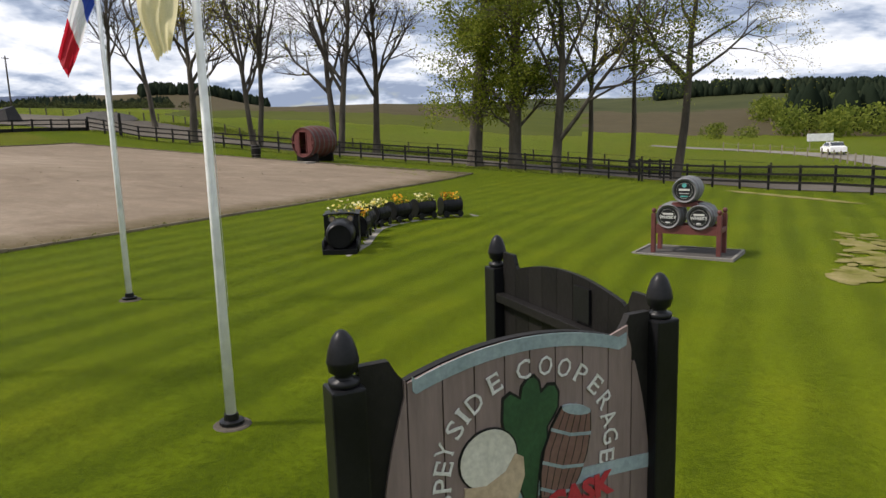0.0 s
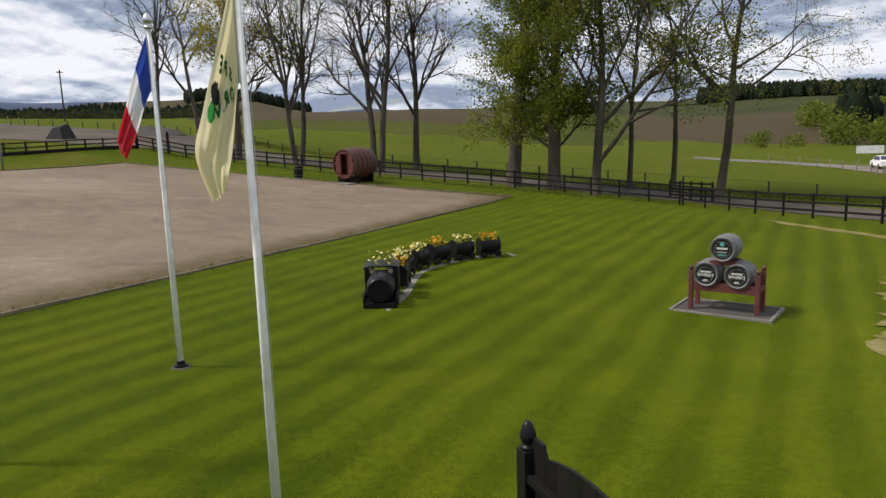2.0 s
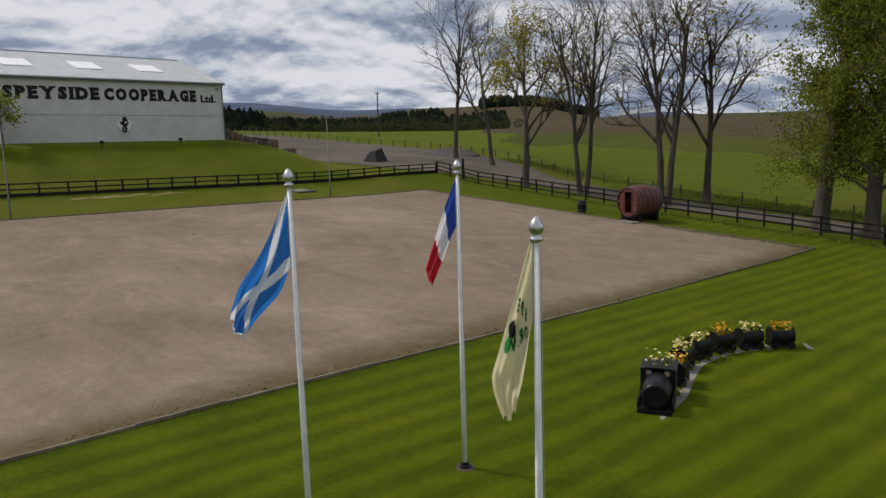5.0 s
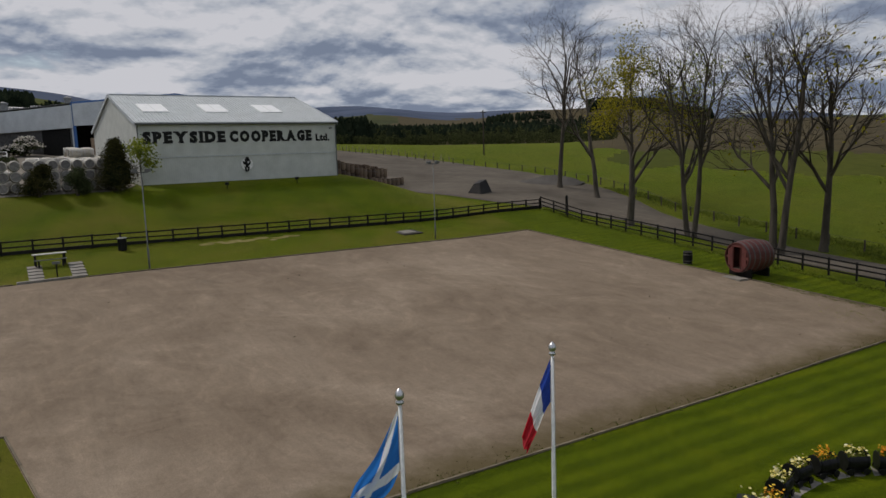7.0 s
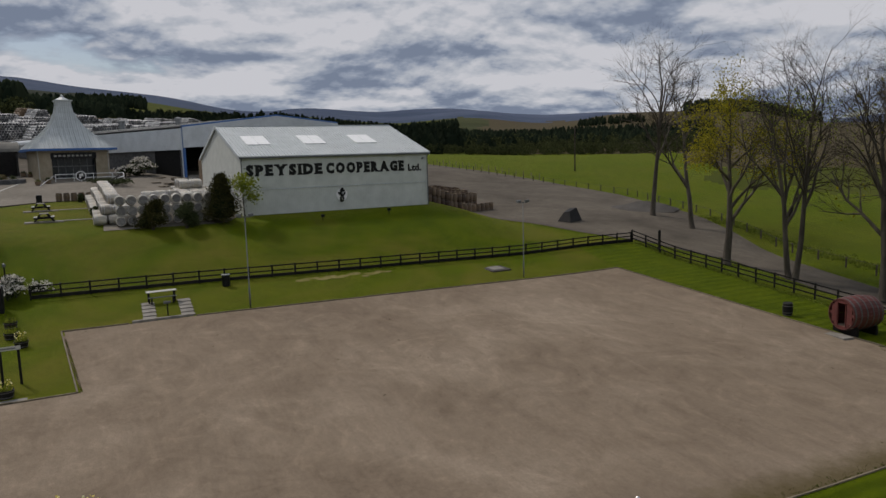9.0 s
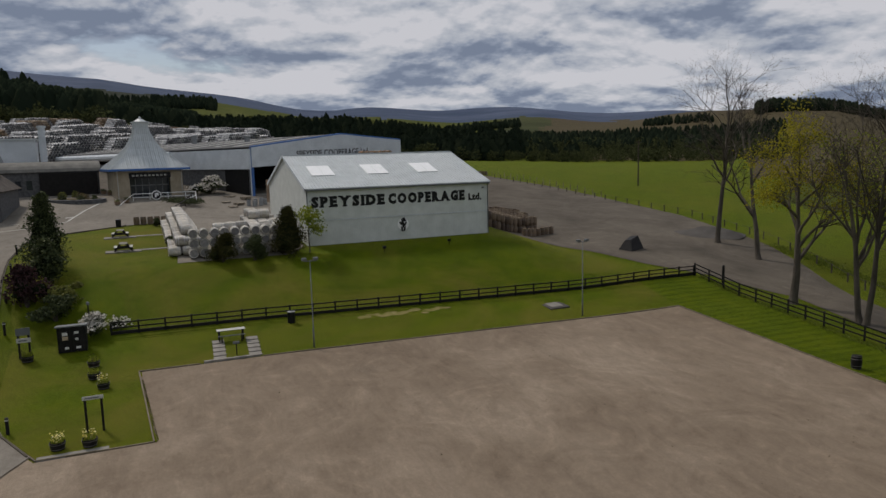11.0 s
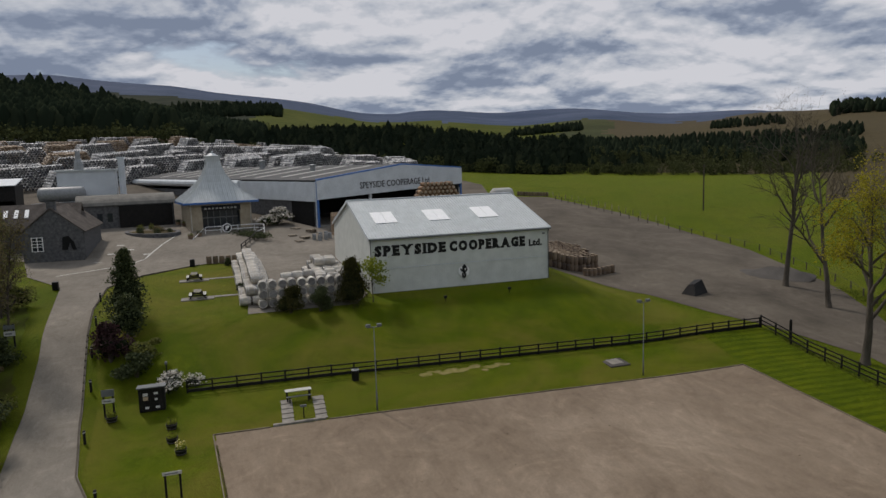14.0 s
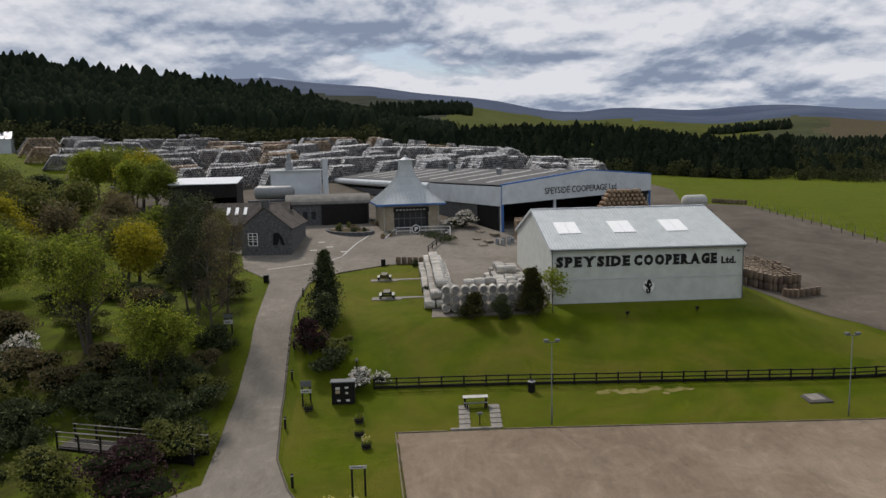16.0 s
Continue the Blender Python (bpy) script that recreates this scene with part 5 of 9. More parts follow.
def build_entrance_sign():
    ob = thing("entrance_sign", "black V-shaped timber sign with acorn finials and a painted cask front", "sign")
    a, b, c = (-1.20, 2.065), (-0.226, 3.154), (-1.277, 4.241)
    for q, top in ((a, 2.09), (b, 2.11), (c, 2.085)):
        finial_post(ob, *q, top)
    half = 0.731
    mid, ang = ((a[0] + b[0]) / 2, (a[1] + b[1]) / 2), math.atan2(b[1] - a[1], b[0] - a[0])
    front = Matrix.Translation((*mid, 0)) @ Matrix.Rotation(ang, 4, "Z")
    # local x along the board, y into it, z up; the painted face looks along -y

    def top_of(u):
        w = abs(u)
        if w > 0.56:
            return 1.945
        if w > 0.5:
            return 1.945 - 0.075 * math.sin((0.56 - w) / 0.06 * math.pi / 2)
        return 1.945 - 0.30 * (w * w) * 1.15

    us = [-0.675, -0.561, -0.56, -0.55, -0.54, -0.525, -0.5] + [k * 0.05 for k in range(-9, 10)] + [0.5, 0.525, 0.54, 0.55, 0.56, 0.561, 0.675]
    s = Shape()
    s.prism([(-0.675, 0.35)] + [(u, top_of(u)) for u in us] + [(0.675, 0.35)], 0.0, 0.035, front)
    part("back_board", s, MAT["blackwood"], ob)

    def rim(z):
        """Half width of the painted cask at a height."""
        return 0.515 + 0.155 * (1 - ((z - 1.1) / 0.8) ** 2) if z > 1.1 else 0.67 - 0.155 * ((1.1 - z) / 0.8) ** 2

    edges = [-0.70, -0.50, -0.355, -0.218, -0.082, 0.036, 0.16, 0.298, 0.435, 0.566, 0.70]
    for p, q in zip(edges, edges[1:]):
        zs = [0.42 + k * 0.06 for k in range(26)]
        outline_l, outline_r = [], []
        for z in zs:
            lo, hi = max(p + 0.003, -rim(z) + 0.042), min(q - 0.003, rim(z) + 0.012)
            t = min(top_of(lo), top_of(hi)) if hi > lo else 0
            if hi > lo + 0.004 and z < t - 0.012:
                outline_l.append((lo, z))
                outline_r.append((hi, z))
        if len(outline_l) > 1:
            (lo, z), (hi, _) = outline_l[-1], outline_r[-1]
            if min(top_of(lo), top_of(hi)) - z < 0.09:
                outline_l.append((lo, top_of(lo) - 0.006))
                outline_r.append((hi, top_of(hi) - 0.006))
            s = Shape()
            s.prism(outline_l + outline_r[::-1], -0.012, -0.0005, front)
            part("plank", s, PAINT["plank"], ob)
    # pale hoops
    for name, ztop, drop, w in (("top_hoop", None, 0.056, 0.52), ("middle_hoop", 1.325, 0.066, 0.66), ("lower_hoop", 0.72, 0.066, 0.64)):
        s = Shape()
        uu = [-w + k * 2 * w / 24 for k in range(25)]
        ups = [((top_of(u) - 0.003) if ztop is None else ztop + 0.03 * (1 - (u / w) ** 2) - 0.03) for u in uu]
        s.prism([(max(u + 0.012, 0.042 - w), z) for u, z in zip(uu, ups)] + [(max(u + 0.012, 0.042 - w), z - drop) for u, z in zip(uu[::-1], ups[::-1])], -0.016, -0.0125, front)
        part(name, s, PAINT["band"], ob)
    # the ring of white letters
    spots = [(-0.365, 1.28), (-0.372, 1.352), (-0.372, 1.424), (-0.366, 1.492), (-0.357, 1.56), (-0.312, 1.635), (-0.276, 1.682), (-0.222, 1.724), (-0.133, 1.783), (0.001, 1.813), (0.107, 1.81), (0.2, 1.784), (0.285, 1.741), (0.361, 1.68), (0.411, 1.6), (0.434, 1.516), (0.444, 1.433), (0.425, 1.347)]
    word = "SPEYSIDE COOPERAGE"
    word = word.replace(" ", "")
    spots = spots[1:]
    centre = (0.03, 1.36)
    for ch, (u, z) in zip(word, spots):
        t = slab_letters(ch, 0.028 if ch == "I" else 0.066 if ch in "OCGAD" else 0.056, 0.078, 0.003, 0.0, 0.09, 0.07)
        t.v = [(p[0], p[1], p[2] - 0.039) for p in t.v]
        tilt = math.degrees(math.atan2(u - centre[0], z - centre[1]))
        part("letter", t, PAINT["lettering"], ob, at=front @ pose(u, -0.019, z, 0, tilt, 0))
    t = letters("CASK", 0.135, 0.003, 0.008)
    part("red_lettering", t, PAINT["scarlet"], ob, "scarlet lettering", at=front @ pose(0.275, -0.0275, 1.17, 0, -4, 0))

    def decal(name, outline, mat, lift, label=""):
        s = Shape()
        s.prism(outline, -0.013 - lift, -0.0115, front)
        part(name, s, mat, ob, label)

    decal("painted_leaf_edge", [(0.03, 1.18), (-0.045, 1.36), (-0.10, 1.50), (-0.095, 1.56), (-0.105, 1.62), (-0.10, 1.715), (-0.06, 1.735), (-0.018, 1.705), (-0.012, 1.745), (0.02, 1.78), (0.055, 1.785), (0.08, 1.755), (0.09, 1.712), (0.12, 1.735), (0.155, 1.73), (0.178, 1.69), (0.175, 1.62), (0.15, 1.58), (0.12, 1.55), (0.12, 1.50), (0.09, 1.44), (0.075, 1.34), (0.06, 1.2)], MAT["ink"], 0.0035)
    decal("painted_leaf", [(0.03, 1.19), (-0.035, 1.36), (-0.09, 1.50), (-0.085, 1.56), (-0.095, 1.62), (-0.09, 1.705), (-0.06, 1.722), (-0.012, 1.69), (-0.002, 1.74), (0.025, 1.768), (0.052, 1.772), (0.07, 1.75), (0.082, 1.695), (0.12, 1.722), (0.15, 1.717), (0.167, 1.685), (0.165, 1.625), (0.14, 1.59), (0.11, 1.55), (0.11, 1.50), (0.08, 1.44), (0.065, 1.34), (0.05, 1.2)], PAINT["leafgreen"], 0.005, "dark green painted oak leaf")
    arc = [(-0.165 + 0.128 * math.cos(k * 0.2618), 1.478 + 0.122 * math.sin(k * 0.2618)) for k in range(24)]
    decal("painted_acorn_edge", [(x + (x + 0.165) * 0.06, z + (z - 1.478) * 0.06) for x, z in arc], MAT["ink"], 0.0055)
    decal("painted_acorn", arc, PAINT["cream"], 0.007, "cream painted acorn")
    decal("painted_acorn_cup", [(-0.275, 1.385), (-0.18, 1.372), (-0.09, 1.41), (-0.045, 1.475), (-0.005, 1.45), (0.0, 1.37), (-0.03, 1.29), (-0.08, 1.2), (-0.2, 1.19), (-0.28, 1.28)], PAINT["tan"], 0.0085)
    lean = Matrix.Translation((0.2, 0, 1.43)) @ Matrix.Rotation(radians(-17), 4, "Y").inverted()

    def tilted(pts):
        c, sn = math.cos(radians(17)), math.sin(radians(17))
        return [(0.207 + c * x + sn * z, 1.42 - sn * x + c * z) for x, z in pts]

    body = [(-0.07, -0.2), (-0.1, -0.1), (-0.11, 0.0), (-0.1, 0.1), (-0.075, 0.18), (0.075, 0.18), (0.1, 0.1), (0.11, 0.0), (0.1, -0.1), (0.07, -0.2)]
    decal("painted_cask_edge", tilted([(x * 1.06, z * 1.03) for x, z in body]), MAT["ink"], 0.0075)
    decal("painted_cask", tilted(body), PAINT["cask"], 0.009, "brown painted cask")
    decal("painted_cask_rim", tilted([(0.078 * math.cos(k * 0.5236), 0.18 + 0.022 * math.sin(k * 0.5236)) for k in range(12)]), PAINT["band"], 0.0105)
    for z in (-0.17, -0.06, 0.08):
        w = 0.112 - 0.9 * z * z
        decal("painted_cask_hoop", tilted([(-w, z), (0, z - 0.014), (w, z), (w, z + 0.014), (0, z), (-w, z + 0.014)]), PAINT["band"], 0.0105)
    for x in (-0.06, -0.03, 0.0, 0.03, 0.06):
        decal("painted_stave_line", tilted([(x - 0.0015, -0.19), (x * 1.35 - 0.0015, 0), (x - 0.0015, 0.165), (x + 0.0015, 0.165), (x * 1.35 + 0.0015, 0), (x + 0.0015, -0.19)]), MAT["ink"], 0.0098)
    # rear board, seen from its plain side
    mid, ang = ((b[0] + c[0]) / 2, (b[1] + c[1]) / 2), math.atan2(c[1] - b[1], c[0] - b[0])
    rear = Matrix.Translation((*mid, 0)) @ Matrix.Rotation(ang, 4, "Z")

    def rear_top(u):
        w = abs(u)
        return 1.985 if w > 0.56 else 1.985 - 0.085 * math.sin((0.56 - w) / 0.05 * math.pi / 2) if w > 0.51 else 1.985 - 0.29 * w * w

    for k in range(9):
        lo, hi = -0.69 + k * 1.38 / 9 + 0.0015, -0.69 + (k + 1) * 1.38 / 9 - 0.0015
        cols = [lo + (hi - lo) * j / 6 for j in range(7)]
        s = Shape()
        s.prism([(lo, 0.35)] + [(u, rear_top(u)) for u in cols] + [(hi, 0.35)], -0.03, -0.005, rear)
        part("board", s, MAT["blackwood"], ob)
    s = Shape()
    s.chamfer((-0.69, -0.004, 1.675), (0.69, 0.05, 1.73), 0.006, rear)
    part("rail", s, MAT["blackwood"], ob, "weathered black cross rail")
    s = Shape()
    s.box((-0.245, -0.004, 1.75), (-0.11, 0.012, 1.93), rear)
    part("metal_plate", s, MAT["black"], ob)
    s = Shape()
    s.box((-0.69, -0.036, 0.35), (0.69, -0.0305, 1.7), rear)
    part("far_face", s, MAT["blackwood"], ob)


build_entrance_sign()


# ---- casks ----
def cask_meshes(length, r_head, r_bilge, body_mat, hoop_mat, n=18, head_mat=None):
    """Meshes of one cask lying along x: body, hoop meshes with their places, and a head."""
    def r(t):
        return r_head + (r_bilge - r_head) * (1 - (2 * t - 1) ** 2)

    turn = Matrix.Rotation(math.pi / 2, 4, "Y")
    body = Shape()
    ts = [0, 0.12, 0.3, 0.5, 0.7, 0.88, 1]
    k = len(ts)
    rng = random.Random(4)
    jit = [rng.uniform(0.985, 1.0) for _ in range(n)]
    pts = [turn @ Vector((r(t) * jit[j] * math.cos(2 * math.pi * j / n), r(t) * jit[j] * math.sin(2 * math.pi * j / n), (t - 0.5) * length)) for t in ts for j in range(n)]
    faces = [(a * n + j, a * n + (j + 1) % n, (a + 1) * n + (j + 1) % n, (a + 1) * n + j) for a in range(k - 1) for j in range(n)]
    # recessed chimes
    m = len(pts)
    for e, t in ((0, -1), (k - 1, 1)):
        base = len(pts)
        pts += [turn @ Vector((r_head * 0.9 * math.cos(2 * math.pi * j / n), r_head * 0.9 * math.sin(2 * math.pi * j / n), t * length / 2)) for j in range(n)]
        pts += [turn @ Vector((r_head * 0.88 * math.cos(2 * math.pi * j / n), r_head * 0.88 * math.sin(2 * math.pi * j / n), t * (length / 2 - 0.03))) for j in range(n)]
        for j in range(n):
            q = (j + 1) % n
            faces += [(e * n + j, e * n + q, base + q, base + j), (base + j, base + q, base + n + q, base + n + j)]
    body.add(pts, faces)
    head = Shape().lathe([(r_head * 0.885, -0.008), (r_head * 0.885, 0.008)], n, turn)
    hoops = []
    for t in (0.05, 0.25, 0.75, 0.95):
        w = 0.022
        a, b = r(t - w) + 0.004, r(t + w) + 0.004
        hoops.append(Shape().lathe([(a, (t - w - 0.5) * length), (a + 0.004, (t - w - 0.5) * length), (b + 0.004, (t + w - 0.5) * length), (b, (t + w - 0.5) * length)], n, turn, caps=False).mesh("hoop", hoop_mat, True))
    return body.mesh("cask_body", body_mat, True), hoops, head.mesh("head", head_mat or body_mat)


def build_cask(meshes, label, at, group="", head_mat=None, name="cask"):
    body, hoops, head = meshes
    ob = new(name, body)
    ob.matrix_basis = at
    tagged(ob, label, "cask", group)
    L = max(v.co.x for v in body.vertices) - 0.028
    for h in hoops:
        part("hoop", h, None, ob)
    for sgn in (-1, 1):
        part("head", head, None, ob, at=pose(sgn * L, 0, 0))
    return ob


GREY_CASK = cask_meshes(1.08, 0.40, 0.465, MAT["oak"], MAT["hoop_w"], 16, surface("grey_cask_head", (0.15, 0.14, 0.135), (0.28, 0.265, 0.25), 3, 30, 0.85, 0, 0.2, 0.01, 0.25))
BROWN_CASK = cask_meshes(0.98, 0.30, 0.36, MAT["oak_b"], MAT["hoop"], 14)
DARK_CASK = cask_meshes(0.95, 0.30, 0.36, MAT["blackwood"], MAT["hoop"], 16)
SIGN_CASK = cask_meshes(0.72, 0.265, 0.315, surface("grey_stained_oak", (0.11, 0.108, 0.11), (0.22, 0.215, 0.215), 3, 25, 0.7, 0, 0.3, 0.01, 0.15, (0.3, 1, 1)), MAT["galv"], 24)


def build_cask_sign():
    mid, ang = (-0.45, 17.15), radians(-12.5)
    z = height(*mid) + 0.03
    m = Matrix.Translation((*mid, 0)) @ Matrix.Rotation(ang, 4, "Z")
    slab = thing("gravel_bed", "gravel bed framed by pale kerbs under the cask display", "gravel bed", m)
    s = Shape()
    s.box((-1.06, -0.62, z - 0.25), (1.06, 0.62, z + 0.03))
    part("gravel_fill", s, MAT["chip"], slab)
    for lo, hi in (((-1.12, -0.68), (1.12, -0.62)), ((-1.12, 0.62), (1.12, 0.68)), ((-1.12, -0.62), (-1.06, 0.62)), ((1.06, -0.62), (1.12, 0.62))):
        s = Shape()
        s.box((*lo, z - 0.25), (*hi, z + 0.06))
        part("kerb", s, MAT["concrete"], slab)
    ob = thing("cask_stand", "red-brown timber stand carrying three display casks", "stand", m)
    for x in (-0.73, 0.73):
        for y in (-0.27, 0.27):
            s = Shape()
            s.chamfer((x - 0.05, y - 0.05, z + 0.02), (x + 0.05, y + 0.05, 0.66), 0.01)
            p = part("post", s, MAT["red"], ob)
            s = Shape()
            s.lathe([(0.03, 0.66), (0.03, 0.68), (0.05, 0.7), (0.055, 0.73), (0.04, 0.77), (0.01, 0.785)], 12, pose(x, y, 0))
            part("finial", s, MAT["red"], p, smooth=True)
    for y in (-0.27, 0.27):
        s = Shape()
        s.chamfer((-0.68, y - 0.035, 0.2), (0.68, y + 0.035, 0.40), 0.008)
        part("beam", s, MAT["red"], ob)
    for x in (-0.75, 0.75):
        s = Shape()
        s.chamfer((x - 0.03, -0.22, 0.25), (x + 0.03, 0.22, 0.36), 0.008)
        part("end_rail", s, MAT["red"], ob)
    for y in (-0.25, 0.25):
        s = Shape()
        s.prism([(-0.42, 0.78), (-0.36, 0.78), (-0.2, 0.83), (0.1, 0.83), (0.26, 0.78), (0.36, 0.78), (0.24, 0.92), (0.12, 0.93), (-0.03, 0.895), (-0.18, 0.93), (-0.3, 0.92)], y - 0.03, y + 0.03)
        part("saddle", s, MAT["red"], ob)
    for x, zz, kind in ((-0.385, 0.60, 0), (0.30, 0.60, 0), (-0.035, 1.20, 1)):
        c = build_cask(SIGN_CASK, "grey display cask with a black lettered head", m @ pose(x, 0, zz, 0, 0, 90), "display casks", name="display_cask")
        s = Shape()
        s.lathe([(0.222, 0), (0.222, 0.006)], 28, pose(-0.345, 0, 0, 0, 90, 0))
        part("black_disc", s, MAT["ink"], c)
        face = pose(-0.346, 0, 0, 0, 0, -90)
        ring = Shape()
        for j in range(36):
            a0, a1 = j * math.pi / 18, (j + 1) * math.pi / 18
            ring.add([(r * math.cos(a), y, r * math.sin(a)) for a in (a0, a1) for r in (0.172, 0.177) for y in (-0.008,)], [(0, 1, 3, 2)])
        part("ring_line", ring, MAT["pale"], c, at=face)
        if kind == 0:
            t = letters("WHISKY", 0.10, 0.002, 0.003)
            part("lettering", t, PAINT["lettering"], c, at=face @ pose(0, -0.008, -0.045))
            s = Shape()
            s.box((-0.12, -0.01, 0.045), (0.12, -0.008, 0.085))
            part("text_bar", s, PAINT["lettering"], c, at=face)
            s = Shape()
            s.box((-0.05, -0.01, -0.15), (0.05, -0.008, -0.115))
            part("text_bar", s, PAINT["lettering"], c, at=face)
        else:
            s = Shape()
            s.lathe([(0.05, 0), (0.05, 0.002)], 12, pose(0, -0.008, 0.12, 90, 0, 0))
            part("badge", s, PAINT["teal"], c, at=face)
            s = Shape()
            s.box((-0.12, -0.01, 0.0), (0.12, -0.008, 0.045))
            part("text_bar", s, PAINT["lettering"], c, at=face)
            for j in range(5):
                s = Shape()
                s.lathe([(0.016, 0), (0.016, 0.002)], 5, pose(-0.09 + j * 0.045, -0.008, -0.06, 90, 0, 0))
                part("star", s, PAINT["lettering"], c, at=face)
            s = Shape()
            s.box((-0.08, -0.01, -0.14), (0.08, -0.008, -0.11))
            part("text_bar", s, PAINT["teal"], c, at=face)


build_cask_sign()


def flower_clump(parent, rng, box_lo, box_hi, tint, greens=60, blooms=26, rise=0.22):
    s = Shape()
    for _ in range(greens):
        p = Vector([rng.uniform(box_lo[k], box_hi[k]) for k in range(2)] + [box_lo[2]])
        q = p + Vector((rng.gauss(0, 0.06), rng.gauss(0, 0.06), rng.uniform(0.1, rise)))
        w = Vector((rng.uniform(-1, 1), rng.uniform(-1, 1), 0)).normalized() * 0.018
        s.add([p - w, p + w, q], [(0, 1, 2)])
    part("foliage", s, LEAF["green"], parent)
    s = Shape()
    for _ in range(blooms):
        c = Vector((rng.uniform(box_lo[0], box_hi[0]), rng.uniform(box_lo[1], box_hi[1]), box_lo[2] + rng.uniform(0.08, rise + 0.06)))
        r = rng.uniform(0.028, 0.056)
        s.lathe([(r, 0), (r * 0.5, -r * 0.5)], 6, Matrix.Translation(c) @ Matrix.Rotation(rng.uniform(0, 1.2), 4, Vector((rng.uniform(-1, 1), rng.uniform(-1, 1), 0.1)).normalized()))
    tagged(part("bloom", s, LEAF[tint], parent), "", "", "", "stuff")


def build_train():
    rng = random.Random(8)
    x, y = -8.0, 14.3
    z = height(x, y) + 0.03
    ob = thing("planter_engine", "black toy steam engine made from a cask, used as a planter", "planter", pose(x, y, z, 0, 0, 25))
    s = Shape()
    s.lathe([(0.27, 0), (0.31, 0.03), (0.335, 0.25), (0.35, 0.5), (0.34, 0.9)], 22, pose(0, 0.02, 0.42, -90, 0, 0), caps=False)
    part("boiler", s, MAT["black"], ob, smooth=True)
    s = Shape()
    s.lathe([(0.285, 0.035), (0.285, 0.05)], 22, pose(0, 0.02, 0.42, -90, 0, 0))
    part("boiler_head", s, MAT["dark"], ob)
    s = Shape()
    s.box((-0.42, 0.95, 0.05), (0.42, 1.0, 0.40))
    s.box((-0.42, 0.95, 0.40), (-0.30, 1.0, 0.80))
    s.box((0.30, 0.95, 0.40), (0.42, 1.0, 0.80))
    s.box((-0.30, 0.95, 0.40), (0.30, 1.0, 0.70))
    s.box((-0.42, 1.0, 0.05), (-0.38, 1.75, 0.80))
    s.box((0.38, 1.0, 0.05), (0.42, 1.75, 0.80))
    s.box((-0.42, 1.75, 0.05), (0.42, 1.79, 0.6))
    part("cab", s, MAT["black"], ob)
    s = Shape()
    s.prism([(-0.44, 0.80), (-0.3, 0.83), (0, 0.84), (0.3, 0.83), (0.44, 0.80), (0.44, 0.83), (0.3, 0.86), (0, 0.87), (-0.3, 0.86), (-0.44, 0.83)], 0.9, 1.82)
    part("cab_roof", s, MAT["black"], ob)
    for u in (-0.22, 0.22):
        s = Shape()
        s.lathe([(0.085, 0), (0.085, 0.02), (0.06, 0.02), (0.06, 0)], 16, pose(u, 0.945, 0.72, 90, 0, 0), caps=False)
        part("window_ring", s, MAT["hoop"], ob)
        s = Shape()
        s.lathe([(0.06, 0), (0.06, 0.005)], 16, pose(u, 0.945, 0.72, 90, 0, 0))
        part("window_pane", s, PAINT["tan"], ob)
    s = Shape()
    s.chamfer((-0.40, -0.02, 0.0), (0.40, 0.06, 0.12), 0.01)
    part("buffer_beam", s, MAT["black"], ob)
    s = Shape()
    s.box((-0.36, 0.0, 0.02), (0.36, 1.8, 0.12))
    part("chassis", s, MAT["black"], ob)
    for u in (-0.4, 0.4):
        for v in (0.35, 0.8, 1.4):
            s = Shape()
            s.lathe([(0.15, -0.03), (0.16, -0.02), (0.16, 0.02), (0.15, 0.03)], 16, pose(u, v, 0.15, 0, 90, 0))
            part("wheel", s, MAT["black"], ob)
    flower_clump(ob, rng, (-0.33, 1.1, 0.75), (0.33, 1.7, 0.8), "daff", 70, 22, 0.34)
    pad = thing("paving_strip", "strip of grey slabs under the planter train", "paving")
    route = [(-8.05, 14.1), (-8.35, 15.8), (-8.9, 17.3), (-9.3, 18.6), (-9.3, 19.8), (-9.0, 21.0), (-8.4, 22.0), (-7.5, 22.9)]
    for (ax, ay), (bx, by) in zip(route, route[1:]):
        d = math.hypot(bx - ax, by - ay)
        n = round(d / 0.6)
        for k in range(n):
            cx, cy = ax + (bx - ax) * (k + 0.5) / n, ay + (by - ay) * (k + 0.5) / n
            s = Shape()
            s.box((-0.36, -d / n / 2 + 0.006, -0.08), (0.36, d / n / 2 - 0.006, -0.03))
            part("slab", s, MAT["concrete"], pad, at=pose(cx, cy, height(cx, cy) + 0.055, 0, 0, math.degrees(math.atan2(by - ay, bx - ax)) - 90))
    tints = ["orange", "daff", "daff", "orange", "daff", "orange"]
    spots = [(-8.75, 16.75, 18), (-9.25, 18.0, 10), (-9.4, 19.25, -6), (-9.2, 20.35, -20), (-8.75, 21.3, -33), (-8.1, 22.1, -46)]
    for k, (x, y, turn) in enumerate(spots):
        z = height(x, y) + 0.05
        w = thing("planter_wagon", "black half-cask wagon planted with %s spring flowers" % ("orange" if tints[k] == "orange" else "pale yellow"), "planter", pose(x, y, z, 0, 0, turn) @ Matrix.Scale(0.9, 4), "planter train wagons")
        s = Shape()
        prof = [(0.30, -0.38), (0.335, -0.18), (0.345, 0.0), (0.335, 0.18), (0.30, 0.38)]
        n = 20
        pts = [((r * math.cos(a)), v, 0.42 + r * math.sin(a)) for r, v in prof for a in (math.radians(140 + 260 * j / n) for j in range(n + 1))]
        s.add(pts, [(i * (n + 1) + j, i * (n + 1) + j + 1, (i + 1) * (n + 1) + j + 1, (i + 1) * (n + 1) + j) for i in range(4) for j in range(n)])
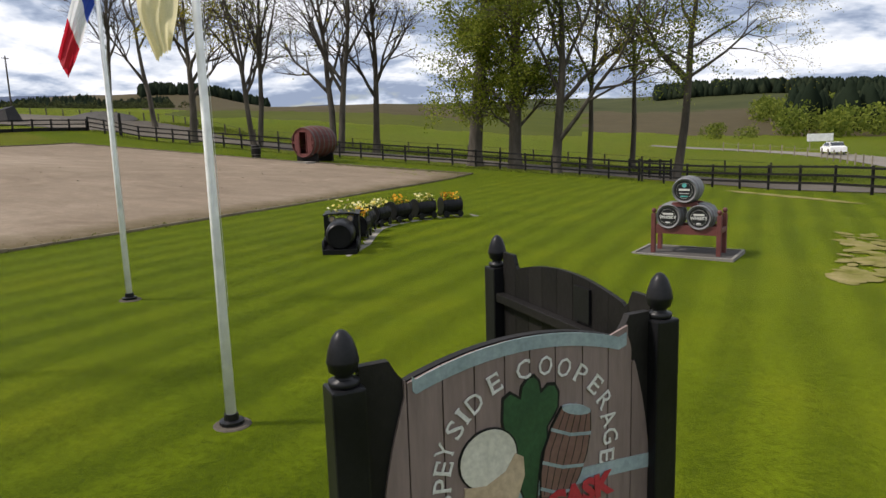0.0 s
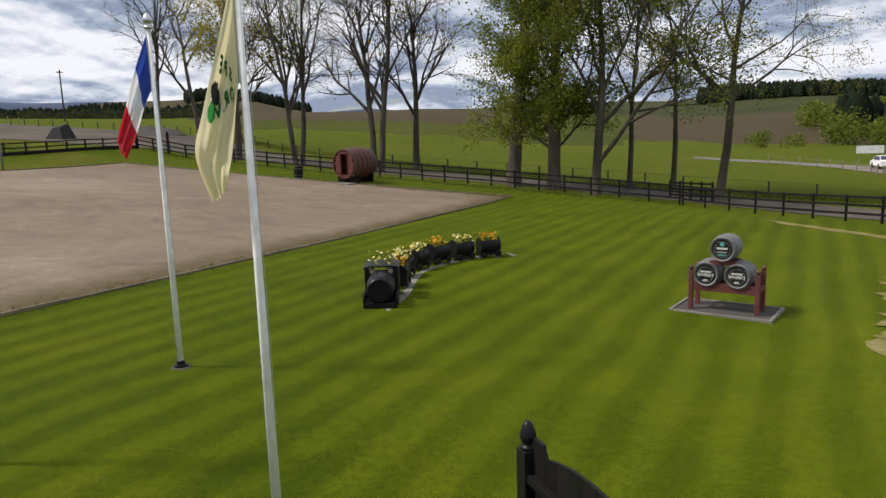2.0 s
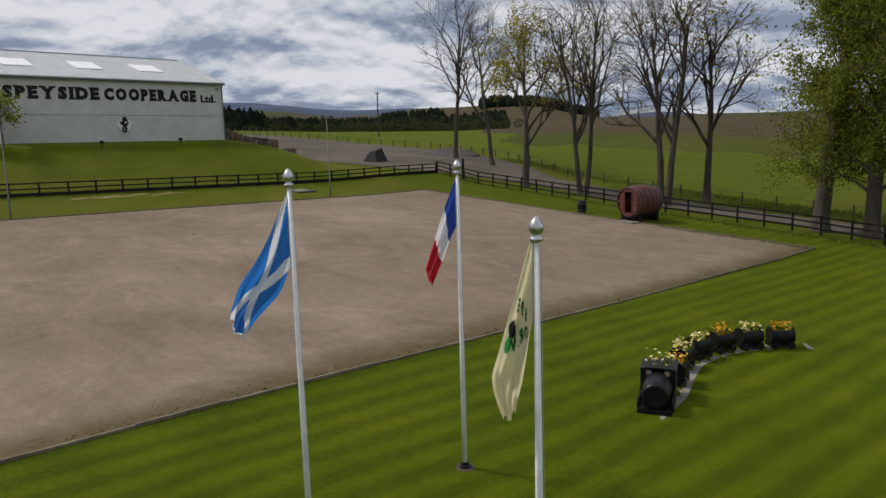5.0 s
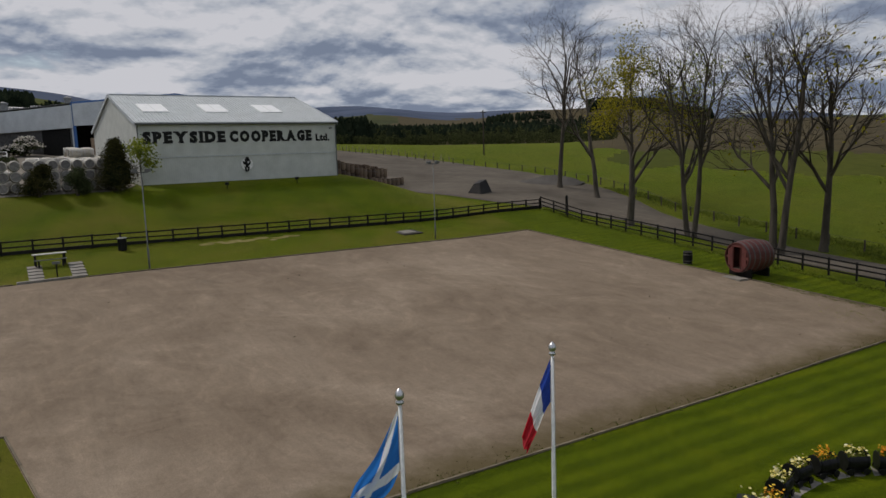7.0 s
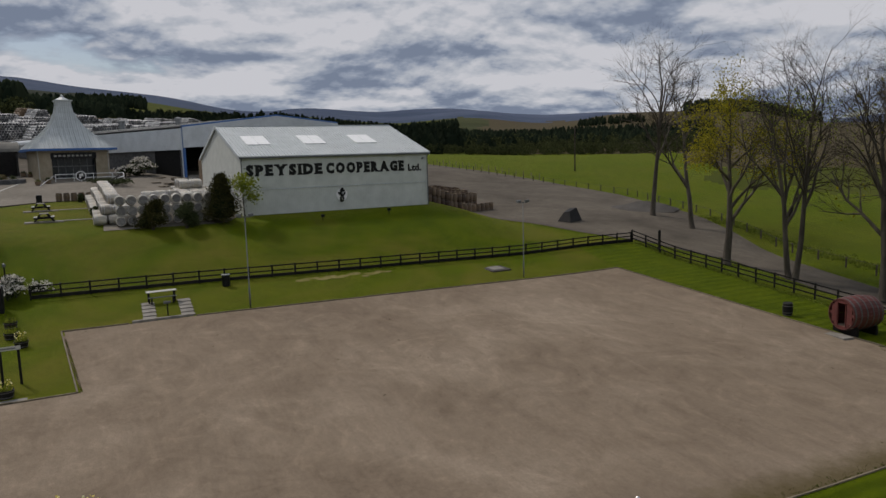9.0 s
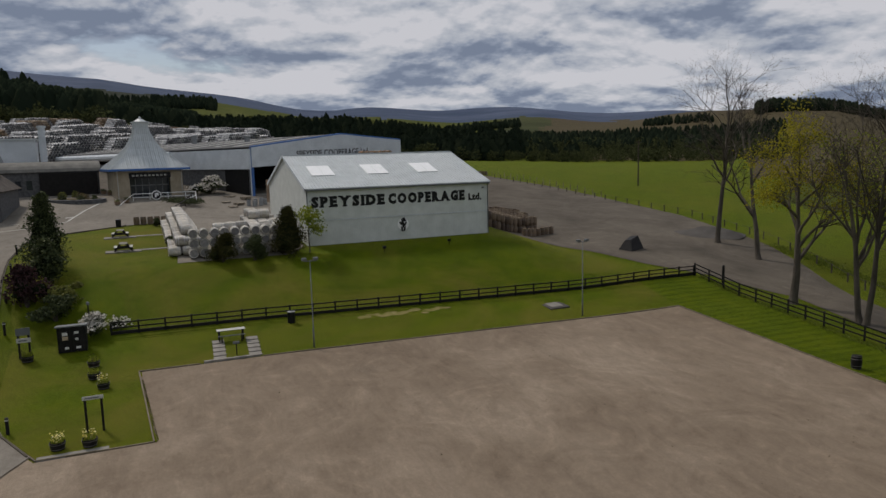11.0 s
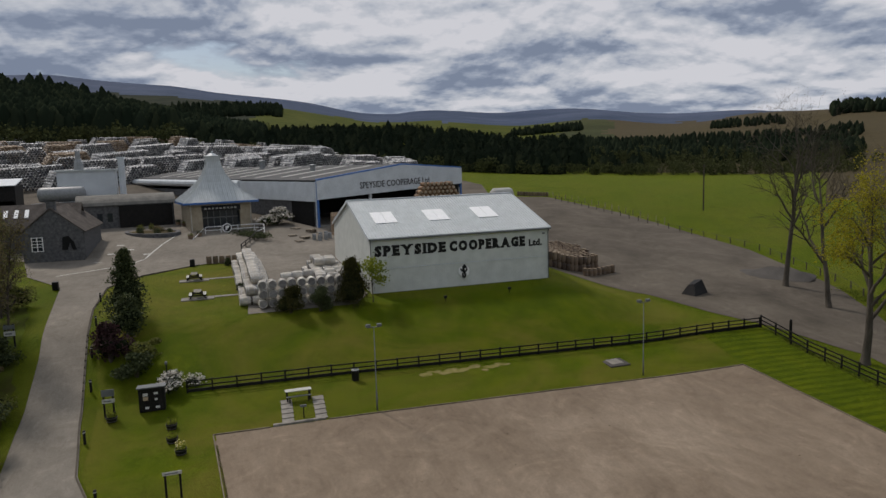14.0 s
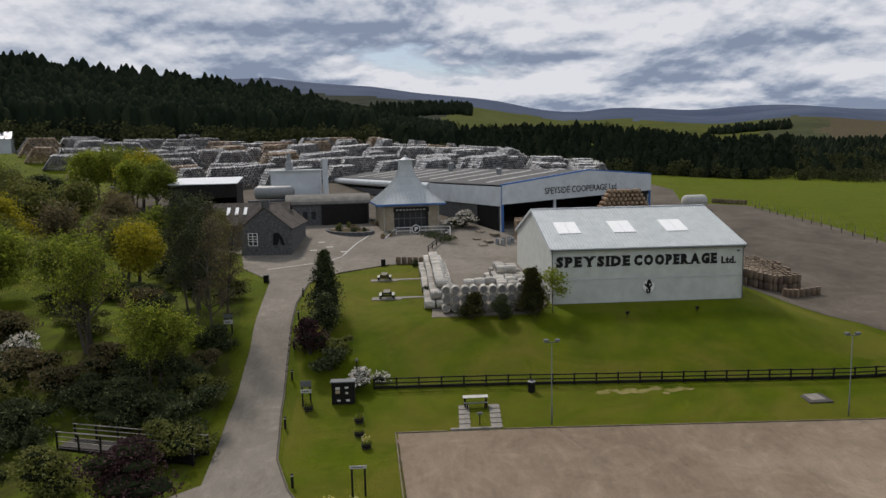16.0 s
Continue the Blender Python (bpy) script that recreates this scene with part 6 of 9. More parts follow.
        s.lathe([(0.31, -0.39), (0.31, -0.36)], 20, pose(0, 0, 0.42, -90, 0, 0))
        s.lathe([(0.31, 0.36), (0.31, 0.39)], 20, pose(0, 0, 0.42, -90, 0, 0))
        part("cask_body", s, MAT["black"], w)
        s = Shape()
        s.box((-0.2, -0.35, 0.5), (0.2, 0.35, 0.56))
        part("soil", s, MAT["plough"], w)
        for v in (-0.30, 0.0, 0.30):
            s = Shape()
            r = 0.318 if v else 0.345
            pts = [((r + d) * math.cos(a), v + b, 0.42 + (r + d) * math.sin(a)) for b in (-0.025, 0.025) for d in (0.012,) for a in (math.radians(140 + 260 * j / n) for j in range(n + 1))]
            s.add(pts, [(j, j + 1, n + 2 + j, n + 1 + j) for j in range(n)])
            part("hoop", s, MAT["black"], w)
        for u in (-0.3, 0.3):
            for v in (-0.28, 0.28):
                s = Shape()
                s.lathe([(0.11, -0.025), (0.12, -0.015), (0.12, 0.015), (0.11, 0.025)], 14, pose(u, v, 0.12, 0, 90, 0))
                part("wheel", s, MAT["black"], w)
        s = Shape()
        s.box((-0.25, -0.38, 0.08), (0.25, 0.38, 0.16))
        part("chassis", s, MAT["black"], w)
        flower_clump(w, rng, (-0.24, -0.34, 0.56), (0.24, 0.34, 0.6), tints[k], 110, 46, 0.30)


build_train()


def build_vat():
    """A walk-in cask lying on its side, with a doorway in its head."""
    x, y = -26.5, 44.7
    z = height(x, y) + 0.03
    ob = thing("walk_in_vat", "huge red-brown cask on its side with a dark doorway", "vat", pose(x, y, z, 0, 0, -11))
    n, R = 30, 1.1
    # axis along local y; the head looks along -y
    zc = 0.28 + R

    def rad(t):
        return R * (0.93 + 0.07 * (1 - (2 * t - 1) ** 2) * 1.6)

    ts = [0, 0.15, 0.35, 0.5, 0.65, 0.85, 1.0]
    for j in range(n):
        a0, a1 = 2 * math.pi * (j + 0.03) / n, 2 * math.pi * (j + 0.97) / n
        s = Shape()
        pts = [((rad(t) - d) * math.cos(a), -1.25 + 2.5 * t, zc + (rad(t) - d) * math.sin(a)) for t in ts for d in (0, 0.05) for a in (a0, a1)]
        f = []
        for k in range(len(ts) - 1):
            b = 4 * k
            f += [(b, b + 1, b + 5, b + 4), (b + 2, b + 6, b + 7, b + 3), (b, b + 4, b + 6, b + 2), (b + 1, b + 3, b + 7, b + 5)]
        f += [(0, 2, 3, 1), (24, 25, 27, 26)]
        s.add(pts, f)
        part("stave", s, MAT["red"], ob)
    for t in (0.06, 0.22, 0.4, 0.6, 0.78, 0.94):
        s = Shape()
        r0, r1 = rad(t - 0.02) + 0.004, rad(t + 0.02) + 0.004
        s.lathe([(r0, 2.5 * (t - 0.02)), (r0 + 0.01, 2.5 * (t - 0.02)), (r1 + 0.01, 2.5 * (t + 0.02)), (r1, 2.5 * (t + 0.02))], 36, pose(0, -1.25, zc, -90, 0, 0), caps=False)
        part("hoop", s, MAT["hoop"], ob)
    rim = R * 0.9
    for k in range(10):
        lo, hi = -rim + k * 2 * rim / 10 + 0.004, -rim + (k + 1) * 2 * rim / 10 - 0.004
        m = (lo + hi) / 2
        hgt = lambda u: math.sqrt(max(0.0, rim * rim - u * u))
        door = -0.30 < m < 0.30
        spans = [(zc - min(hgt(lo), hgt(hi)), zc - 0.78), (zc + 0.72, zc + min(hgt(lo), hgt(hi)))] if door else [(zc - min(hgt(lo), hgt(hi)), zc + min(hgt(lo), hgt(hi)))]
        for b, t in spans:
            if t > b + 0.02:
                s = Shape()
                s.box((lo, -1.2, b), (hi, -1.16, t))
                part("head_board", s, MAT["red"], ob)
    s = Shape()
    s.lathe([(rim, 1.16), (rim, 1.2)], 30, pose(0, 0, zc, -90, 0, 0))
    part("back_head", s, MAT["red"], ob)
    s = Shape()
    for u in (-0.34, 0.30):
        s.box((u, -1.23, zc - 0.8), (u + 0.04, -1.15, zc + 0.74))
    s.box((-0.34, -1.23, zc + 0.72), (0.34, -1.15, zc + 0.77))
    part("door_frame", s, MAT["red"], ob)
    s = Shape()
    s.box((-0.7, -1.1, zc - 0.85), (0.7, 1.1, zc - 0.8))
    part("inner_floor", s, MAT["timber"], ob)
    for v in (-0.8, 0.8):
        s = Shape()
        s.prism([(-0.95, 0), (0.95, 0), (0.95, 0.55), (0.75, 0.62), (0.45, 0.4), (0, 0.3), (-0.45, 0.4), (-0.75, 0.62), (-0.95, 0.55)], v - 0.08, v + 0.08)
        part("cradle", s, MAT["blackwood"], ob)
    s = Shape()
    s.box((-1.1, -2.0, -0.1), (1.0, -1.15, 0.06))
    part("threshold_slab", s, MAT["concrete"], ob, "pale concrete threshold slab")


build_vat()


def build_litter_cask(x, y):
    build_cask(DARK_CASK, "dark upright cask used as a litter bin", pose(x, y, height(x, y) + 0.5, 0, 90, 0), "", name="litter_cask")


build_litter_cask(-31.2, 44.3)
for x, y in ((-54.0, 9.8),):
    ob = thing("litter_bin", "black round litter bin beside the fence", "litter bin", pose(x, y, height(x, y)))
    s = Shape()
    s.lathe([(0.27, 0), (0.3, 0.05), (0.31, 0.85), (0.28, 0.92)], 16)
    part("drum", s, MAT["black"], ob)
    s = Shape()
    s.lathe([(0.33, 0.88), (0.33, 0.93), (0.2, 0.97), (0.2, 0.9)], 16)
    part("rim", s, MAT["galv"], ob)


# ---- flags ----
def sweep(points, t):
    """A smooth curve through points at even steps of t."""
    n = len(points) - 1
    k = min(n - 1, int(t * n))
    u = t * n - k
    a, b, c, d = (Vector(points[max(0, min(n, k + i))]) for i in (-1, 0, 1, 2))
    return 0.5 * (2 * b + (c - a) * u + (2 * a - 5 * b + 4 * c - d) * u * u + (3 * b - a - 3 * c + d) * u ** 3)


def build_flag(x, y, kind, upper, lower, top, label):
    """A cloth hanging from its hoist in folds; upper and lower edge as (drop, reach) from hoist to fly."""
    ob = thing("flag", label, "flag", pose(x, y, height(x, y) + 0.03))
    o = Vector((-0.73, -0.68, 0)).normalized()
    side = Vector((-o.y, o.x, 0))

    def cloth(a, b, proud=0.0):
        d = sweep(upper, a).lerp(sweep(lower, a), b)
        fold = 0.10 * a ** 0.6 * math.sin(8.5 * b + 3.0 * a + 0.7) + 0.035 * a ** 0.5 * math.sin(19 * b - 4 * a) + 0.02 * math.sin(23 * a + 5 * b) * a
        return o * (0.045 + d[1] + 0.02 * math.sin(14 * b + 6 * a) * a * (1 - a)) + side * (fold + proud) + Vector((0, 0, top - d[0] + 0.012 * math.sin(31 * b) * max(0, a - 0.9) * 10))

    NU, NV = 110, 70
    s = Shape()
    s.v = [tuple(cloth(i / NU, j / NV)) for i in range(NU + 1) for j in range(NV + 1)]
    for i in range(NU):
        for j in range(NV):
            a, b = (i + 0.5) / NU, (j + 0.5) / NV
            if kind == "saltire":
                slot = 1 if min(abs(b - a), abs(b - (1 - a))) < 0.1 or a > 0.975 else 0
            elif kind == "bands":
                slot = 0 if a < 0.345 else 1 if a < 0.665 else 2
            else:
                nut = ((a - 0.42) / 0.035) ** 2 + ((b - 0.26) / 0.17) ** 2 < 1
                leaf = ((a - 0.49) / 0.045) ** 2 + ((b - 0.25) / 0.13) ** 2 < 1
                slot = 2 if nut else 1 if leaf else 0
            s.f.append((i * (NV + 1) + j, (i + 1) * (NV + 1) + j, (i + 1) * (NV + 1) + j + 1, i * (NV + 1) + j + 1))
            s.m.append(slot)
    cols = {"saltire": ((0.025, 0.19, 0.60), (0.80, 0.82, 0.84)), "bands": ((0.03, 0.075, 0.40), (0.80, 0.81, 0.82), (0.52, 0.022, 0.04)), "cream": ((0.78, 0.72, 0.46), (0.03, 0.28, 0.06), (0.02, 0.02, 0.02))}[kind]
    mats = []
    for c in cols:
        m, n, l, bs = shader("flag_cloth", 0.8)
        at = n.new("ShaderNodeTexCoord").outputs["Object"]
        col = mix(n, l, 1.0, c, ramp(n, l, tex_noise(n, l, at, 90, 2), [(0.3, (0.9,) * 3), (0.7, (1.06,) * 3)]), "MULTIPLY")
        l.new(col, bs.inputs["Base Color"])
        tr = n.new("ShaderNodeBsdfTranslucent")
        l.new(col, tr.inputs[0])
        mx = n.new("ShaderNodeMixShader")
        mx.inputs[0].default_value = 0.5
        l.new(bs.outputs[0], mx.inputs[1])
        l.new(tr.outputs[0], mx.inputs[2])
        l.new(mx.outputs[0], n["Material Output"].inputs[0])
        mats.append(m)
    whole = part("cloth", s, mats, ob, smooth=True)
    if kind == "cream":
        # a ring of green letters round the emblem, seen from the back of the cloth
        for ch, a, b, da, db, ua, ub in (("S", 0.262, 0.60, 0.030, -0.18, -0.055, -0.09), ("P", 0.292, 0.42, 0.030, -0.18, -0.055, -0.09), ("E", 0.322, 0.24, 0.030, -0.18, -0.055, -0.09), ("O", 0.312, 0.77, 0.068, -0.16, -0.030, -0.20), ("R", 0.380, 0.61, 0.068, -0.16, -0.030, -0.20), ("N", 0.448, 0.45, 0.068, -0.16, -0.030, -0.20)):
            t = letters(ch, 1.0, 0.01, 0.05)
            for proud in (0.006, -0.006):
                q = Shape()
                q.f, q.m = t.f, t.m
                q.v = [tuple(cloth(a + p[0] * da * 1.15 + (p[2] - 0.35) * ua * 1.1, min(1.0, max(0.0, b + p[0] * db * 1.15 + (p[2] - 0.35) * ub * 1.1)), proud)) for p in t.v]
                part("letter", q, mats[1], whole, "green letter")
    h = Shape()
    h.tube([(0.03 * o.x, 0.03 * o.y, top + 0.02), (0.04 * o.x, 0.04 * o.y, top - lower[0][0] - 0.02)], [0.012, 0.012], 6)
    part("hoist_rope", h, MAT["pale"], ob)


build_flag(*POLES[0], "saltire", ((0, 0.0), (0.81, 0.40), (1.40, 0.82), (1.89, 1.00)), ((1.04, 0.0), (1.46, 0.20), (1.86, 0.58), (2.18, 0.82)), 5.72, "blue flag with a white diagonal cross, hanging in folds")
build_flag(*POLES[1], "bands", ((0, 0.0), (0.52, 0.20), (1.14, 0.42), (1.74, 0.62)), ((0.90, 0.0), (1.18, 0.14), (1.60, 0.30), (2.05, 0.50)), 5.74, "blue, white and red flag hanging from its pole")
build_flag(*POLES[2], "cream", ((0, 0.0), (0.43, 0.12), (1.17, 0.34), (1.59, 0.45), (2.05, 0.33)), ((0.92, 0.0), (1.2, 0.05), (1.63, 0.12), (1.95, 0.20)), 5.54, "cream flag with green lettering, hanging limp")


# ---- floodlight columns ----
for x, y in ((-48.5, 10.3), (-48.5, 33.5)):
    ob = thing("lamp_column", "tall grey steel lamp column with twin floodlights", "lamp post", pose(x, y, height(x, y)), "lamp columns by the car park")
    s = Shape()
    s.tube([(0, 0, -0.2), (0, 0, 1.4), (0, 0, 1.42), (0, 0, 6.4)], [0.06, 0.06, 0.038, 0.028], 10)
    part("column", s, MAT["trim"], ob, smooth=True)
    s = Shape()
    s.box((-0.03, -0.45, 6.36), (0.03, 0.45, 6.42))
    part("cross_arm", s, MAT["trim"], ob)
    for u in (-0.42, 0.42):
        s = Shape()
        s.chamfer((-0.16, u - 0.17, 6.42), (0.12, u + 0.17, 6.62), 0.03, None)
        part("lamp_head", s, MAT["trim"], ob)


# ---- verge, bank and yard ----
STRAW = surface("dry_straw_grass", (0.14, 0.14, 0.025), (0.27, 0.225, 0.10), 1.6, 22, 0.95, 0, 0.4, 0.02)


def blot(cx, cy, rx, ry, turn, seed):
    """An uneven rounded outline."""
    c, sn = math.cos(radians(turn)), math.sin(radians(turn))
    out = []
    for k in range(44):
        a = 2 * math.pi * k / 44
        r = 1 + 0.28 * noise.noise(Vector((math.cos(a) * 1.3, math.sin(a) * 1.3, seed))) + 0.14 * noise.noise(Vector((math.cos(a) * 4, math.sin(a) * 4, seed)))
        out.append((cx + r * (rx * math.cos(a) * c - ry * math.sin(a) * sn), cy + r * (rx * math.cos(a) * sn + ry * math.sin(a) * c)))
    return out



DRY = random.Random(31)
for k in range(46):
    t, u = DRY.random(), DRY.random()
    r = DRY.uniform(0.12, 0.34)
    drape("dry_patch", blot(2.3 + 1.0 * u + 1.0 * t, 14.6 + 7.2 * t, r * 0.8, r * 1.5, DRY.uniform(-60, 60), 2.0 + k), STRAW, 0.045 + 0.0004 * k, "scorched pale patch in the lawn", "grass patch", 0.25, 0.2)
drape("dry_strip", [(0.6, 36.6), (1.2, 36.0), (5.0, 31.9), (5.6, 30.6), (5.0, 31.0), (1.2, 35.0)], STRAW, 0.05, "pale worn strip in the lawn", "grass patch", 0.5, 0.2)
for k in range(14):
    r = DRY.uniform(0.18, 0.42)
    drape("worn_patch", blot(-53.6 + DRY.gauss(0, 0.22), 15.6 + 0.58 * k, r, r * 1.7, DRY.uniform(-20, 20), 5.0 + k), STRAW, 0.045 + 0.0006 * k, "worn yellow patch beside the fence", "grass patch", 0.3, 0.1)


EDGE_WOOD = surface("stained_edging_timber", (0.11, 0.088, 0.055), (0.21, 0.172, 0.115), 2, 30, 0.9, 0, 0.3, 0.01, 0.2)


def build_edging(route, label):
    ob = thing("timber_edging", label, "edging")
    for (ax, ay), (bx, by) in zip(route, route[1:]):
        d = math.hypot(bx - ax, by - ay)
        n = max(1, round(d / 2.4))
        for k in range(n):
            p = [ax + (bx - ax) * k / n, ay + (by - ay) * k / n]
            q = [ax + (bx - ax) * (k + 1) / n, ay + (by - ay) * (k + 1) / n]
            za, zb = height(*p), height(*q)
            v = Vector((q[0] - p[0], q[1] - p[1], zb - za))
            turn = Matrix.Translation((*p, za)) @ Matrix.Rotation(math.atan2(v.y, v.x), 4, "Z") @ Matrix.Rotation(-math.atan2(v.z, math.hypot(v.x, v.y)), 4, "Y")
            s = Shape()
            s.box((0.006, -0.038, -0.1), (v.length - 0.006, 0.038, 0.10 + random.uniform(-0.015, 0.015)))
            part("edging_board", s, EDGE_WOOD, ob, at=turn)


build_edging([(-16.0, 1.3), (-15.95, 3), (-15.62, 9.5), (-15.3, 16.5), (-14.95, 25), (-14.75, 33), (-14.4, 43.75)], "weathered timber edging between lawn and gravel")
build_edging([(-14.4, 43.75), (-47.75, 43.25)], "weathered timber edging along the gravel's far side")
build_edging([(-47.75, 43.25), (-48.1, 6.6)], "weathered timber edging below the verge")
build_edging([(-48.13, 2.4), (-48.2, -1.45), (-37.35, -0.85), (-37.4, -6.3), (-40.4, -8.0)], "weathered timber edging round the grass corner")


build_edging([(-26.3, -7), (-25.95, 0.3), (-16.0, 1.25)], "weathered timber edging round the corner bed")
drape("corner_lawn", [(-25.85, 0.25), (-16.05, 1.15), (-16.05, -8), (-26.2, -7)], MAT["bank"], 0.06, "grass corner beside the car park entrance", "lawn", 1.5)


def tufts(name, lo, hi, count, leaf, size, label, seed, category="weeds"):
    """Loose weeds and litter scattered along a strip of ground."""
    rng, s = random.Random(seed), Shape()
    for _ in range(count):
        t = rng.random()
        x = lo[0] + (hi[0] - lo[0]) * t + rng.gauss(0, lo[2])
        y = lo[1] + (hi[1] - lo[1]) * t + rng.gauss(0, lo[2])
        z = height(x, y) + 0.03
        for _ in range(rng.randint(3, 8)):
            a, w = rng.uniform(0, 6.28), size * rng.uniform(0.5, 1.4)
            p = Vector((x + rng.gauss(0, size), y + rng.gauss(0, size), z))
            d = Vector((math.cos(a), math.sin(a), 0)) * w * 0.4
            s.add([p - d, p + d, p + Vector((rng.gauss(0, w * 0.4), rng.gauss(0, w * 0.4), w))], [(0, 1, 2)])
    ob = new(name, s.mesh(name, LEAF[leaf]))
    tagged(ob, label, category, "", "stuff")


for a, b in (((-16.0, 3), (-15.67, 9.5)), ((-15.67, 9.5), (-15.35, 16.5)), ((-15.35, 16.5), (-14.8, 33)), ((-14.8, 33), (-14.5, 43.4))):
    count = int(10 * (b[1] - a[1]))
    tufts("weeds", (*a, 0.12), b, count, "olive", 0.05, "straggling weeds along the timber edging", 3 + count)
    tufts("weeds", (a[0] - 0.3, a[1], 0.3), (b[0] - 0.3, b[1]), 2 * count, "russet", 0.022, "dry weeds and litter along the gravel's edge", 4 + count)
tufts("weeds", (-18.5, 41.0, 1.1), (-15.6, 42.4), 520, "green", 0.02, "thin weeds in the gravel's corner", 15)
tufts("weeds", (-24, 43.4, 0.25), (-14.6, 43.4), 300, "olive", 0.05, "weeds along the far edging", 5)
tufts("litter", (-44, 4, 6.0), (-20, 38), 60, "cone", 0.035, "scattered dead leaves on the gravel", 16, "dead leaves")


def grass_fringe():
    """Rough long grass at the foot of fence posts and along the lane."""
    tufts("long_grass", (-4.2, 46.5, 0.25), (-54, 51.6), 900, "mid", 0.10, "rough grass under the fence", 6, "grass")
    tufts("long_grass", (-8, 58.3, 0.7), (-62, 71.0), 1700, "mid", 0.17, "rough grass along the field fence", 7, "grass")
    tufts("long_grass", (8, 54.0, 0.8), (-26, 60.0), 1700, "mid", 0.17, "rough grass beyond the lane", 8, "grass")


grass_fringe()


def build_picnic_table(x, y, turn, label, slab=True):
    z = height(x, y) + 0.05
    if slab:
        pad = thing("picnic_slab", "pale paving slabs under a picnic table", "paving", pose(x, y, z, 0, 0, turn))
        for k in range(3):
            for j in range(2):
                s = Shape()
                s.box((-1.05 + j * 1.06, -1.6 + k * 1.07, -0.25), (-0.0 + j * 1.06, -0.55 + k * 1.07, 0.01))
                part("slab", s, MAT["concrete"], pad)
        for k in range(4):
            s = Shape()
            s.box((-0.4, 1.62 + k * 0.72, -0.25), (0.4, 2.32 + k * 0.72, 0.01))
            part("slab", s, MAT["concrete"], pad)
    ob = thing("picnic_table", label, "picnic table", pose(x, y, z, 0, 0, turn + 90), "picnic tables")
    for k in range(5):
        s = Shape()
        s.chamfer((-0.36 + k * 0.146, -0.9, 0.72), (-0.225 + k * 0.146, 0.9, 0.76), 0.006)
        part("top_board", s, MAT["concrete"], ob)
    for sx in (-1, 1):
        for k in range(2):
            s = Shape()
            a = sx * (0.62 + k * 0.15)
            s.chamfer((a - 0.065, -0.9, 0.41), (a + 0.065, 0.9, 0.45), 0.006)
            part("seat_board", s, MAT["pale"], ob)
    for v in (-0.6, 0.6):
        for sx in (-1, 1):
            s = Shape()
            s.tube([(sx * 0.8, v, 0.0), (sx * 0.25, v, 0.72)], [0.085, 0.085], 4)
            part("leg", s, MAT["blackwood"], ob)
        s = Shape()
        s.box((-0.85, v - 0.05, 0.27), (0.85, v + 0.05, 0.41))
        part("bearer", s, MAT["blackwood"], ob)


build_picnic_table(-82.8, -2.7, 0, "dark-framed picnic table with pale boards on slabs")
build_picnic_table(-74.0, -2.3, 0, "dark-framed picnic table with pale boards on slabs")


def build_viewpoint_bench():
    x, y = -51.9, 4.9
    z = height(x, y) + 0.04
    ob = thing("bench_table", "weathered bench with a pale plank top by the fence", "bench", pose(x, y, z))
    for k in range(3):
        s = Shape()
        s.chamfer((-0.32 + k * 0.22, -1.0, 0.74), (-0.12 + k * 0.22, 1.0, 0.78), 0.006)
        part("top_board", s, MAT["pale"], ob)
    for v in (-0.85, 0.85):
        for u in (-0.25, 0.25):
            s = Shape()
            s.box((u - 0.05, v - 0.05, -0.1), (u + 0.05, v + 0.05, 0.74))
            part("leg", s, MAT["blackwood"], ob)
    for u in (0.5,):
        s = Shape()
        s.chamfer((u - 0.12, -0.95, 0.40), (u + 0.12, 0.95, 0.44), 0.006)
        part("seat", s, MAT["trim"], ob)
        for v in (-0.7, 0.7):
            s = Shape()
            s.box((u - 0.05, v - 0.05, -0.1), (u + 0.05, v + 0.05, 0.40))
            part("leg", s, MAT["blackwood"], ob)
    paths = thing("slab_path", "two short paths of worn concrete slabs", "paving")
    for c in (3.75, 6.15):
        for k in range(5):
            s = Shape()
            s.box((-0.372, -0.42, -0.2), (0.372, 0.42, 0.02))
            px, py = -48.7 - k * 0.75, c + 0.05 * k
            part("slab", s, MAT["concrete"], paths, at=pose(px, py, height(px, py) + 0.04, 0, 3.5, random.uniform(-1, 1)))
    for k in range(4):
        s = Shape()
        s.box((-0.12, -0.46, -0.1), (0.12, 0.46, 0.12))
        part("kerb", s, MAT["concrete"], paths, at=pose(-48.3, 3.1 + k * 0.95, height(-48.3, 5) + 0.02))
    p = thing("marker_post", "small black post with a plaque", "post", pose(-48.9, 4.9, height(-48.9, 4.9)))
    s = Shape()
    s.box((-0.04, -0.04, -0.1), (0.04, 0.04, 0.9))
    part("stake", s, MAT["blackwood"], p)
    s = Shape()
    s.box((-0.03, -0.22, 0.85), (0.08, 0.22, 1.0))
    part("plaque", s, MAT["trim"], p)
    m = thing("manhole_cover", "square grey manhole slab in the verge", "manhole cover", pose(-51.6, 32.6, height(-51.6, 32.6), 0, 4, 2))
    s = Shape()
    s.box((-1.0, -1.0, -0.1), (1.0, 1.0, 0.07))
    part("surround", s, MAT["chip"], m)
    s = Shape()
    s.box((-0.6, -0.6, 0.07), (0.6, 0.6, 0.10))
    part("cover", s, MAT["concrete"], m)


build_viewpoint_bench()


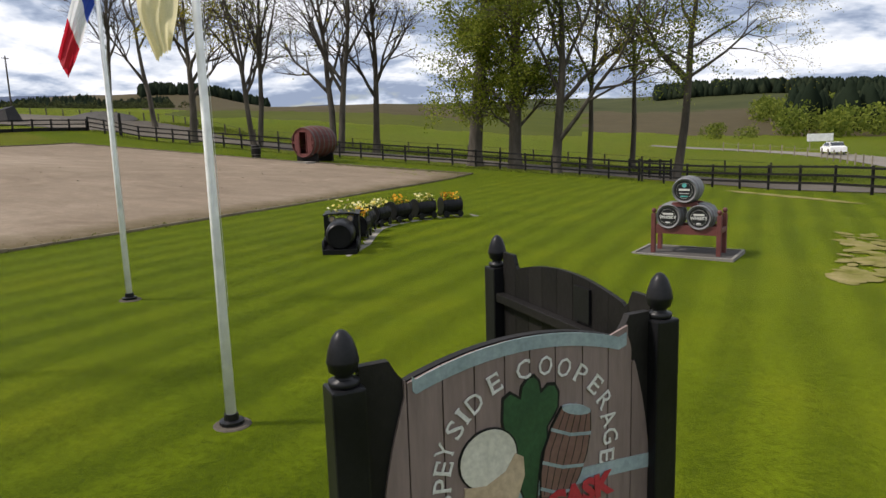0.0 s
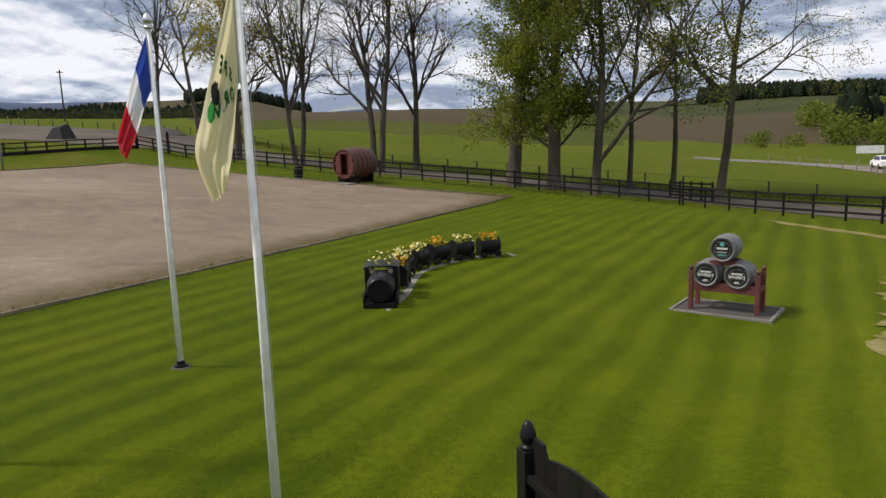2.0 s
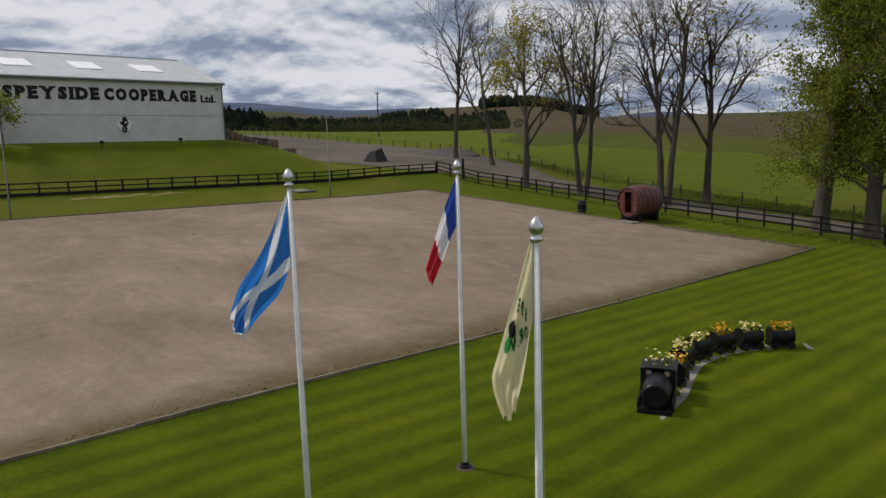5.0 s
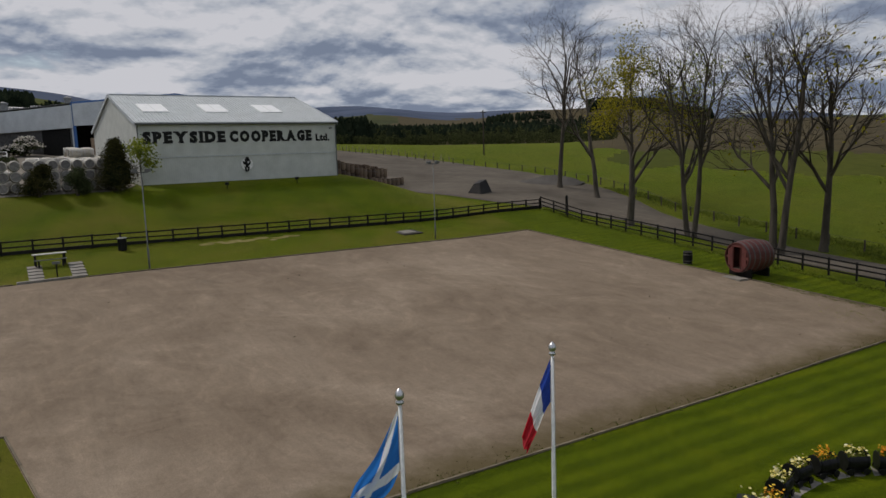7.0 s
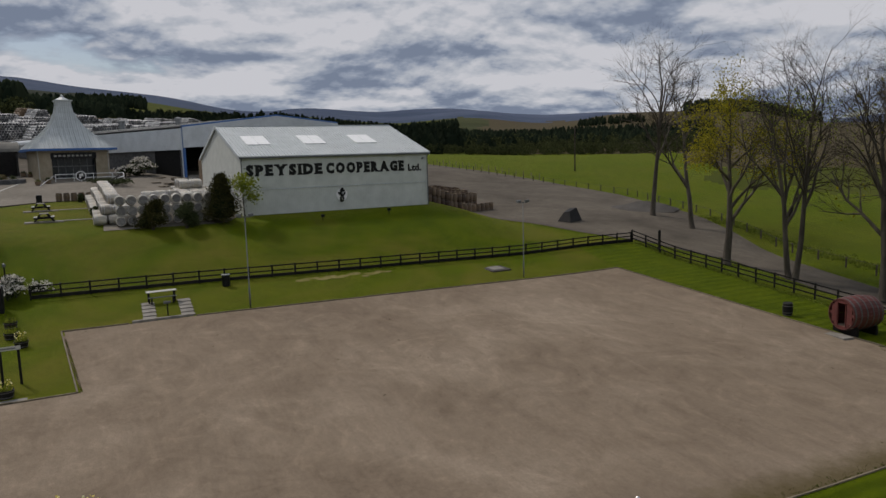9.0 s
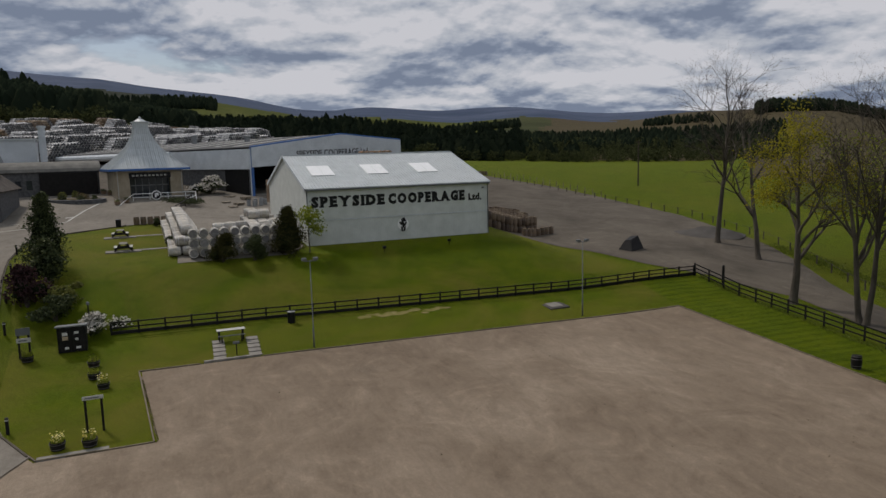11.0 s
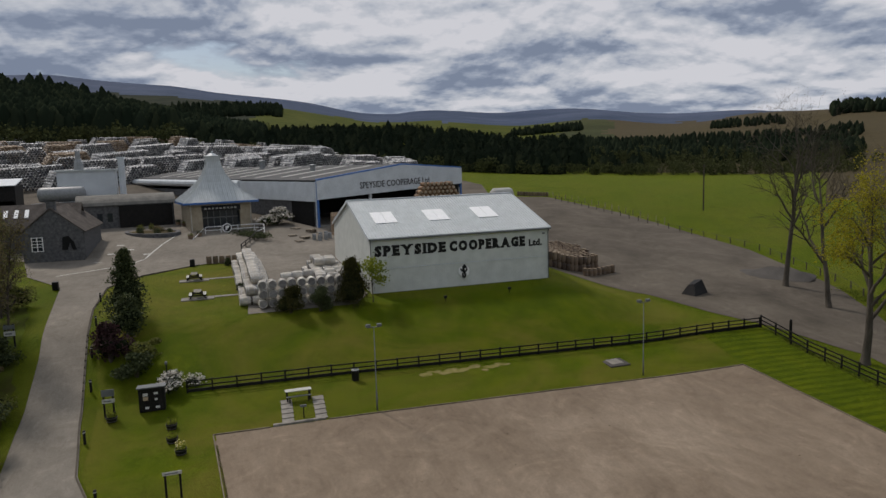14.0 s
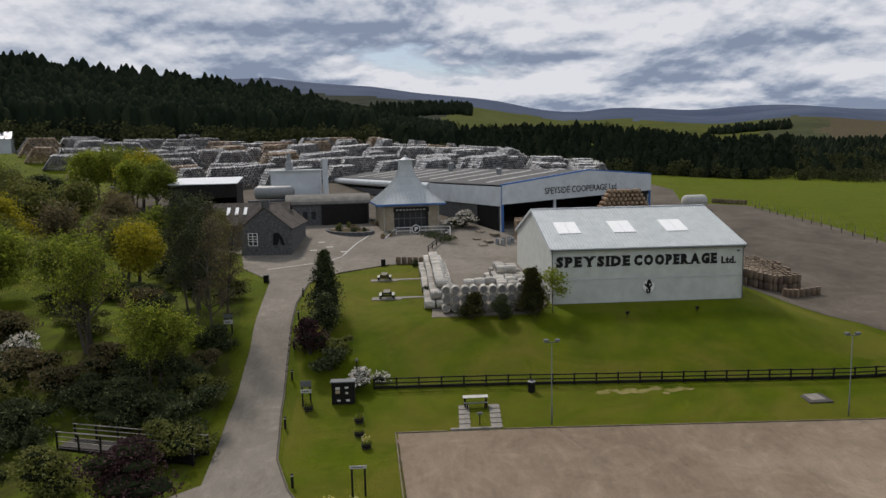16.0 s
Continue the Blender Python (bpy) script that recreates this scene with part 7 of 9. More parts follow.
def build_notice_hut():
    x, y = -53.4, -5.6
    ob = thing("notice_hut", "small dark timber hut with pale notices on its front", "hut", pose(x, y, height(x, y)))
    for k in range(9):
        s = Shape()
        s.box((0.4, -0.9 + k * 0.2, 0.05), (0.44, -0.705 + k * 0.2, 1.75))
        part("plank", s, MAT["blackwood"], ob)
    s = Shape()
    s.box((-0.6, -0.9, 0), (0.4, -0.86, 1.75))
    s.box((-0.6, 0.86, 0), (0.4, 0.9, 1.75))
    s.box((-0.6, -0.86, 0), (-0.56, 0.86, 1.6))
    part("side_wall", s, MAT["blackwood"], ob)
    s = Shape()
    s.add([(-0.75, -1.0, 1.7), (0.6, -1.0, 1.85), (0.6, 1.0, 1.85), (-0.75, 1.0, 1.7), (-0.75, -1.0, 1.78), (0.6, -1.0, 1.93), (0.6, 1.0, 1.93), (-0.75, 1.0, 1.78)], [(0, 1, 2, 3), (4, 5, 6, 7), (0, 1, 5, 4), (1, 2, 6, 5), (2, 3, 7, 6), (3, 0, 4, 7)])
    part("roof", s, MAT["trim"], ob)
    for u, z, w, h, m in ((-0.42, 1.35, 0.34, 0.22, PAINT["lettering"]), (-0.42, 1.05, 0.34, 0.26, PAINT["tan"]), (0.3, 1.4, 0.28, 0.16, PAINT["lettering"]), (0.3, 0.95, 0.2, 0.16, PAINT["lettering"]), (-0.35, 0.35, 0.26, 0.16, PAINT["lettering"]), (0.38, 0.35, 0.3, 0.16, PAINT["lettering"])):
        s = Shape()
        s.box((0.443, u - w / 2, z - h / 2), (0.46, u + w / 2, z + h / 2))
        part("notice", s, m, ob)
    p = thing("lamp_stake", "slim black post with a small lamp", "lamp post", pose(-55.5, -4.6, height(-55.5, -4.6)))
    s = Shape()
    s.tube([(0, 0, -0.1), (0, 0, 2.4)], [0.05, 0.05], 8)
    part("stake", s, MAT["black"], p)
    s = Shape()
    s.lathe([(0.09, 2.4), (0.12, 2.5), (0.09, 2.62), (0.02, 2.66)], 10)
    part("lamp", s, MAT["trim"], p)


build_notice_hut()


def build_tub(x, y, tint, r=0.38, h=0.42):
    rng = random.Random(int(x * 31 + y * 7))
    ob = thing("half_cask_tub", "dark half-cask tub planted with %s" % ("yellow flowers" if tint == "daff" else "dull spring plants"), "planter", pose(x, y, height(x, y) + 0.03), "half-cask tubs")
    s = Shape()
    s.lathe([(r * 0.82, 0), (r * 0.95, h * 0.5), (r, h), (r * 0.9, h), (r * 0.88, h - 0.06)], 18)
    part("tub", s, MAT["blackwood"], ob)
    for z in (h * 0.2, h * 0.8):
        s = Shape()
        q = r * (0.86 if z < h / 2 else 0.985)
        s.lathe([(q + 0.005, z - 0.02), (q + 0.015, z - 0.02), (q + 0.02, z + 0.02), (q + 0.008, z + 0.02)], 18, caps=False)
        part("hoop", s, MAT["hoop"], ob)
    s = Shape()
    s.lathe([(r * 0.88, h - 0.07), (r * 0.88, h - 0.05)], 14)
    part("soil", s, MAT["plough"], ob)
    flower_clump(ob, rng, (-r * 0.8, -r * 0.8, h - 0.05), (r * 0.8, r * 0.8, h), tint, 130, 46 if tint == "daff" else 14, 0.5)


for x, y, tint in ((-38.4, -5.4, "daff"), (-38.2, -3.9, "daff"), (-46.1, -3.5, "daff"), (-48.0, -4.1, "maroon"), (-50.0, -4.2, "maroon"), (-52.3, -8.3, "maroon")):
    build_tub(x, y, tint)
corner = thing("corner_slab", "dark paving slab under the corner tubs", "paving", pose(-25.0, -1.1, height(-25.0, -1.1)))
s = Shape()
s.chamfer((-0.75, -1.5, -0.1), (0.85, 1.15, 0.09), 0.01)
part("slab", s, MAT["stone"], corner)
build_tub(-24.95, -0.65, "daff")
build_tub(-25.35, -1.95, "daff")
pad = thing("tub_slab", "low stone kerb under the flower tubs", "paving", pose(-37.6, -4.7, height(-37.6, -4.7)))
s = Shape()
s.box((-1.1, -1.6, -0.2), (0.25, 1.7, 0.05))
part("slab", s, MAT["concrete"], pad)


def build_finger_frame(x, y, wide, boards, label):
    ob = thing("direction_sign", label, "sign", pose(x, y, height(x, y)), "direction signs")
    for v in (-wide / 2, wide / 2):
        s = Shape()
        s.box((-0.06, v - 0.06, -0.3), (0.06, v + 0.06, 2.0))
        part("post", s, MAT["blackwood"], ob)
    for z, h, m in boards:
        s = Shape()
        s.box((0.065, -wide / 2 - 0.12, z - h / 2), (0.10, wide / 2 + 0.12, z + h / 2))
        b = part("board", s, m, ob)
        s = Shape()
        s.box((0.102, -wide / 2, z - h * 0.18), (0.106, wide / 2 - 0.1, z + h * 0.12))
        part("text_bar", s, MAT["trim"], b)


build_finger_frame(-39.9, -3.7, 0.8, [(1.95, 0.2, MAT["pale"])], "black posts carrying one pale sign board")
build_finger_frame(-53.0, -8.5, 0.62, [(1.9, 0.5, MAT["trim"]), (1.3, 0.3, MAT["pale"])], "black posts carrying dark and pale sign boards")
build_finger_frame(-64.2, -17.0, 0.6, [(1.75, 0.35, MAT["trim"]), (1.2, 0.4, MAT["pale"])], "black posts carrying sign boards by the drive")
for x, y in ((-41.3, -8.0), (-49.6, -9.7), (-57.0, -10.2), (-61.5, -10.6), (-67.1, -10.9), (-76.0, -11.6)):
    b = thing("bollard", "short black timber bollard with a pale band", "bollard", pose(x, y, height(x, y)), "bollards along the drive")
    s = Shape()
    s.chamfer((-0.08, -0.08, -0.2), (0.08, 0.08, 0.95), 0.02)
    part("post", s, MAT["blackwood"], b)
    s = Shape()
    s.box((-0.083, -0.083, 0.78), (0.083, 0.083, 0.85))
    part("band", s, MAT["pale"], b)
for x, y in ((-83.3, -16.9), (-91.6, -3.0)):
    b = thing("litter_bin", "square black litter bin at the yard's edge", "litter bin", pose(x, y, height(x, y)))
    s = Shape()
    s.chamfer((-0.3, -0.3, 0.03), (0.3, 0.3, 0.95), 0.04)
    part("drum", s, MAT["black"], b)
kerb = thing("drive_kerb", "line of worn kerb stones along the drive", "kerb")
route = [(-38, -6.75), (-41, -8.3), (-45, -9.6), (-52, -10.4), (-60, -11.0), (-73, -11.9), (-82, -11.7), (-87.5, -8.5), (-92.2, -2.2)]
for (ax, ay), (bx, by) in zip(route, route[1:]):
    d = math.hypot(bx - ax, by - ay)
    n = round(d / 0.95)
    for k in range(n):
        cx, cy = ax + (bx - ax) * (k + 0.5) / n, ay + (by - ay) * (k + 0.5) / n
        s = Shape()
        s.box((-d / n / 2 + 0.003, -0.05, -0.2), (d / n / 2 - 0.003, 0.05, 0.10))
        part("kerb_stone", s, MAT["track"], kerb, at=Matrix.Translation((cx, cy, height(cx, cy) + 0.04)) @ Matrix.Rotation(math.atan2(by - ay, bx - ax), 4, "Z") @ Matrix.Rotation(-math.atan2(height(bx, by) - height(ax, ay), d), 4, "Y"))


def paint_line(route, w, label):
    for (ax, ay), (bx, by) in zip(route, route[1:]):
        n = Vector((by - ay, ax - bx)).normalized() * w
        drape("road_marking", [(ax - n.x, ay - n.y), (bx - n.x, by - n.y), (bx + n.x, by + n.y), (ax + n.x, ay + n.y)], MAT["pale"], 0.095, label, "road marking", 2.0)


paint_line([(-91.3, -18.2), (-93.6, -14.5), (-95.8, -11.0), (-99.4, -9.2), (-104, -8.3), (-108.4, -7.4), (-114.8, -5.5)], 0.11, "worn white line across the yard")
for x, y in ((-104.5, -14.2), (-106.5, -12.0), (-110, -13.5), (-100, -15.4), (-103, -9.5)):
    drape("road_marking", [(x, y), (x + 0.5, y), (x + 0.5, y + 1.1), (x, y + 1.0)], MAT["pale"], 0.095, "worn white marking on the yard", "road marking", 1.0, 0.1)
def build_yard_clutter():
    bed = thing("ramp_hedge", "low dark clipped planting beside the entrance ramp", "hedge", pose(-110.5, 5.2, height(-110.5, 5.2)))
    rng, q = random.Random(61), Shape()
    for _ in range(2600):
        u, v = rng.uniform(-7, 4.5), rng.gauss(0, 0.55)
        leaf_cards(rng, q, Vector((u, 0.32 * (u + 1) + v * (1.6 - 0.1 * u), 0.15 + 0.5 * rng.random())), 0.13, 1, 0.08)
    part("foliage", q, LEAF["dark"], bed)
    for k, (ax, ay, bx, by) in enumerate(((-101.0, 3.4, -107.5, 5.6), (-107.5, 5.6, -119.0, 8.2))):
        f = thing("yard_rail", "black timber rail beside the ramp planting", "railing", pose(ax, ay, 0))
        n = round(math.hypot(bx - ax, by - ay) / 2)
        for j in range(n + 1):
            t = j / n
            x, y = ax + (bx - ax) * t, ay + (by - ay) * t
            s = Shape()
            s.box((x - ax - 0.07, y - ay - 0.07, height(x, y) - 0.1), (x - ax + 0.07, y - ay + 0.07, height(x, y) + 1.05))
            part("post", s, MAT["blackwood"], f)
        for lift in (0.5, 0.95):
            s = Shape()
            s.tube([(0, 0, height(ax, ay) + lift), (bx - ax, by - ay, height(bx, by) + lift)], [0.08, 0.08], 4)
            part("rail", s, MAT["blackwood"], f)
    isle = thing("planting_island", "low stone-edged bed with small shrubs in the yard", "planting bed", pose(-118.5, -9.2, height(-118.5, -9.2)))
    s = Shape()
    s.lathe([(1.0, -0.3), (1.0, 0.32), (0.93, 0.36), (0.86, 0.32), (0.86, 0.2)], 26, Matrix.Rotation(radians(35), 4, "Z") @ Matrix.Diagonal((5.6, 3.4, 1, 1)), caps=False)
    part("stone_edging", s, MAT["stone"], isle)
    s = Shape()
    s.lathe([(0.87, 0.18), (0.87, 0.24), (0.3, 0.34), (0.05, 0.36)], 20, Matrix.Rotation(radians(35), 4, "Z") @ Matrix.Diagonal((5.6, 3.4, 1, 1)))
    part("soil", s, MAT["plough"], isle)
    for k in range(9):
        a, r = k * 2.4, 0.35 + 0.4 * (k % 3) / 2
        u, v = 5.0 * r * math.cos(a), 3.0 * r * math.sin(a)
        x, y = -118.5 + u * 0.82 - v * 0.57, -9.2 + u * 0.57 + v * 0.82
        p = build_shrub_low(x, y, rng.uniform(0.7, 1.2), rng.uniform(0.6, 1.1), ("russet", "olive", "dark")[k % 3], 160 + k)
    for k, (x, y) in enumerate(((-113.0, -2.2), (-111.5, -3.4), (-121.5, -3.6), (-123.5, -4.6), (-125.5, -5.6))):
        tub = thing("half_cask_tub", "half-cask tub with a small plant in the yard", "planter", pose(x, y, height(x, y) + 0.08), "tubs before the entrance")
        s = Shape()
        s.lathe([(0.34, 0), (0.40, 0.25), (0.42, 0.5), (0.38, 0.5), (0.36, 0.42)], 14)
        part("tub", s, MAT["oak_b"], tub)
        q = Shape()
        for _ in range(160):
            leaf_cards(rng, q, Vector((rng.gauss(0, 0.18), rng.gauss(0, 0.18), 0.6 + rng.gauss(0, 0.12))), 0.07, 1, 0.04)
        part("plant", q, LEAF[("dark", "olive")[k % 2]], tub)
    for k, (x, y, turn, count) in enumerate(((-104.6, 11.9, 12, 1), (-106.5, 13.0, 16, 2), (-111.0, 14.6, 20, 3), (-114.4, 12.6, 40, 1), (-109.0, 11.4, 6, 1))):
        for j in range(count):
            p = thing("pallet", "grey timber pallet lying in the yard", "pallet", pose(x + 0.05 * j, y, height(x, y) + 0.09 + 0.15 * j, 0, 0, turn + 4 * j), "pallets in the yard")
            for u in (-0.52, 0.0, 0.52):
                s = Shape()
                s.box((-0.7, u - 0.06, 0), (0.7, u + 0.06, 0.1))
                part("bearer", s, MAT["timber"], p)
            for m in range(6):
                s = Shape()
                s.box((-0.7 + m * 0.26, -0.6, 0.1), (-0.54 + m * 0.26, 0.6, 0.13))
                part("board", s, MAT["timber"], p)
    for k, (x, y) in enumerate(((-104.2, 14.9), (-104.6, 15.9), (-105.4, 16.6), (-105.9, 15.3), (-106.4, 16.2), (-105.0, 14.2))):
        d = thing("steel_drum", "dull silver steel drum beside the shed", "drum", pose(x, y, height(x, y) + 0.08 + (0.0 if k < 5 else 0.0)), "drums beside the shed")
        s = Shape()
        s.lathe([(0.29, 0), (0.3, 0.02), (0.3, 0.28), (0.31, 0.3), (0.3, 0.32), (0.3, 0.56), (0.31, 0.58), (0.3, 0.6), (0.3, 0.86), (0.29, 0.88), (0.27, 0.86)], 14)
        part("drum", s, MAT["galv"], d)
    for k in range(3):
        x, y = -107.6 - 1.25 * k, 18.0 + 0.2 * k
        c = thing("timber_crate", "tall stack of reddish timber crates beside the shed", "crate", pose(x, y, height(x, y) + 0.06, 0, 0, 10), "crates beside the shed")
        for j in range(9):
            s = Shape()
            s.chamfer((-0.58, -0.58, 0.34 * j), (0.58, 0.58, 0.34 * j + 0.32), 0.015)
            part("crate_tier", s, MAT["oak_b"], c)


def build_shrub_low(x, y, wide, tall, leaf, seed):
    rng, q = random.Random(seed), Shape()
    ob = thing("shrub", "small yard shrub in a stone-edged bed", "shrub", pose(x, y, height(x, y) + 0.3))
    for _ in range(420):
        d = Vector((rng.gauss(0, 1), rng.gauss(0, 1), abs(rng.gauss(0, 1)))).normalized() * rng.uniform(0.5, 1.05)
        leaf_cards(rng, q, Vector((d.x * wide * 0.6, d.y * wide * 0.6, d.z * tall)), 0.08, 1, 0.04)
    part("foliage", q, LEAF[leaf], ob)
    s = Shape()
    s.tube([(0, 0, -0.1), (0, 0, tall * 0.7)], [0.05, 0.02], 5)
    part("stem", s, MAT["bark"], ob)
    return ob


build_yard_clutter()


# ---- stacked casks ----
def lay(meshes, x, y, z, turn, label, group, roll=True):
    build_cask(meshes, label, pose(x, y, z, 0, 0, turn + random.uniform(-3, 3)) @ pose(0, 0, 0, random.uniform(0, 360) if roll else 0, 0, 0), group)


def build_cask_piles():
    g = height(-68, 6) + 0.05
    for lev in range(3):
        for k in range(10):
            lay(GREY_CASK, -67.7 + random.uniform(-0.08, 0.08), 3.75 + 0.94 * k + random.uniform(-0.03, 0.03), g + 0.46 + lev * 0.9, 0, "grey weathered oak cask in a stacked row", "casks stacked in front")
    for r in range(21):
        x = -69.0 - r * 0.98
        gz = height(x, 4) + 0.05
        for lev, ys in enumerate(((2.2, 3.35, 4.5), (2.8, 3.95), (3.4,))):
            for y in ys:
                if lev < 2 or 1 < r < 19:
                    lay(GREY_CASK, x - (lev % 2) * 0.45, y + random.uniform(-0.07, 0.07), gz + 0.46 + lev * 0.82, 90, "silver-grey oak cask in a long stacked row", "casks in the long rows")
    for k in range(3):
        lay(GREY_CASK, -70.0 - 0.4 * k, 6.3 + k * 1.15, height(-70, 7) + 2.35, 90, "grey oak cask lying across the stack", "casks lying loose")
    for r in range(9):
        x = -69.4 - r * 0.98
        gz = height(x, 10) + 0.05
        top = 4 if 3 < r < 7 else 3
        for lev in range(top):
            for k in range(4 - (lev + 1) // 2):
                if random.random() < 0.84:
                    lay(GREY_CASK, x, 8.9 + k * 1.15 + lev * 0.4 + random.uniform(-0.08, 0.08), gz + 0.46 + lev * 0.82, 90, "pale grey oak cask in a loose heap", "casks in the loose heap")
    for k in range(6):
        x, y = -92.6 + 0.12 * k, -1.0 + k * 0.78
        build_cask(BROWN_CASK, "brown upright cask at the yard's edge", pose(x, y, height(x, y) + 0.52, 0, 90, 0), "upright casks by the yard")
    # upright block beside the shed and the pyramid at the hall's open gable: more than one could count
    block, pyramid = Shape(), Shape()
    rng = random.Random(12)

    def joined(shape, m):
        body, hoops, head = BROWN_CASK
        L = max(v.co.x for v in body.vertices) - 0.028
        for me, slot, at in [(body, 0, m)] + [(h, 1, m) for h in hoops[1:2]] + [(head, 2, m @ pose(L, 0, 0)), (head, 2, m @ pose(-L, 0, 0))]:
            shape.add([at @ v.co for v in me.vertices], [tuple(f.vertices) for f in me.polygons], slot)

    o, u, v = Vector((-78.6, 38.8)), Vector((-0.30, 0.954)), Vector((-0.954, -0.30))
    for a in range(18):
        for b in range(15):
            if a > 13 and b < 4 or a > 15 and b < 8:
                continue
            p = o + u * (a * 0.78 + 0.2 * (b % 2) + rng.uniform(-0.05, 0.05)) + v * (b * 0.76 + rng.uniform(-0.05, 0.05))
            z = height(p.x, p.y) + 0.04
            if a in (0, 13, 15, 17) or b in (0, 4, 8):
                joined(block, pose(p.x, p.y, z + 0.49, 0, 90, rng.uniform(0, 90)))
            joined(block, pose(p.x, p.y, z + 1.49 + rng.uniform(-0.03, 0.03), rng.uniform(-2, 2), 90, rng.uniform(0, 90)))
    head_mat = surface("cask_head_tan", (0.26, 0.20, 0.13), (0.42, 0.34, 0.24), 3, 30, 0.85, 0, 0.2)
    side_mat = island_surface("cask_side_brown", [(0.0, (0.07, 0.045, 0.03)), (0.5, (0.14, 0.095, 0.06)), (1.0, (0.22, 0.16, 0.105))])
    tagged(new("cask_block", block.mesh("cask_block", [side_mat, MAT["hoop"], head_mat], True)), "block of brown casks standing upright two tiers high", "casks", "", "stuff")
    for k in range(7):
        p = Vector((-77.6, 44.6)) + Vector((-0.30, 0.954)) * k * 0.85
        build_cask(BROWN_CASK, "single upright cask before the block", pose(p.x, p.y, height(p.x, p.y) + 0.53, 0, 90, 0), "casks in the front row")
    for lev in range(10):
        for k in range(16 - lev):
            y = 30.5 + 0.76 * (k + lev * 0.5)
            joined(pyramid, pose(-112.0, y, 10.9 + 0.36 + lev * 0.64, 0, 0, 8 + rng.uniform(-2, 2)))
            if k in (0, 15 - lev):
                joined(pyramid, pose(-113.0, y, 10.9 + 0.36 + lev * 0.64, 0, 0, 8 + rng.uniform(-2, 2)))
    side2 = island_surface("cask_side_orange", [(0.0, (0.14, 0.075, 0.035)), (0.5, (0.26, 0.155, 0.08)), (1.0, (0.38, 0.25, 0.14))])
    tagged(new("cask_pyramid", pyramid.mesh("cask_pyramid", [side2, MAT["hoop"], head_mat], True)), "tall pyramid of orange-brown casks with round heads", "casks", "", "stuff")
    base = thing("pyramid_base", "low concrete base under the cask pyramid", "plinth", pose(-112.4, 36.5, 0))
    s = Shape()
    s.box((-1.2, -6.6, 7.5), (1.0, 6.6, 10.9))
    part("block", s, MAT["concrete"], base)


build_cask_piles()


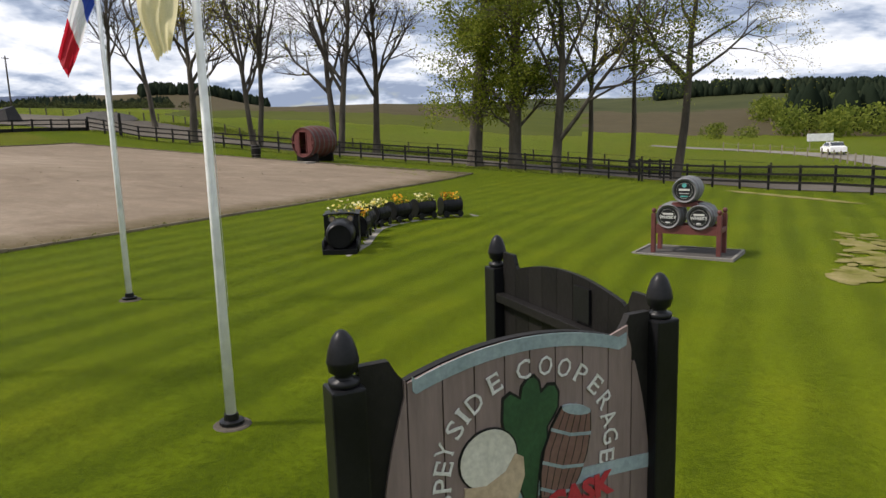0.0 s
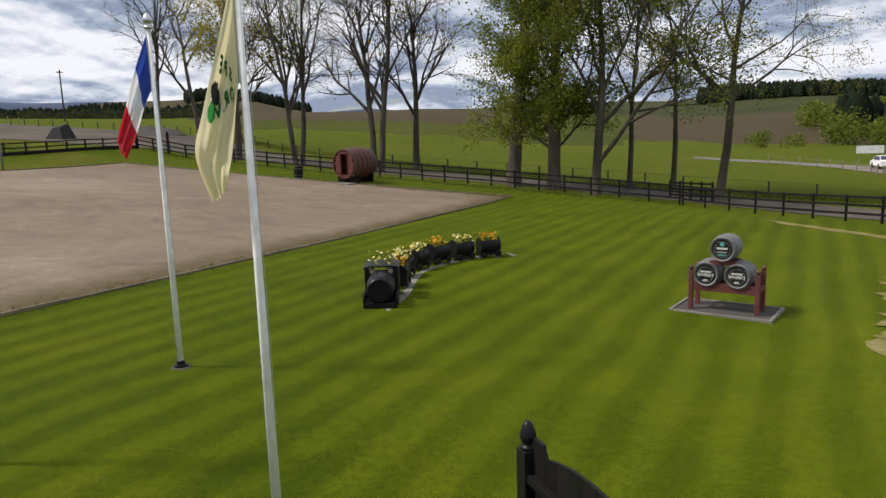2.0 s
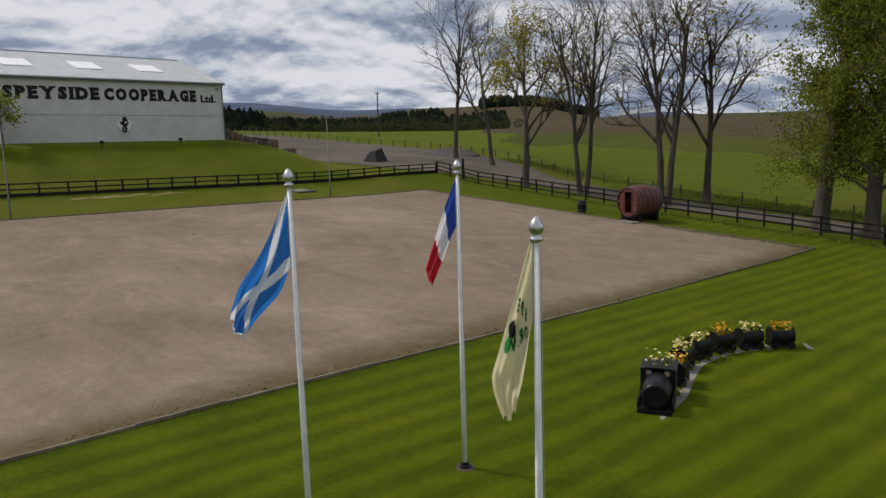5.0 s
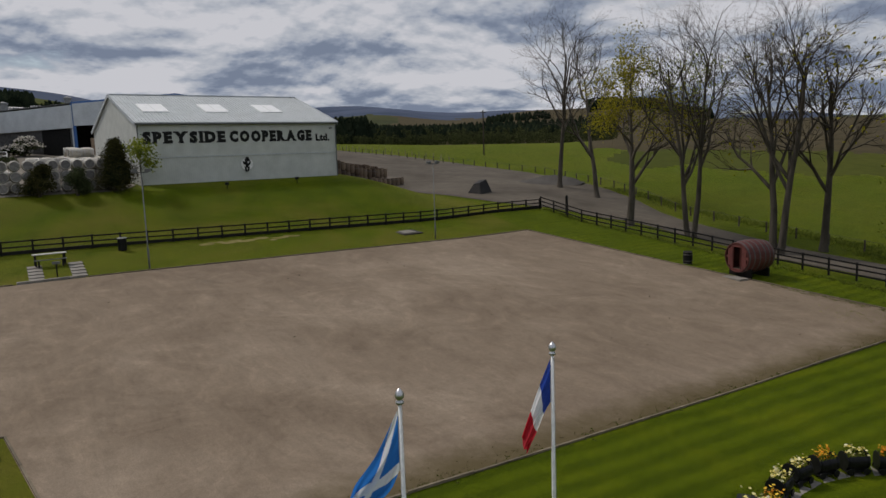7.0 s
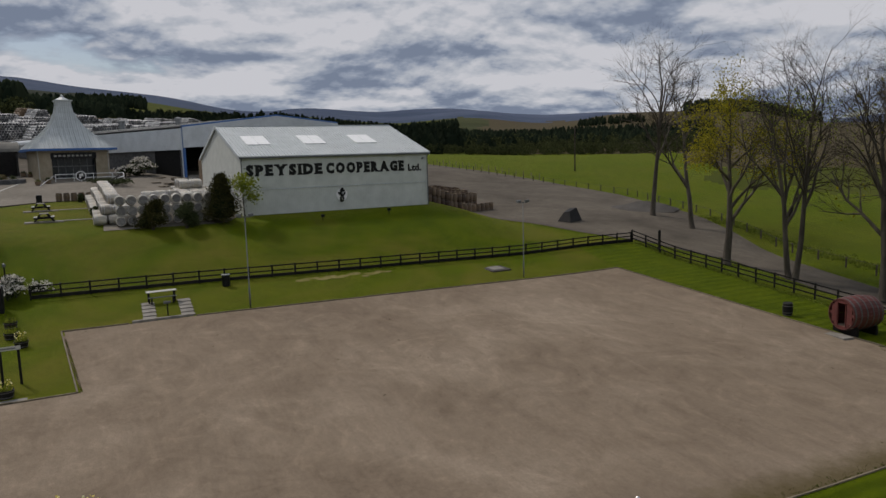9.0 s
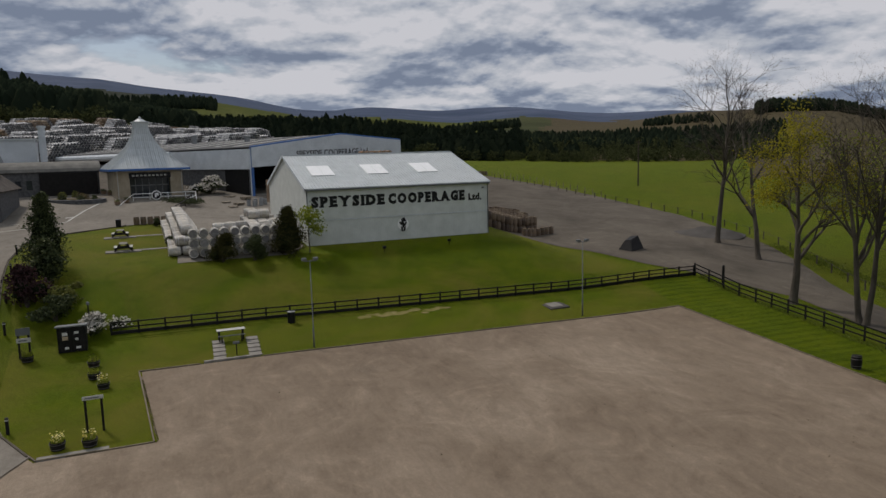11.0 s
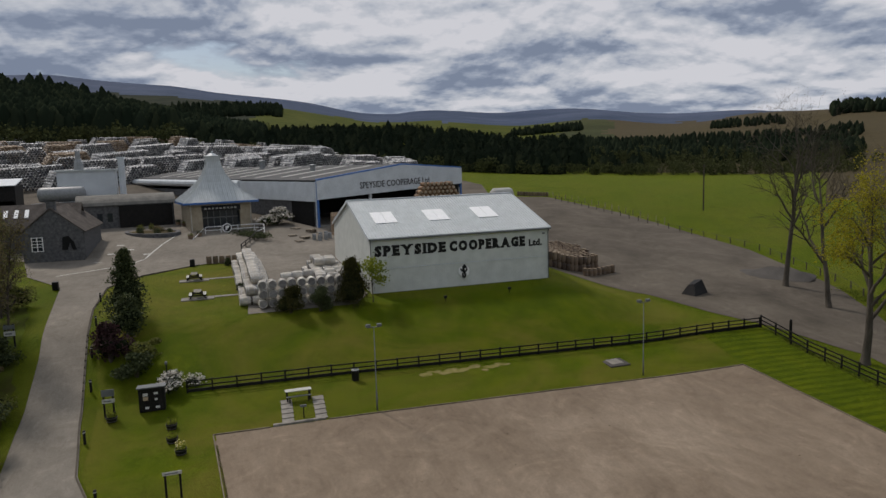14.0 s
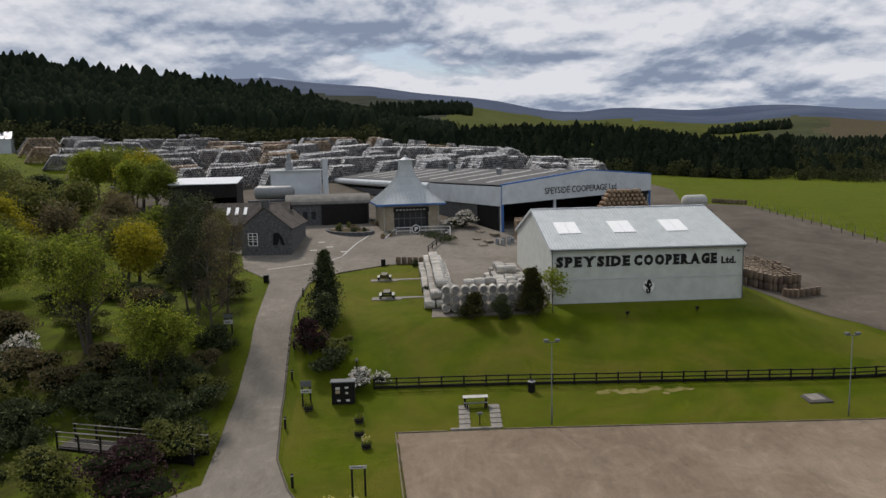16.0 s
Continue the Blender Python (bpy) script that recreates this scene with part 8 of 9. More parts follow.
def far_casks():
    """The cask yard beyond the hall: long pyramids of casks, too many to count."""
    rng = random.Random(21)
    n = 6
    ring = np.array([(0, math.cos(2 * math.pi * j / n), math.sin(2 * math.pi * j / n)) for j in range(n)])
    proto = np.concatenate([ring * (1, 0.29, 0.29) + (-0.45, 0, 0), ring * (1, 0.36, 0.36), ring * (1, 0.29, 0.29) + (0.45, 0, 0)])
    faces = [(k * n + j, k * n + (j + 1) % n, (k + 1) * n + (j + 1) % n, (k + 1) * n + j) for k in range(2) for j in range(n)] + [tuple(range(n))[::-1], tuple(range(2 * n, 3 * n))]
    spots = {"grey": [], "tan": []}

    def stack(x, y, turn, long, deep, tall, kind):
        """One prism of casks: heads on the long face, stepped ends; only the casks that form its outer faces."""
        v, a = Vector((-math.sin(turn), math.cos(turn))), Vector((math.cos(turn), math.sin(turn)))
        for lev in range(tall):
            for k in range(long - lev):
                for d in range(deep):
                    if d == 0 or k in (0, long - lev - 1) or lev == tall - 1:
                        q = Vector((x, y)) + v * 0.74 * (k + lev * 0.5) - a * 0.95 * d
                        if rng.random() < 0.985:
                            spots[kind].append((q.x, q.y, height(q.x, q.y) + 0.36 + lev * 0.62 + rng.uniform(-0.04, 0.04), turn + rng.uniform(-0.05, 0.05)))

    for x0, span in ((-186, (-58, -34)), (-196, (-76, 30)), (-207, (-94, 50)), (-218, (-106, 60)), (-229, (-116, 64)), (-240, (-124, 66)), (-252, (-130, 68)), (-265, (-136, 66)), (-279, (-138, 62)), (-294, (-138, 58))):
        y = span[0]
        while y < span[1]:
            long, tall = rng.randint(13, 24), rng.choice((7, 8, 9, 9, 10))
            turn = radians(rng.choice((14, 22, 30, 38)))
            stack(x0 + rng.uniform(-2, 3), y, turn, long, rng.randint(3, 5), tall, "tan" if rng.random() < 0.09 else "grey")
            y += long * 0.74 * math.cos(turn) + rng.choice((-2.5, -1.0, 0.5, 3.0))
    # pale sides, near-black heads: the stacks' light and dark contrast is put into colour
    stops = {"grey": [(0.0, (0.26, 0.26, 0.26)), (0.4, (0.48, 0.48, 0.47)), (0.75, (0.68, 0.67, 0.65)), (1.0, (0.86, 0.84, 0.80))], "tan": [(0.0, (0.15, 0.10, 0.06)), (0.5, (0.36, 0.27, 0.18)), (1.0, (0.64, 0.55, 0.44))]}
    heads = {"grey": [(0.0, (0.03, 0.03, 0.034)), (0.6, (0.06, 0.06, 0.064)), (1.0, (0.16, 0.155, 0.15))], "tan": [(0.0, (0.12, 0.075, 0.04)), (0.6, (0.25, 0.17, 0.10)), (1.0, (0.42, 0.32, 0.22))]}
    n5 = 5
    ring5 = np.array([(0, math.cos(2 * math.pi * j / n5), math.sin(2 * math.pi * j / n5)) for j in range(n5)])
    plain = np.concatenate([ring5 * (1, 0.30, 0.30) + (-0.45, 0, 0), ring5 * (1, 0.36, 0.36), ring5 * (1, 0.30, 0.30) + (0.45, 0, 0)])
    plain_faces = [(k * n5 + j, k * n5 + (j + 1) % n5, (k + 1) * n5 + (j + 1) % n5, (k + 1) * n5 + j) for k in range(2) for j in range(n5)] + [tuple(range(n5))[::-1], tuple(range(2 * n5, 3 * n5))]
    for kind, pts in spots.items():
        s = Shape()
        allv, k = [], 0
        for px, py, pz, turn in pts:
            c, d = math.cos(turn), math.sin(turn)
            form, sides = (proto, faces) if px > -232 else (plain, plain_faces)
            allv.append(np.stack([form[:, 0] * c - form[:, 1] * d, form[:, 0] * d + form[:, 1] * c, form[:, 2]], 1) + (px, py, pz))
            s.f += [tuple(k + i for i in f) for f in sides]
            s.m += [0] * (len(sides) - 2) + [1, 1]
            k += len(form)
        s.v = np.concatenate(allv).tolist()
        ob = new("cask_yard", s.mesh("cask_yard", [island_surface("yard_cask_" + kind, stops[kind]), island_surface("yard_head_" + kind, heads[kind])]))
        tagged(ob, "vast yard of %s casks stacked in long pyramids" % ("silver-grey" if kind == "grey" else "tan"), "casks", "", "stuff")


far_casks()


# ---- track side ----
def build_trackside():
    ob = thing("tarpaulin_heap", "dark covered heap at the edge of the track", "heap", pose(-66.5, 52.6, height(-66.5, 52.6), 0, 0, 25))
    s = Shape()
    s.add([(-0.9, -1.5, -0.1), (0.9, -1.4, -0.1), (1.1, 1.3, -0.1), (-0.9, 1.5, -0.1), (-0.3, -0.8, 1.1), (0.4, -0.7, 1.2), (0.5, 0.9, 1.55), (-0.4, 0.9, 1.45)], [(0, 1, 5, 4), (1, 2, 6, 5), (2, 3, 7, 6), (3, 0, 4, 7), (4, 5, 6, 7)])
    part("cover", s, MAT["blackwood"], ob)
    s = Shape()
    rng = random.Random(5)
    for r, h in ((0, 1),):
        rings = [(4.4, -0.15), (3.4, 0.25), (2.3, 0.55), (1.1, 0.85), (0.2, 0.95)]
        pts = [(rr * (1 + 0.12 * math.sin(3 * a + rr)) * math.cos(a) * 1.15, rr * (1 + 0.1 * math.sin(2 * a)) * math.sin(a) * 0.8, z + rng.uniform(-0.16, 0.16)) for rr, z in rings for a in (2 * math.pi * j / 20 for j in range(20))]
        s.add(pts, [(k * 20 + j, k * 20 + (j + 1) % 20, (k + 1) * 20 + (j + 1) % 20, (k + 1) * 20 + j) for k in range(4) for j in range(20)] + [tuple(80 + j for j in range(20))])
    ob = new("stone_mound", s.mesh("stone_mound", MAT["chip"], True))
    ob.matrix_basis = pose(-70.5, 68.5, height(-70.5, 68.5), 0, 0, 30)
    tagged(ob, "low heap of dark grey gravel beside the track", "gravel heap")
    for k in range(11):
        t = k / 10
        x, y = -161.9 + 4.3 * t, 73.8 + 5.8 * t
        build_cask(BROWN_CASK, "dark upright cask at the end of the track", pose(x, y, height(x, y) + 0.55, 0, 90, 0), "casks along the track's end")
    for k in range(17):
        t = k / 16
        x, y = -156.0 + 46.0 * t, 80.4 + 0.8 * math.sin(4 * t)
        f = thing("fence_post", "thin weathered fence post at the field's edge", "fence post", pose(x, y, height(x, y)), "posts along the pasture")
        s = Shape()
        s.tube([(0, 0, -0.2), (0, 0, 0.7), (0.01, 0, 1.25)], [0.07, 0.06, 0.05], 6)
        part("post", s, MAT["timber"], f)
    ob = thing("utility_pole", "tall dark timber utility pole in the field", "utility pole", pose(-121.4, 97.5, height(-121.4, 97.5)))
    s = Shape()
    s.tube([(0, 0, -0.3), (0, 0, 9.6)], [0.16, 0.12], 8)
    part("pole", s, MAT["twig"], ob)
    s = Shape()
    s.box((-0.06, -0.7, 9.1), (0.06, 0.7, 9.25))
    part("cross_arm", s, MAT["twig"], ob)
    ob = thing("gate_post", "stout dark timber post at the fence corner", "post", pose(-50.9, 51.6, height(-50.9, 51.6)))
    s = Shape()
    s.tube([(0, 0, -0.2), (0, 0, 1.9), (0.03, 0, 2.05)], [0.14, 0.13, 0.08], 8)
    part("post", s, MAT["blackwood"], ob)
    ob = thing("cattle_rails", "short dark timber rails by the field gate", "gate", pose(-2.4, 48.4, height(-2.4, 48.4), 0, 0, 60))
    for k in range(5):
        s = Shape()
        s.box((-0.06, k * 0.8 - 0.06, -0.2), (0.06, k * 0.8 + 0.06, 1.35))
        part("post", s, MAT["blackwood"], ob)
    for z in (0.4, 0.8, 1.2):
        s = Shape()
        s.box((-0.08, 0, z - 0.06), (-0.04, 3.2, z + 0.06))
        part("rail", s, MAT["blackwood"], ob)
    # country-road fence posts and a car
    build_fence("road_fence", [(12.6, 68), (10.9, 84), (6.6, 93), (1.5, 97.8)], "line of pale stakes beside the country road", 2.4, 1.1, (0.9,), MAT["timber"], 0.02)
    x, y = 13.3, 93.4
    car = thing("car", "white hatchback on the country road", "car", pose(x, y, height(x, y) + 0.06, 0, 0, 188))
    s = Shape()
    prof = [(-2.0, 0.3), (-1.95, 0.75), (-1.2, 0.9), (-0.55, 1.42), (0.9, 1.45), (1.6, 1.0), (1.95, 0.9), (2.0, 0.35)]
    n = len(prof)
    pts = [(w * sgn * (1 if z < 1.0 else 0.82), yy, z) for sgn in (-1, 1) for w in (0.86,) for yy, z in prof]
    s.add(pts, [tuple(range(n)), tuple(range(2 * n - 1, n - 1, -1))] + [(j, (j + 1) % n, (j + 1) % n + n, j + n) for j in range(n)])
    part("body", s, MAT["white"], car)
    s = Shape()
    s.add([(-0.72, 1.58, 1.03), (0.72, 1.58, 1.03), (0.66, 0.96, 1.41), (-0.66, 0.96, 1.41)], [(0, 1, 2, 3)])
    s.add([(-0.73, -1.15, 0.94), (0.73, -1.15, 0.94), (0.68, -0.6, 1.39), (-0.68, -0.6, 1.39)], [(0, 1, 2, 3)])
    part("windscreen", s, MAT["glass"], car, at=pose(0, 0, 0.012))
    for sgn in (-1, 1):
        s = Shape()
        s.add([(sgn * 0.80, -0.9, 0.98), (sgn * 0.80, 1.3, 1.02), (sgn * 0.73, 0.85, 1.38), (sgn * 0.73, -0.5, 1.38)], [(0, 1, 2, 3)])
        part("side_window", s, MAT["glass"], car, at=pose(sgn * 0.03, 0, 0))
        for yy in (-1.25, 1.25):
            s = Shape()
            s.lathe([(0.22, -0.1), (0.31, -0.08), (0.31, 0.08), (0.22, 0.1)], 14, pose(sgn * 0.8, yy, 0.31, 0, 90, 0))
            w = part("wheel", s, MAT["black"], car)
            s = Shape()
            s.lathe([(0.19, -0.105), (0.19, 0.105)], 10, pose(sgn * 0.8, yy, 0.31, 0, 90, 0))
            part("rim", s, MAT["galv"], w)
    ob = thing("road_sign", "white board on posts beside the country road", "sign", pose(13.6, 107, height(13.6, 107), 0, 0, 8))
    s = Shape()
    s.box((-1.6, -0.04, 1.2), (1.6, 0.04, 2.2))
    part("board", s, MAT["white"], ob)
    for u in (-1.2, 1.2):
        s = Shape()
        s.box((u - 0.05, 0.04, -0.3), (u + 0.05, 0.12, 2.1))
        part("post", s, MAT["timber"], ob)


build_trackside()


# ---- shrubs and garden trees ----
def build_shrub(x, y, wide, tall, leaf, label, seed, count=1500, card=0.13, lumps=6, bloom=None, name="shrub", upright=1.0):
    """Many leaves over several rounded lumps, with gaps and a ragged outline, on short stems."""
    rng = random.Random(seed)
    ob = thing(name, label, "tree" if name == "tree" else "shrub", pose(x, y, height(x, y)))
    cores = [(Vector((rng.gauss(0, 0.3) * wide * (1 - 0.6 * k / lumps), rng.gauss(0, 0.3) * wide * (1 - 0.6 * k / lumps), tall * (0.25 + 0.6 * k / max(1, lumps - 1)))), wide * rng.uniform(0.32, 0.55) * (1 - 0.45 * upright * k / lumps)) for k in range(lumps)]
    s, b = Shape(), Shape()
    for _ in range(count):
        c, r = rng.choice(cores)
        d = Vector((rng.gauss(0, 1), rng.gauss(0, 1), rng.gauss(0, 1))).normalized()
        q = c + Vector((d.x * r, d.y * r, d.z * r * tall / wide * 0.55)) * rng.uniform(0.55, 1.12)
        if q.z < 0.02:
            continue
        leaf_cards(rng, b if bloom and rng.random() < 0.75 and d.z > -0.3 else s, q, card, 1, card * 0.4)
    # solid dark lumps under the leaves, painted as the shrub's inner shade
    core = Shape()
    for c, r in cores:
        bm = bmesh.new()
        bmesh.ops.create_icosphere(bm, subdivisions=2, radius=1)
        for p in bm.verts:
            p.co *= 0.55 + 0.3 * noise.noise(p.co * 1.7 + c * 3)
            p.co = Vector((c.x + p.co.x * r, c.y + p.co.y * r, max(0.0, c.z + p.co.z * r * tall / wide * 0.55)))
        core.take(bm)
    part("shade_core", core, LEAF["shade"], ob)
    part("foliage", s, LEAF[leaf], ob)
    if b.sprays:
        part("blossom", b, LEAF[bloom], ob)
    w = Shape()
    for k in range(4):
        a = rng.uniform(0, 6.28)
        w.tube([(0.1 * math.cos(a), 0.1 * math.sin(a), -0.1), (0.3 * math.cos(a) * wide * 0.4, 0.3 * math.sin(a) * wide * 0.4, tall * 0.5)], [0.05 + wide * 0.012, 0.02], 5)
    part("stem", w, MAT["bark"], ob)
    return ob


def build_pine(x, y, tall, wide, seed, label, leaf="dark", count=6500, card=0.12):
    rng = random.Random(seed)
    ob = thing("conifer", label, "tree", pose(x, y, height(x, y)))
    w, s = Shape(), Shape()
    w.tube([(0, 0, -0.1), (0, 0, tall * 0.5), (0, 0, tall * 0.96)], [0.05 + tall * 0.012, tall * 0.012, 0.02], 7)
    boughs = 46
    for k in range(boughs):
        t = 0.08 + 0.9 * (k / boughs)
        a = k * 2.399 + rng.uniform(-0.3, 0.3)
        r = wide * (1 - t) ** 0.75 * rng.uniform(0.7, 1.15) + 0.1
        p, q = Vector((0, 0, tall * t)), Vector((r * math.cos(a), r * math.sin(a), tall * t + r * rng.uniform(-0.05, 0.35)))
        w.tube([p, q], [0.03, 0.008], 3, False)
        for _ in range(count // boughs):
            leaf_cards(rng, s, p.lerp(q, rng.uniform(0.25, 1.05)), card, 1, 0.1 + 0.12 * r)
    part("trunk", w, MAT["bark"], ob)
    # dark solid cone behind the boughs, coloured as shade among the needles
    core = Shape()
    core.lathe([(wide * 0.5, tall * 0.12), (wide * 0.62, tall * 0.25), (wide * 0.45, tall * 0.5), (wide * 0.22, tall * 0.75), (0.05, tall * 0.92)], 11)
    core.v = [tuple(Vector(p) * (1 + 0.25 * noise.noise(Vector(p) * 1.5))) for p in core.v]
    part("shade_core", core, LEAF["shade"], ob)
    part("foliage", s, LEAF[leaf], ob)


build_pine(-68.3, -8.3, 6.6, 2.0, 31, "dense dark pine above the shrubs by the drive")
build_shrub(-64.3, -8.0, 2.6, 3.6, "dark", "dark evergreen shrub by the drive", 32, 2200)
build_shrub(-60.6, -9.1, 2.4, 3.4, "maroon", "rounded bronze-leaved shrub by the drive", 33, 2200)
build_shrub(-58.2, -7.0, 2.4, 2.0, "dark", "low dark shrub at the foot of the bank", 34, 1800)
build_shrub(-59.8, -6.2, 2.2, 2.0, "olive", "low grey-green shrub on the bank", 35, 1400)
build_shrub(-55.9, -4.2, 1.9, 1.7, "dark", "white-flowering rhododendron behind the notice hut", 36, 2400, 0.1, 7, "bloom")
build_shrub(-119.5, 10.2, 4.2, 3.0, "dark", "white-flowering rhododendron beside the entrance", 37, 2200, 0.16, 8, "bloom")
build_shrub(-65.5, 6.1, 2.2, 2.7, "cone", "round olive-brown clipped shrub before the casks", 38, 5000, 0.07)
build_shrub(-65.2, 8.9, 1.8, 2.3, "dark", "round dark shrub before the casks", 39, 4500, 0.07)
build_pine(-66.7, 12.3, 4.5, 2.0, 40, "broad cone-shaped conifer beside the shed", "cone", 16000, 0.07)
build_tree(-66.4, 14.3, 4.6, 0.07, 41, "slender young tree in fresh leaf at the shed's corner", "green", 1.5, levels=4, kids=(8, 5, 3, 2), leaf_size=0.13, trunk_share=0.75)
build_shrub(-90.2, 1.2, 0.9, 1.0, "dark", "small dark shrub at the end of the path", 42, 500, 0.1)
build_shrub(-74.0, 1.9, 0.9, 1.2, "dark", "small dark shrub at the end of the path", 43, 500, 0.1)
build_shrub(-79.5, 14.2, 1.4, 1.6, "olive", "spiky shrub against the shed's gable", 44, 600, 0.14)
# garden across the drive
drape("garden_floor", [(-38, -15.2), (-56, -15.8), (-70, -17.0), (-82, -19.2), (-87, -26), (-80, -36), (-66, -42), (-52, -46), (-36, -42)], surface("garden_litter", (0.050, 0.046, 0.014), (0.105, 0.145, 0.012), 0.35, 18, 0.95, 0, 0.5, 0.03), 0.06, "brown leaf litter under garden shrubs", "garden bed", 2.0, 0.8)
AIRY = dict(levels=5, kids=(9, 5, 4, 3), leaf_size=0.11, cards=6, loose=0.22)
build_tree(-62.0, -28.9, 12.0, 0.22, 51, "spreading garden tree in first yellow-green leaf", "green", 0.6, 3, spread=(0.85, 0.9, 1, 1), trunk_share=0.6, low=0.2, leaf_from=0.3, **AIRY)
build_tree(-55.9, -21.1, 8.4, 0.12, 52, "many-stemmed willow in thin yellow-green leaf", "green", 0.6, 4, spread=(0.75, 0.8, 0.9, 1), trunk_share=0.62, low=0.15, **AIRY)
SPIRE = dict(levels=4, kids=(34, 6, 3), spread=(0.9, 0.9, 1), low=0.12, reach=(0.13, 0.22), leaf_size=0.09, trunk_share=0.9, cards=4, loose=0.22)
for k, (x, y, h, leaf) in enumerate(((-63.7, -18.4, 12.0, "russet"), (-66.0, -20.3, 12.5, "dark"), (-68.7, -22.0, 13.0, "dark"), (-71.8, -21.7, 12.5, "dark"), (-72.6, -19.6, 12.0, "russet"), (-75.0, -23.2, 11.5, "dark"), (-66.5, -17.6, 11.0, "russet"), (-77.5, -20.2, 10.0, "olive"))):
    build_tree(x, y, h, 0.15, 53 + k, {"russet": "slim garden tree with russet buds and bare twigs", "dark": "slim dark evergreen garden tree", "olive": "slim garden tree in grey-green leaf"}[leaf], leaf, {"russet": 0.55, "dark": 1.0, "olive": 0.8}[leaf], **SPIRE)
GARDEN = [(-159.2, -70.1, 13, "green"), (-166.9, -66.5, 13, "green"), (-162.0, -61.5, 13.5, "mid"), (-156.6, -56.4, 13, "yellow"), (-147.3, -50.8, 11, "mid"), (-150.0, -56.0, 11, "green"), (-172.0, -72.0, 12, "mid"), (-109.9, -45.2, 8, "russet"), (-108, -58, 11, "olive"), (-93.5, -54.4, 11, "yellow"), (-97.0, -60.5, 12, "green"), (-81.6, -31.3, 8, "yellow"), (-86, -34.5, 7.5, "olive"), (-101, -49, 9, "russet"), (-118, -66, 12, "olive"), (-90, -70, 13, "mid"), (-126, -58, 9, "olive"), (-134, -74, 12, "olive"), (-148, -84, 12, "mid"), (-72.0, -43.0, 9.5, "green"), (-66, -50, 10, "mid"), (-80, -47, 9, "olive"), (-93, -40, 7.5, "russet"), (-104, -36, 7, "mid"), (-120, -48, 8, "russet"), (-78, -38.5, 7, "mid"), (-112, -75, 13, "olive"), (-57, -40, 9, "olive")]
for k, (x, y, h, leaf) in enumerate(GARDEN):
    build_tree(x, y, h, 0.22, 70 + k, "garden tree %s" % {"yellow": "in bright yellow-green leaf", "green": "in young green leaf", "mid": "in shaded green leaf", "russet": "with bare twigs and russet buds", "olive": "in grey-green leaf"}[leaf], leaf, 0.6 if leaf == "russet" else 1.0, 2, levels=4, kids=(12, 7, 4), spread=(0.85, 0.95, 1), leaf_size=0.22 if x < -100 else 0.15, trunk_share=0.62, cards=5 if x < -100 else 9, loose=0.5, low=0.2)
SHRUBS = [(-62.0, -17.8, 3.0, 2.2, "dark"), (-67.0, -24.5, 3.8, 2.8, "dark"), (-70.5, -26.5, 4.0, 2.8, "russet"), (-63.8, -23.2, 3.6, 2.4, "olive"), (-76.0, -19.4, 3.2, 2.4, "olive"), (-79.5, -23.5, 4.0, 3.0, "dark"), (-58.6, -17.6, 2.8, 2.0, "russet"), (-74.0, -28.5, 4.0, 2.6, "dark"), (-66.0, -31.5, 3.6, 2.0, "olive"), (-77.5, -33.0, 3.6, 2.4, "russet"), (-52.7, -22.3, 5.0, 3.0, "dark"), (-55.4, -18.9, 3.6, 3.6, "dark"), (-53.2, -16.9, 3.0, 2.8, "olive"), (-49.2, -16.6, 4.2, 3.4, "dark"), (-46.4, -16.6, 3.6, 2.6, "olive"), (-41.4, -17.8, 4.6, 3.2, "maroon"), (-43.8, -18.8, 3.4, 2.4, "maroon"), (-41.7, -23.4, 4.2, 3.0, "olive"), (-56.5, -28.0, 5.0, 2.6, "russet"), (-59.5, -26.0, 4.0, 2.4, "russet"), (-54.0, -26.0, 4.2, 2.8, "dark"), (-50.0, -28.8, 4.4, 3.0, "dark"), (-58.5, -32.5, 4.5, 2.8, "russet"), (-60.8, -34.6, 3.6, 2.6, "bloom_bush"), (-48.0, -32.0, 4.4, 3.2, "dark"), (-53.0, -33.0, 4.4, 3.0, "olive"), (-44.5, -29.5, 4.2, 3.0, "dark"), (-40.0, -28.0, 4.2, 3.0, "olive"), (-47.0, -37.0, 4.8, 3.6, "dark"), (-54.5, -38.5, 4.8, 3.4, "dark"), (-64.5, -37.5, 4.6, 3.0, "russet"), (-68.5, -33.5, 3.0, 1.8, "dark"), (-58.0, -44.0, 5.0, 3.4, "olive"), (-74.0, -36.5, 3.4, 2.2, "dark"), (-83.0, -27.0, 3.2, 2.2, "olive"), (-88.0, -29.5, 4.2, 2.8, "dark"), (-97.0, -31.5, 4.4, 3.2, "russet"), (-95.0, -27.0, 3.0, 2.2, "dark"), (-90.0, -43.0, 5.0, 3.4, "dark"), (-84.0, -53.0, 5.0, 3.6, "dark"), (-75.0, -55.0, 5.0, 3.6, "olive"), (-116.0, -40.0, 5.0, 3.0, "dark"), (-128.0, -66.0, 6.0, 4.0, "dark"), (-140.0, -66.0, 6.0, 4.2, "dark"), (-120.0, -57.0, 5.4, 3.4, "olive"), (-152.0, -74.0, 6.5, 4.6, "dark"), (-177.0, -88.0, 8.0, 6.0, "dark"), (-168.0, -86.0, 8.0, 6.0, "olive"), (-57.8, -23.6, 3.4, 2.2, "dark"), (-60.2, -21.8, 3.4, 1.8, "olive"), (-51.4, -19.4, 3.6, 2.6, "dark")]
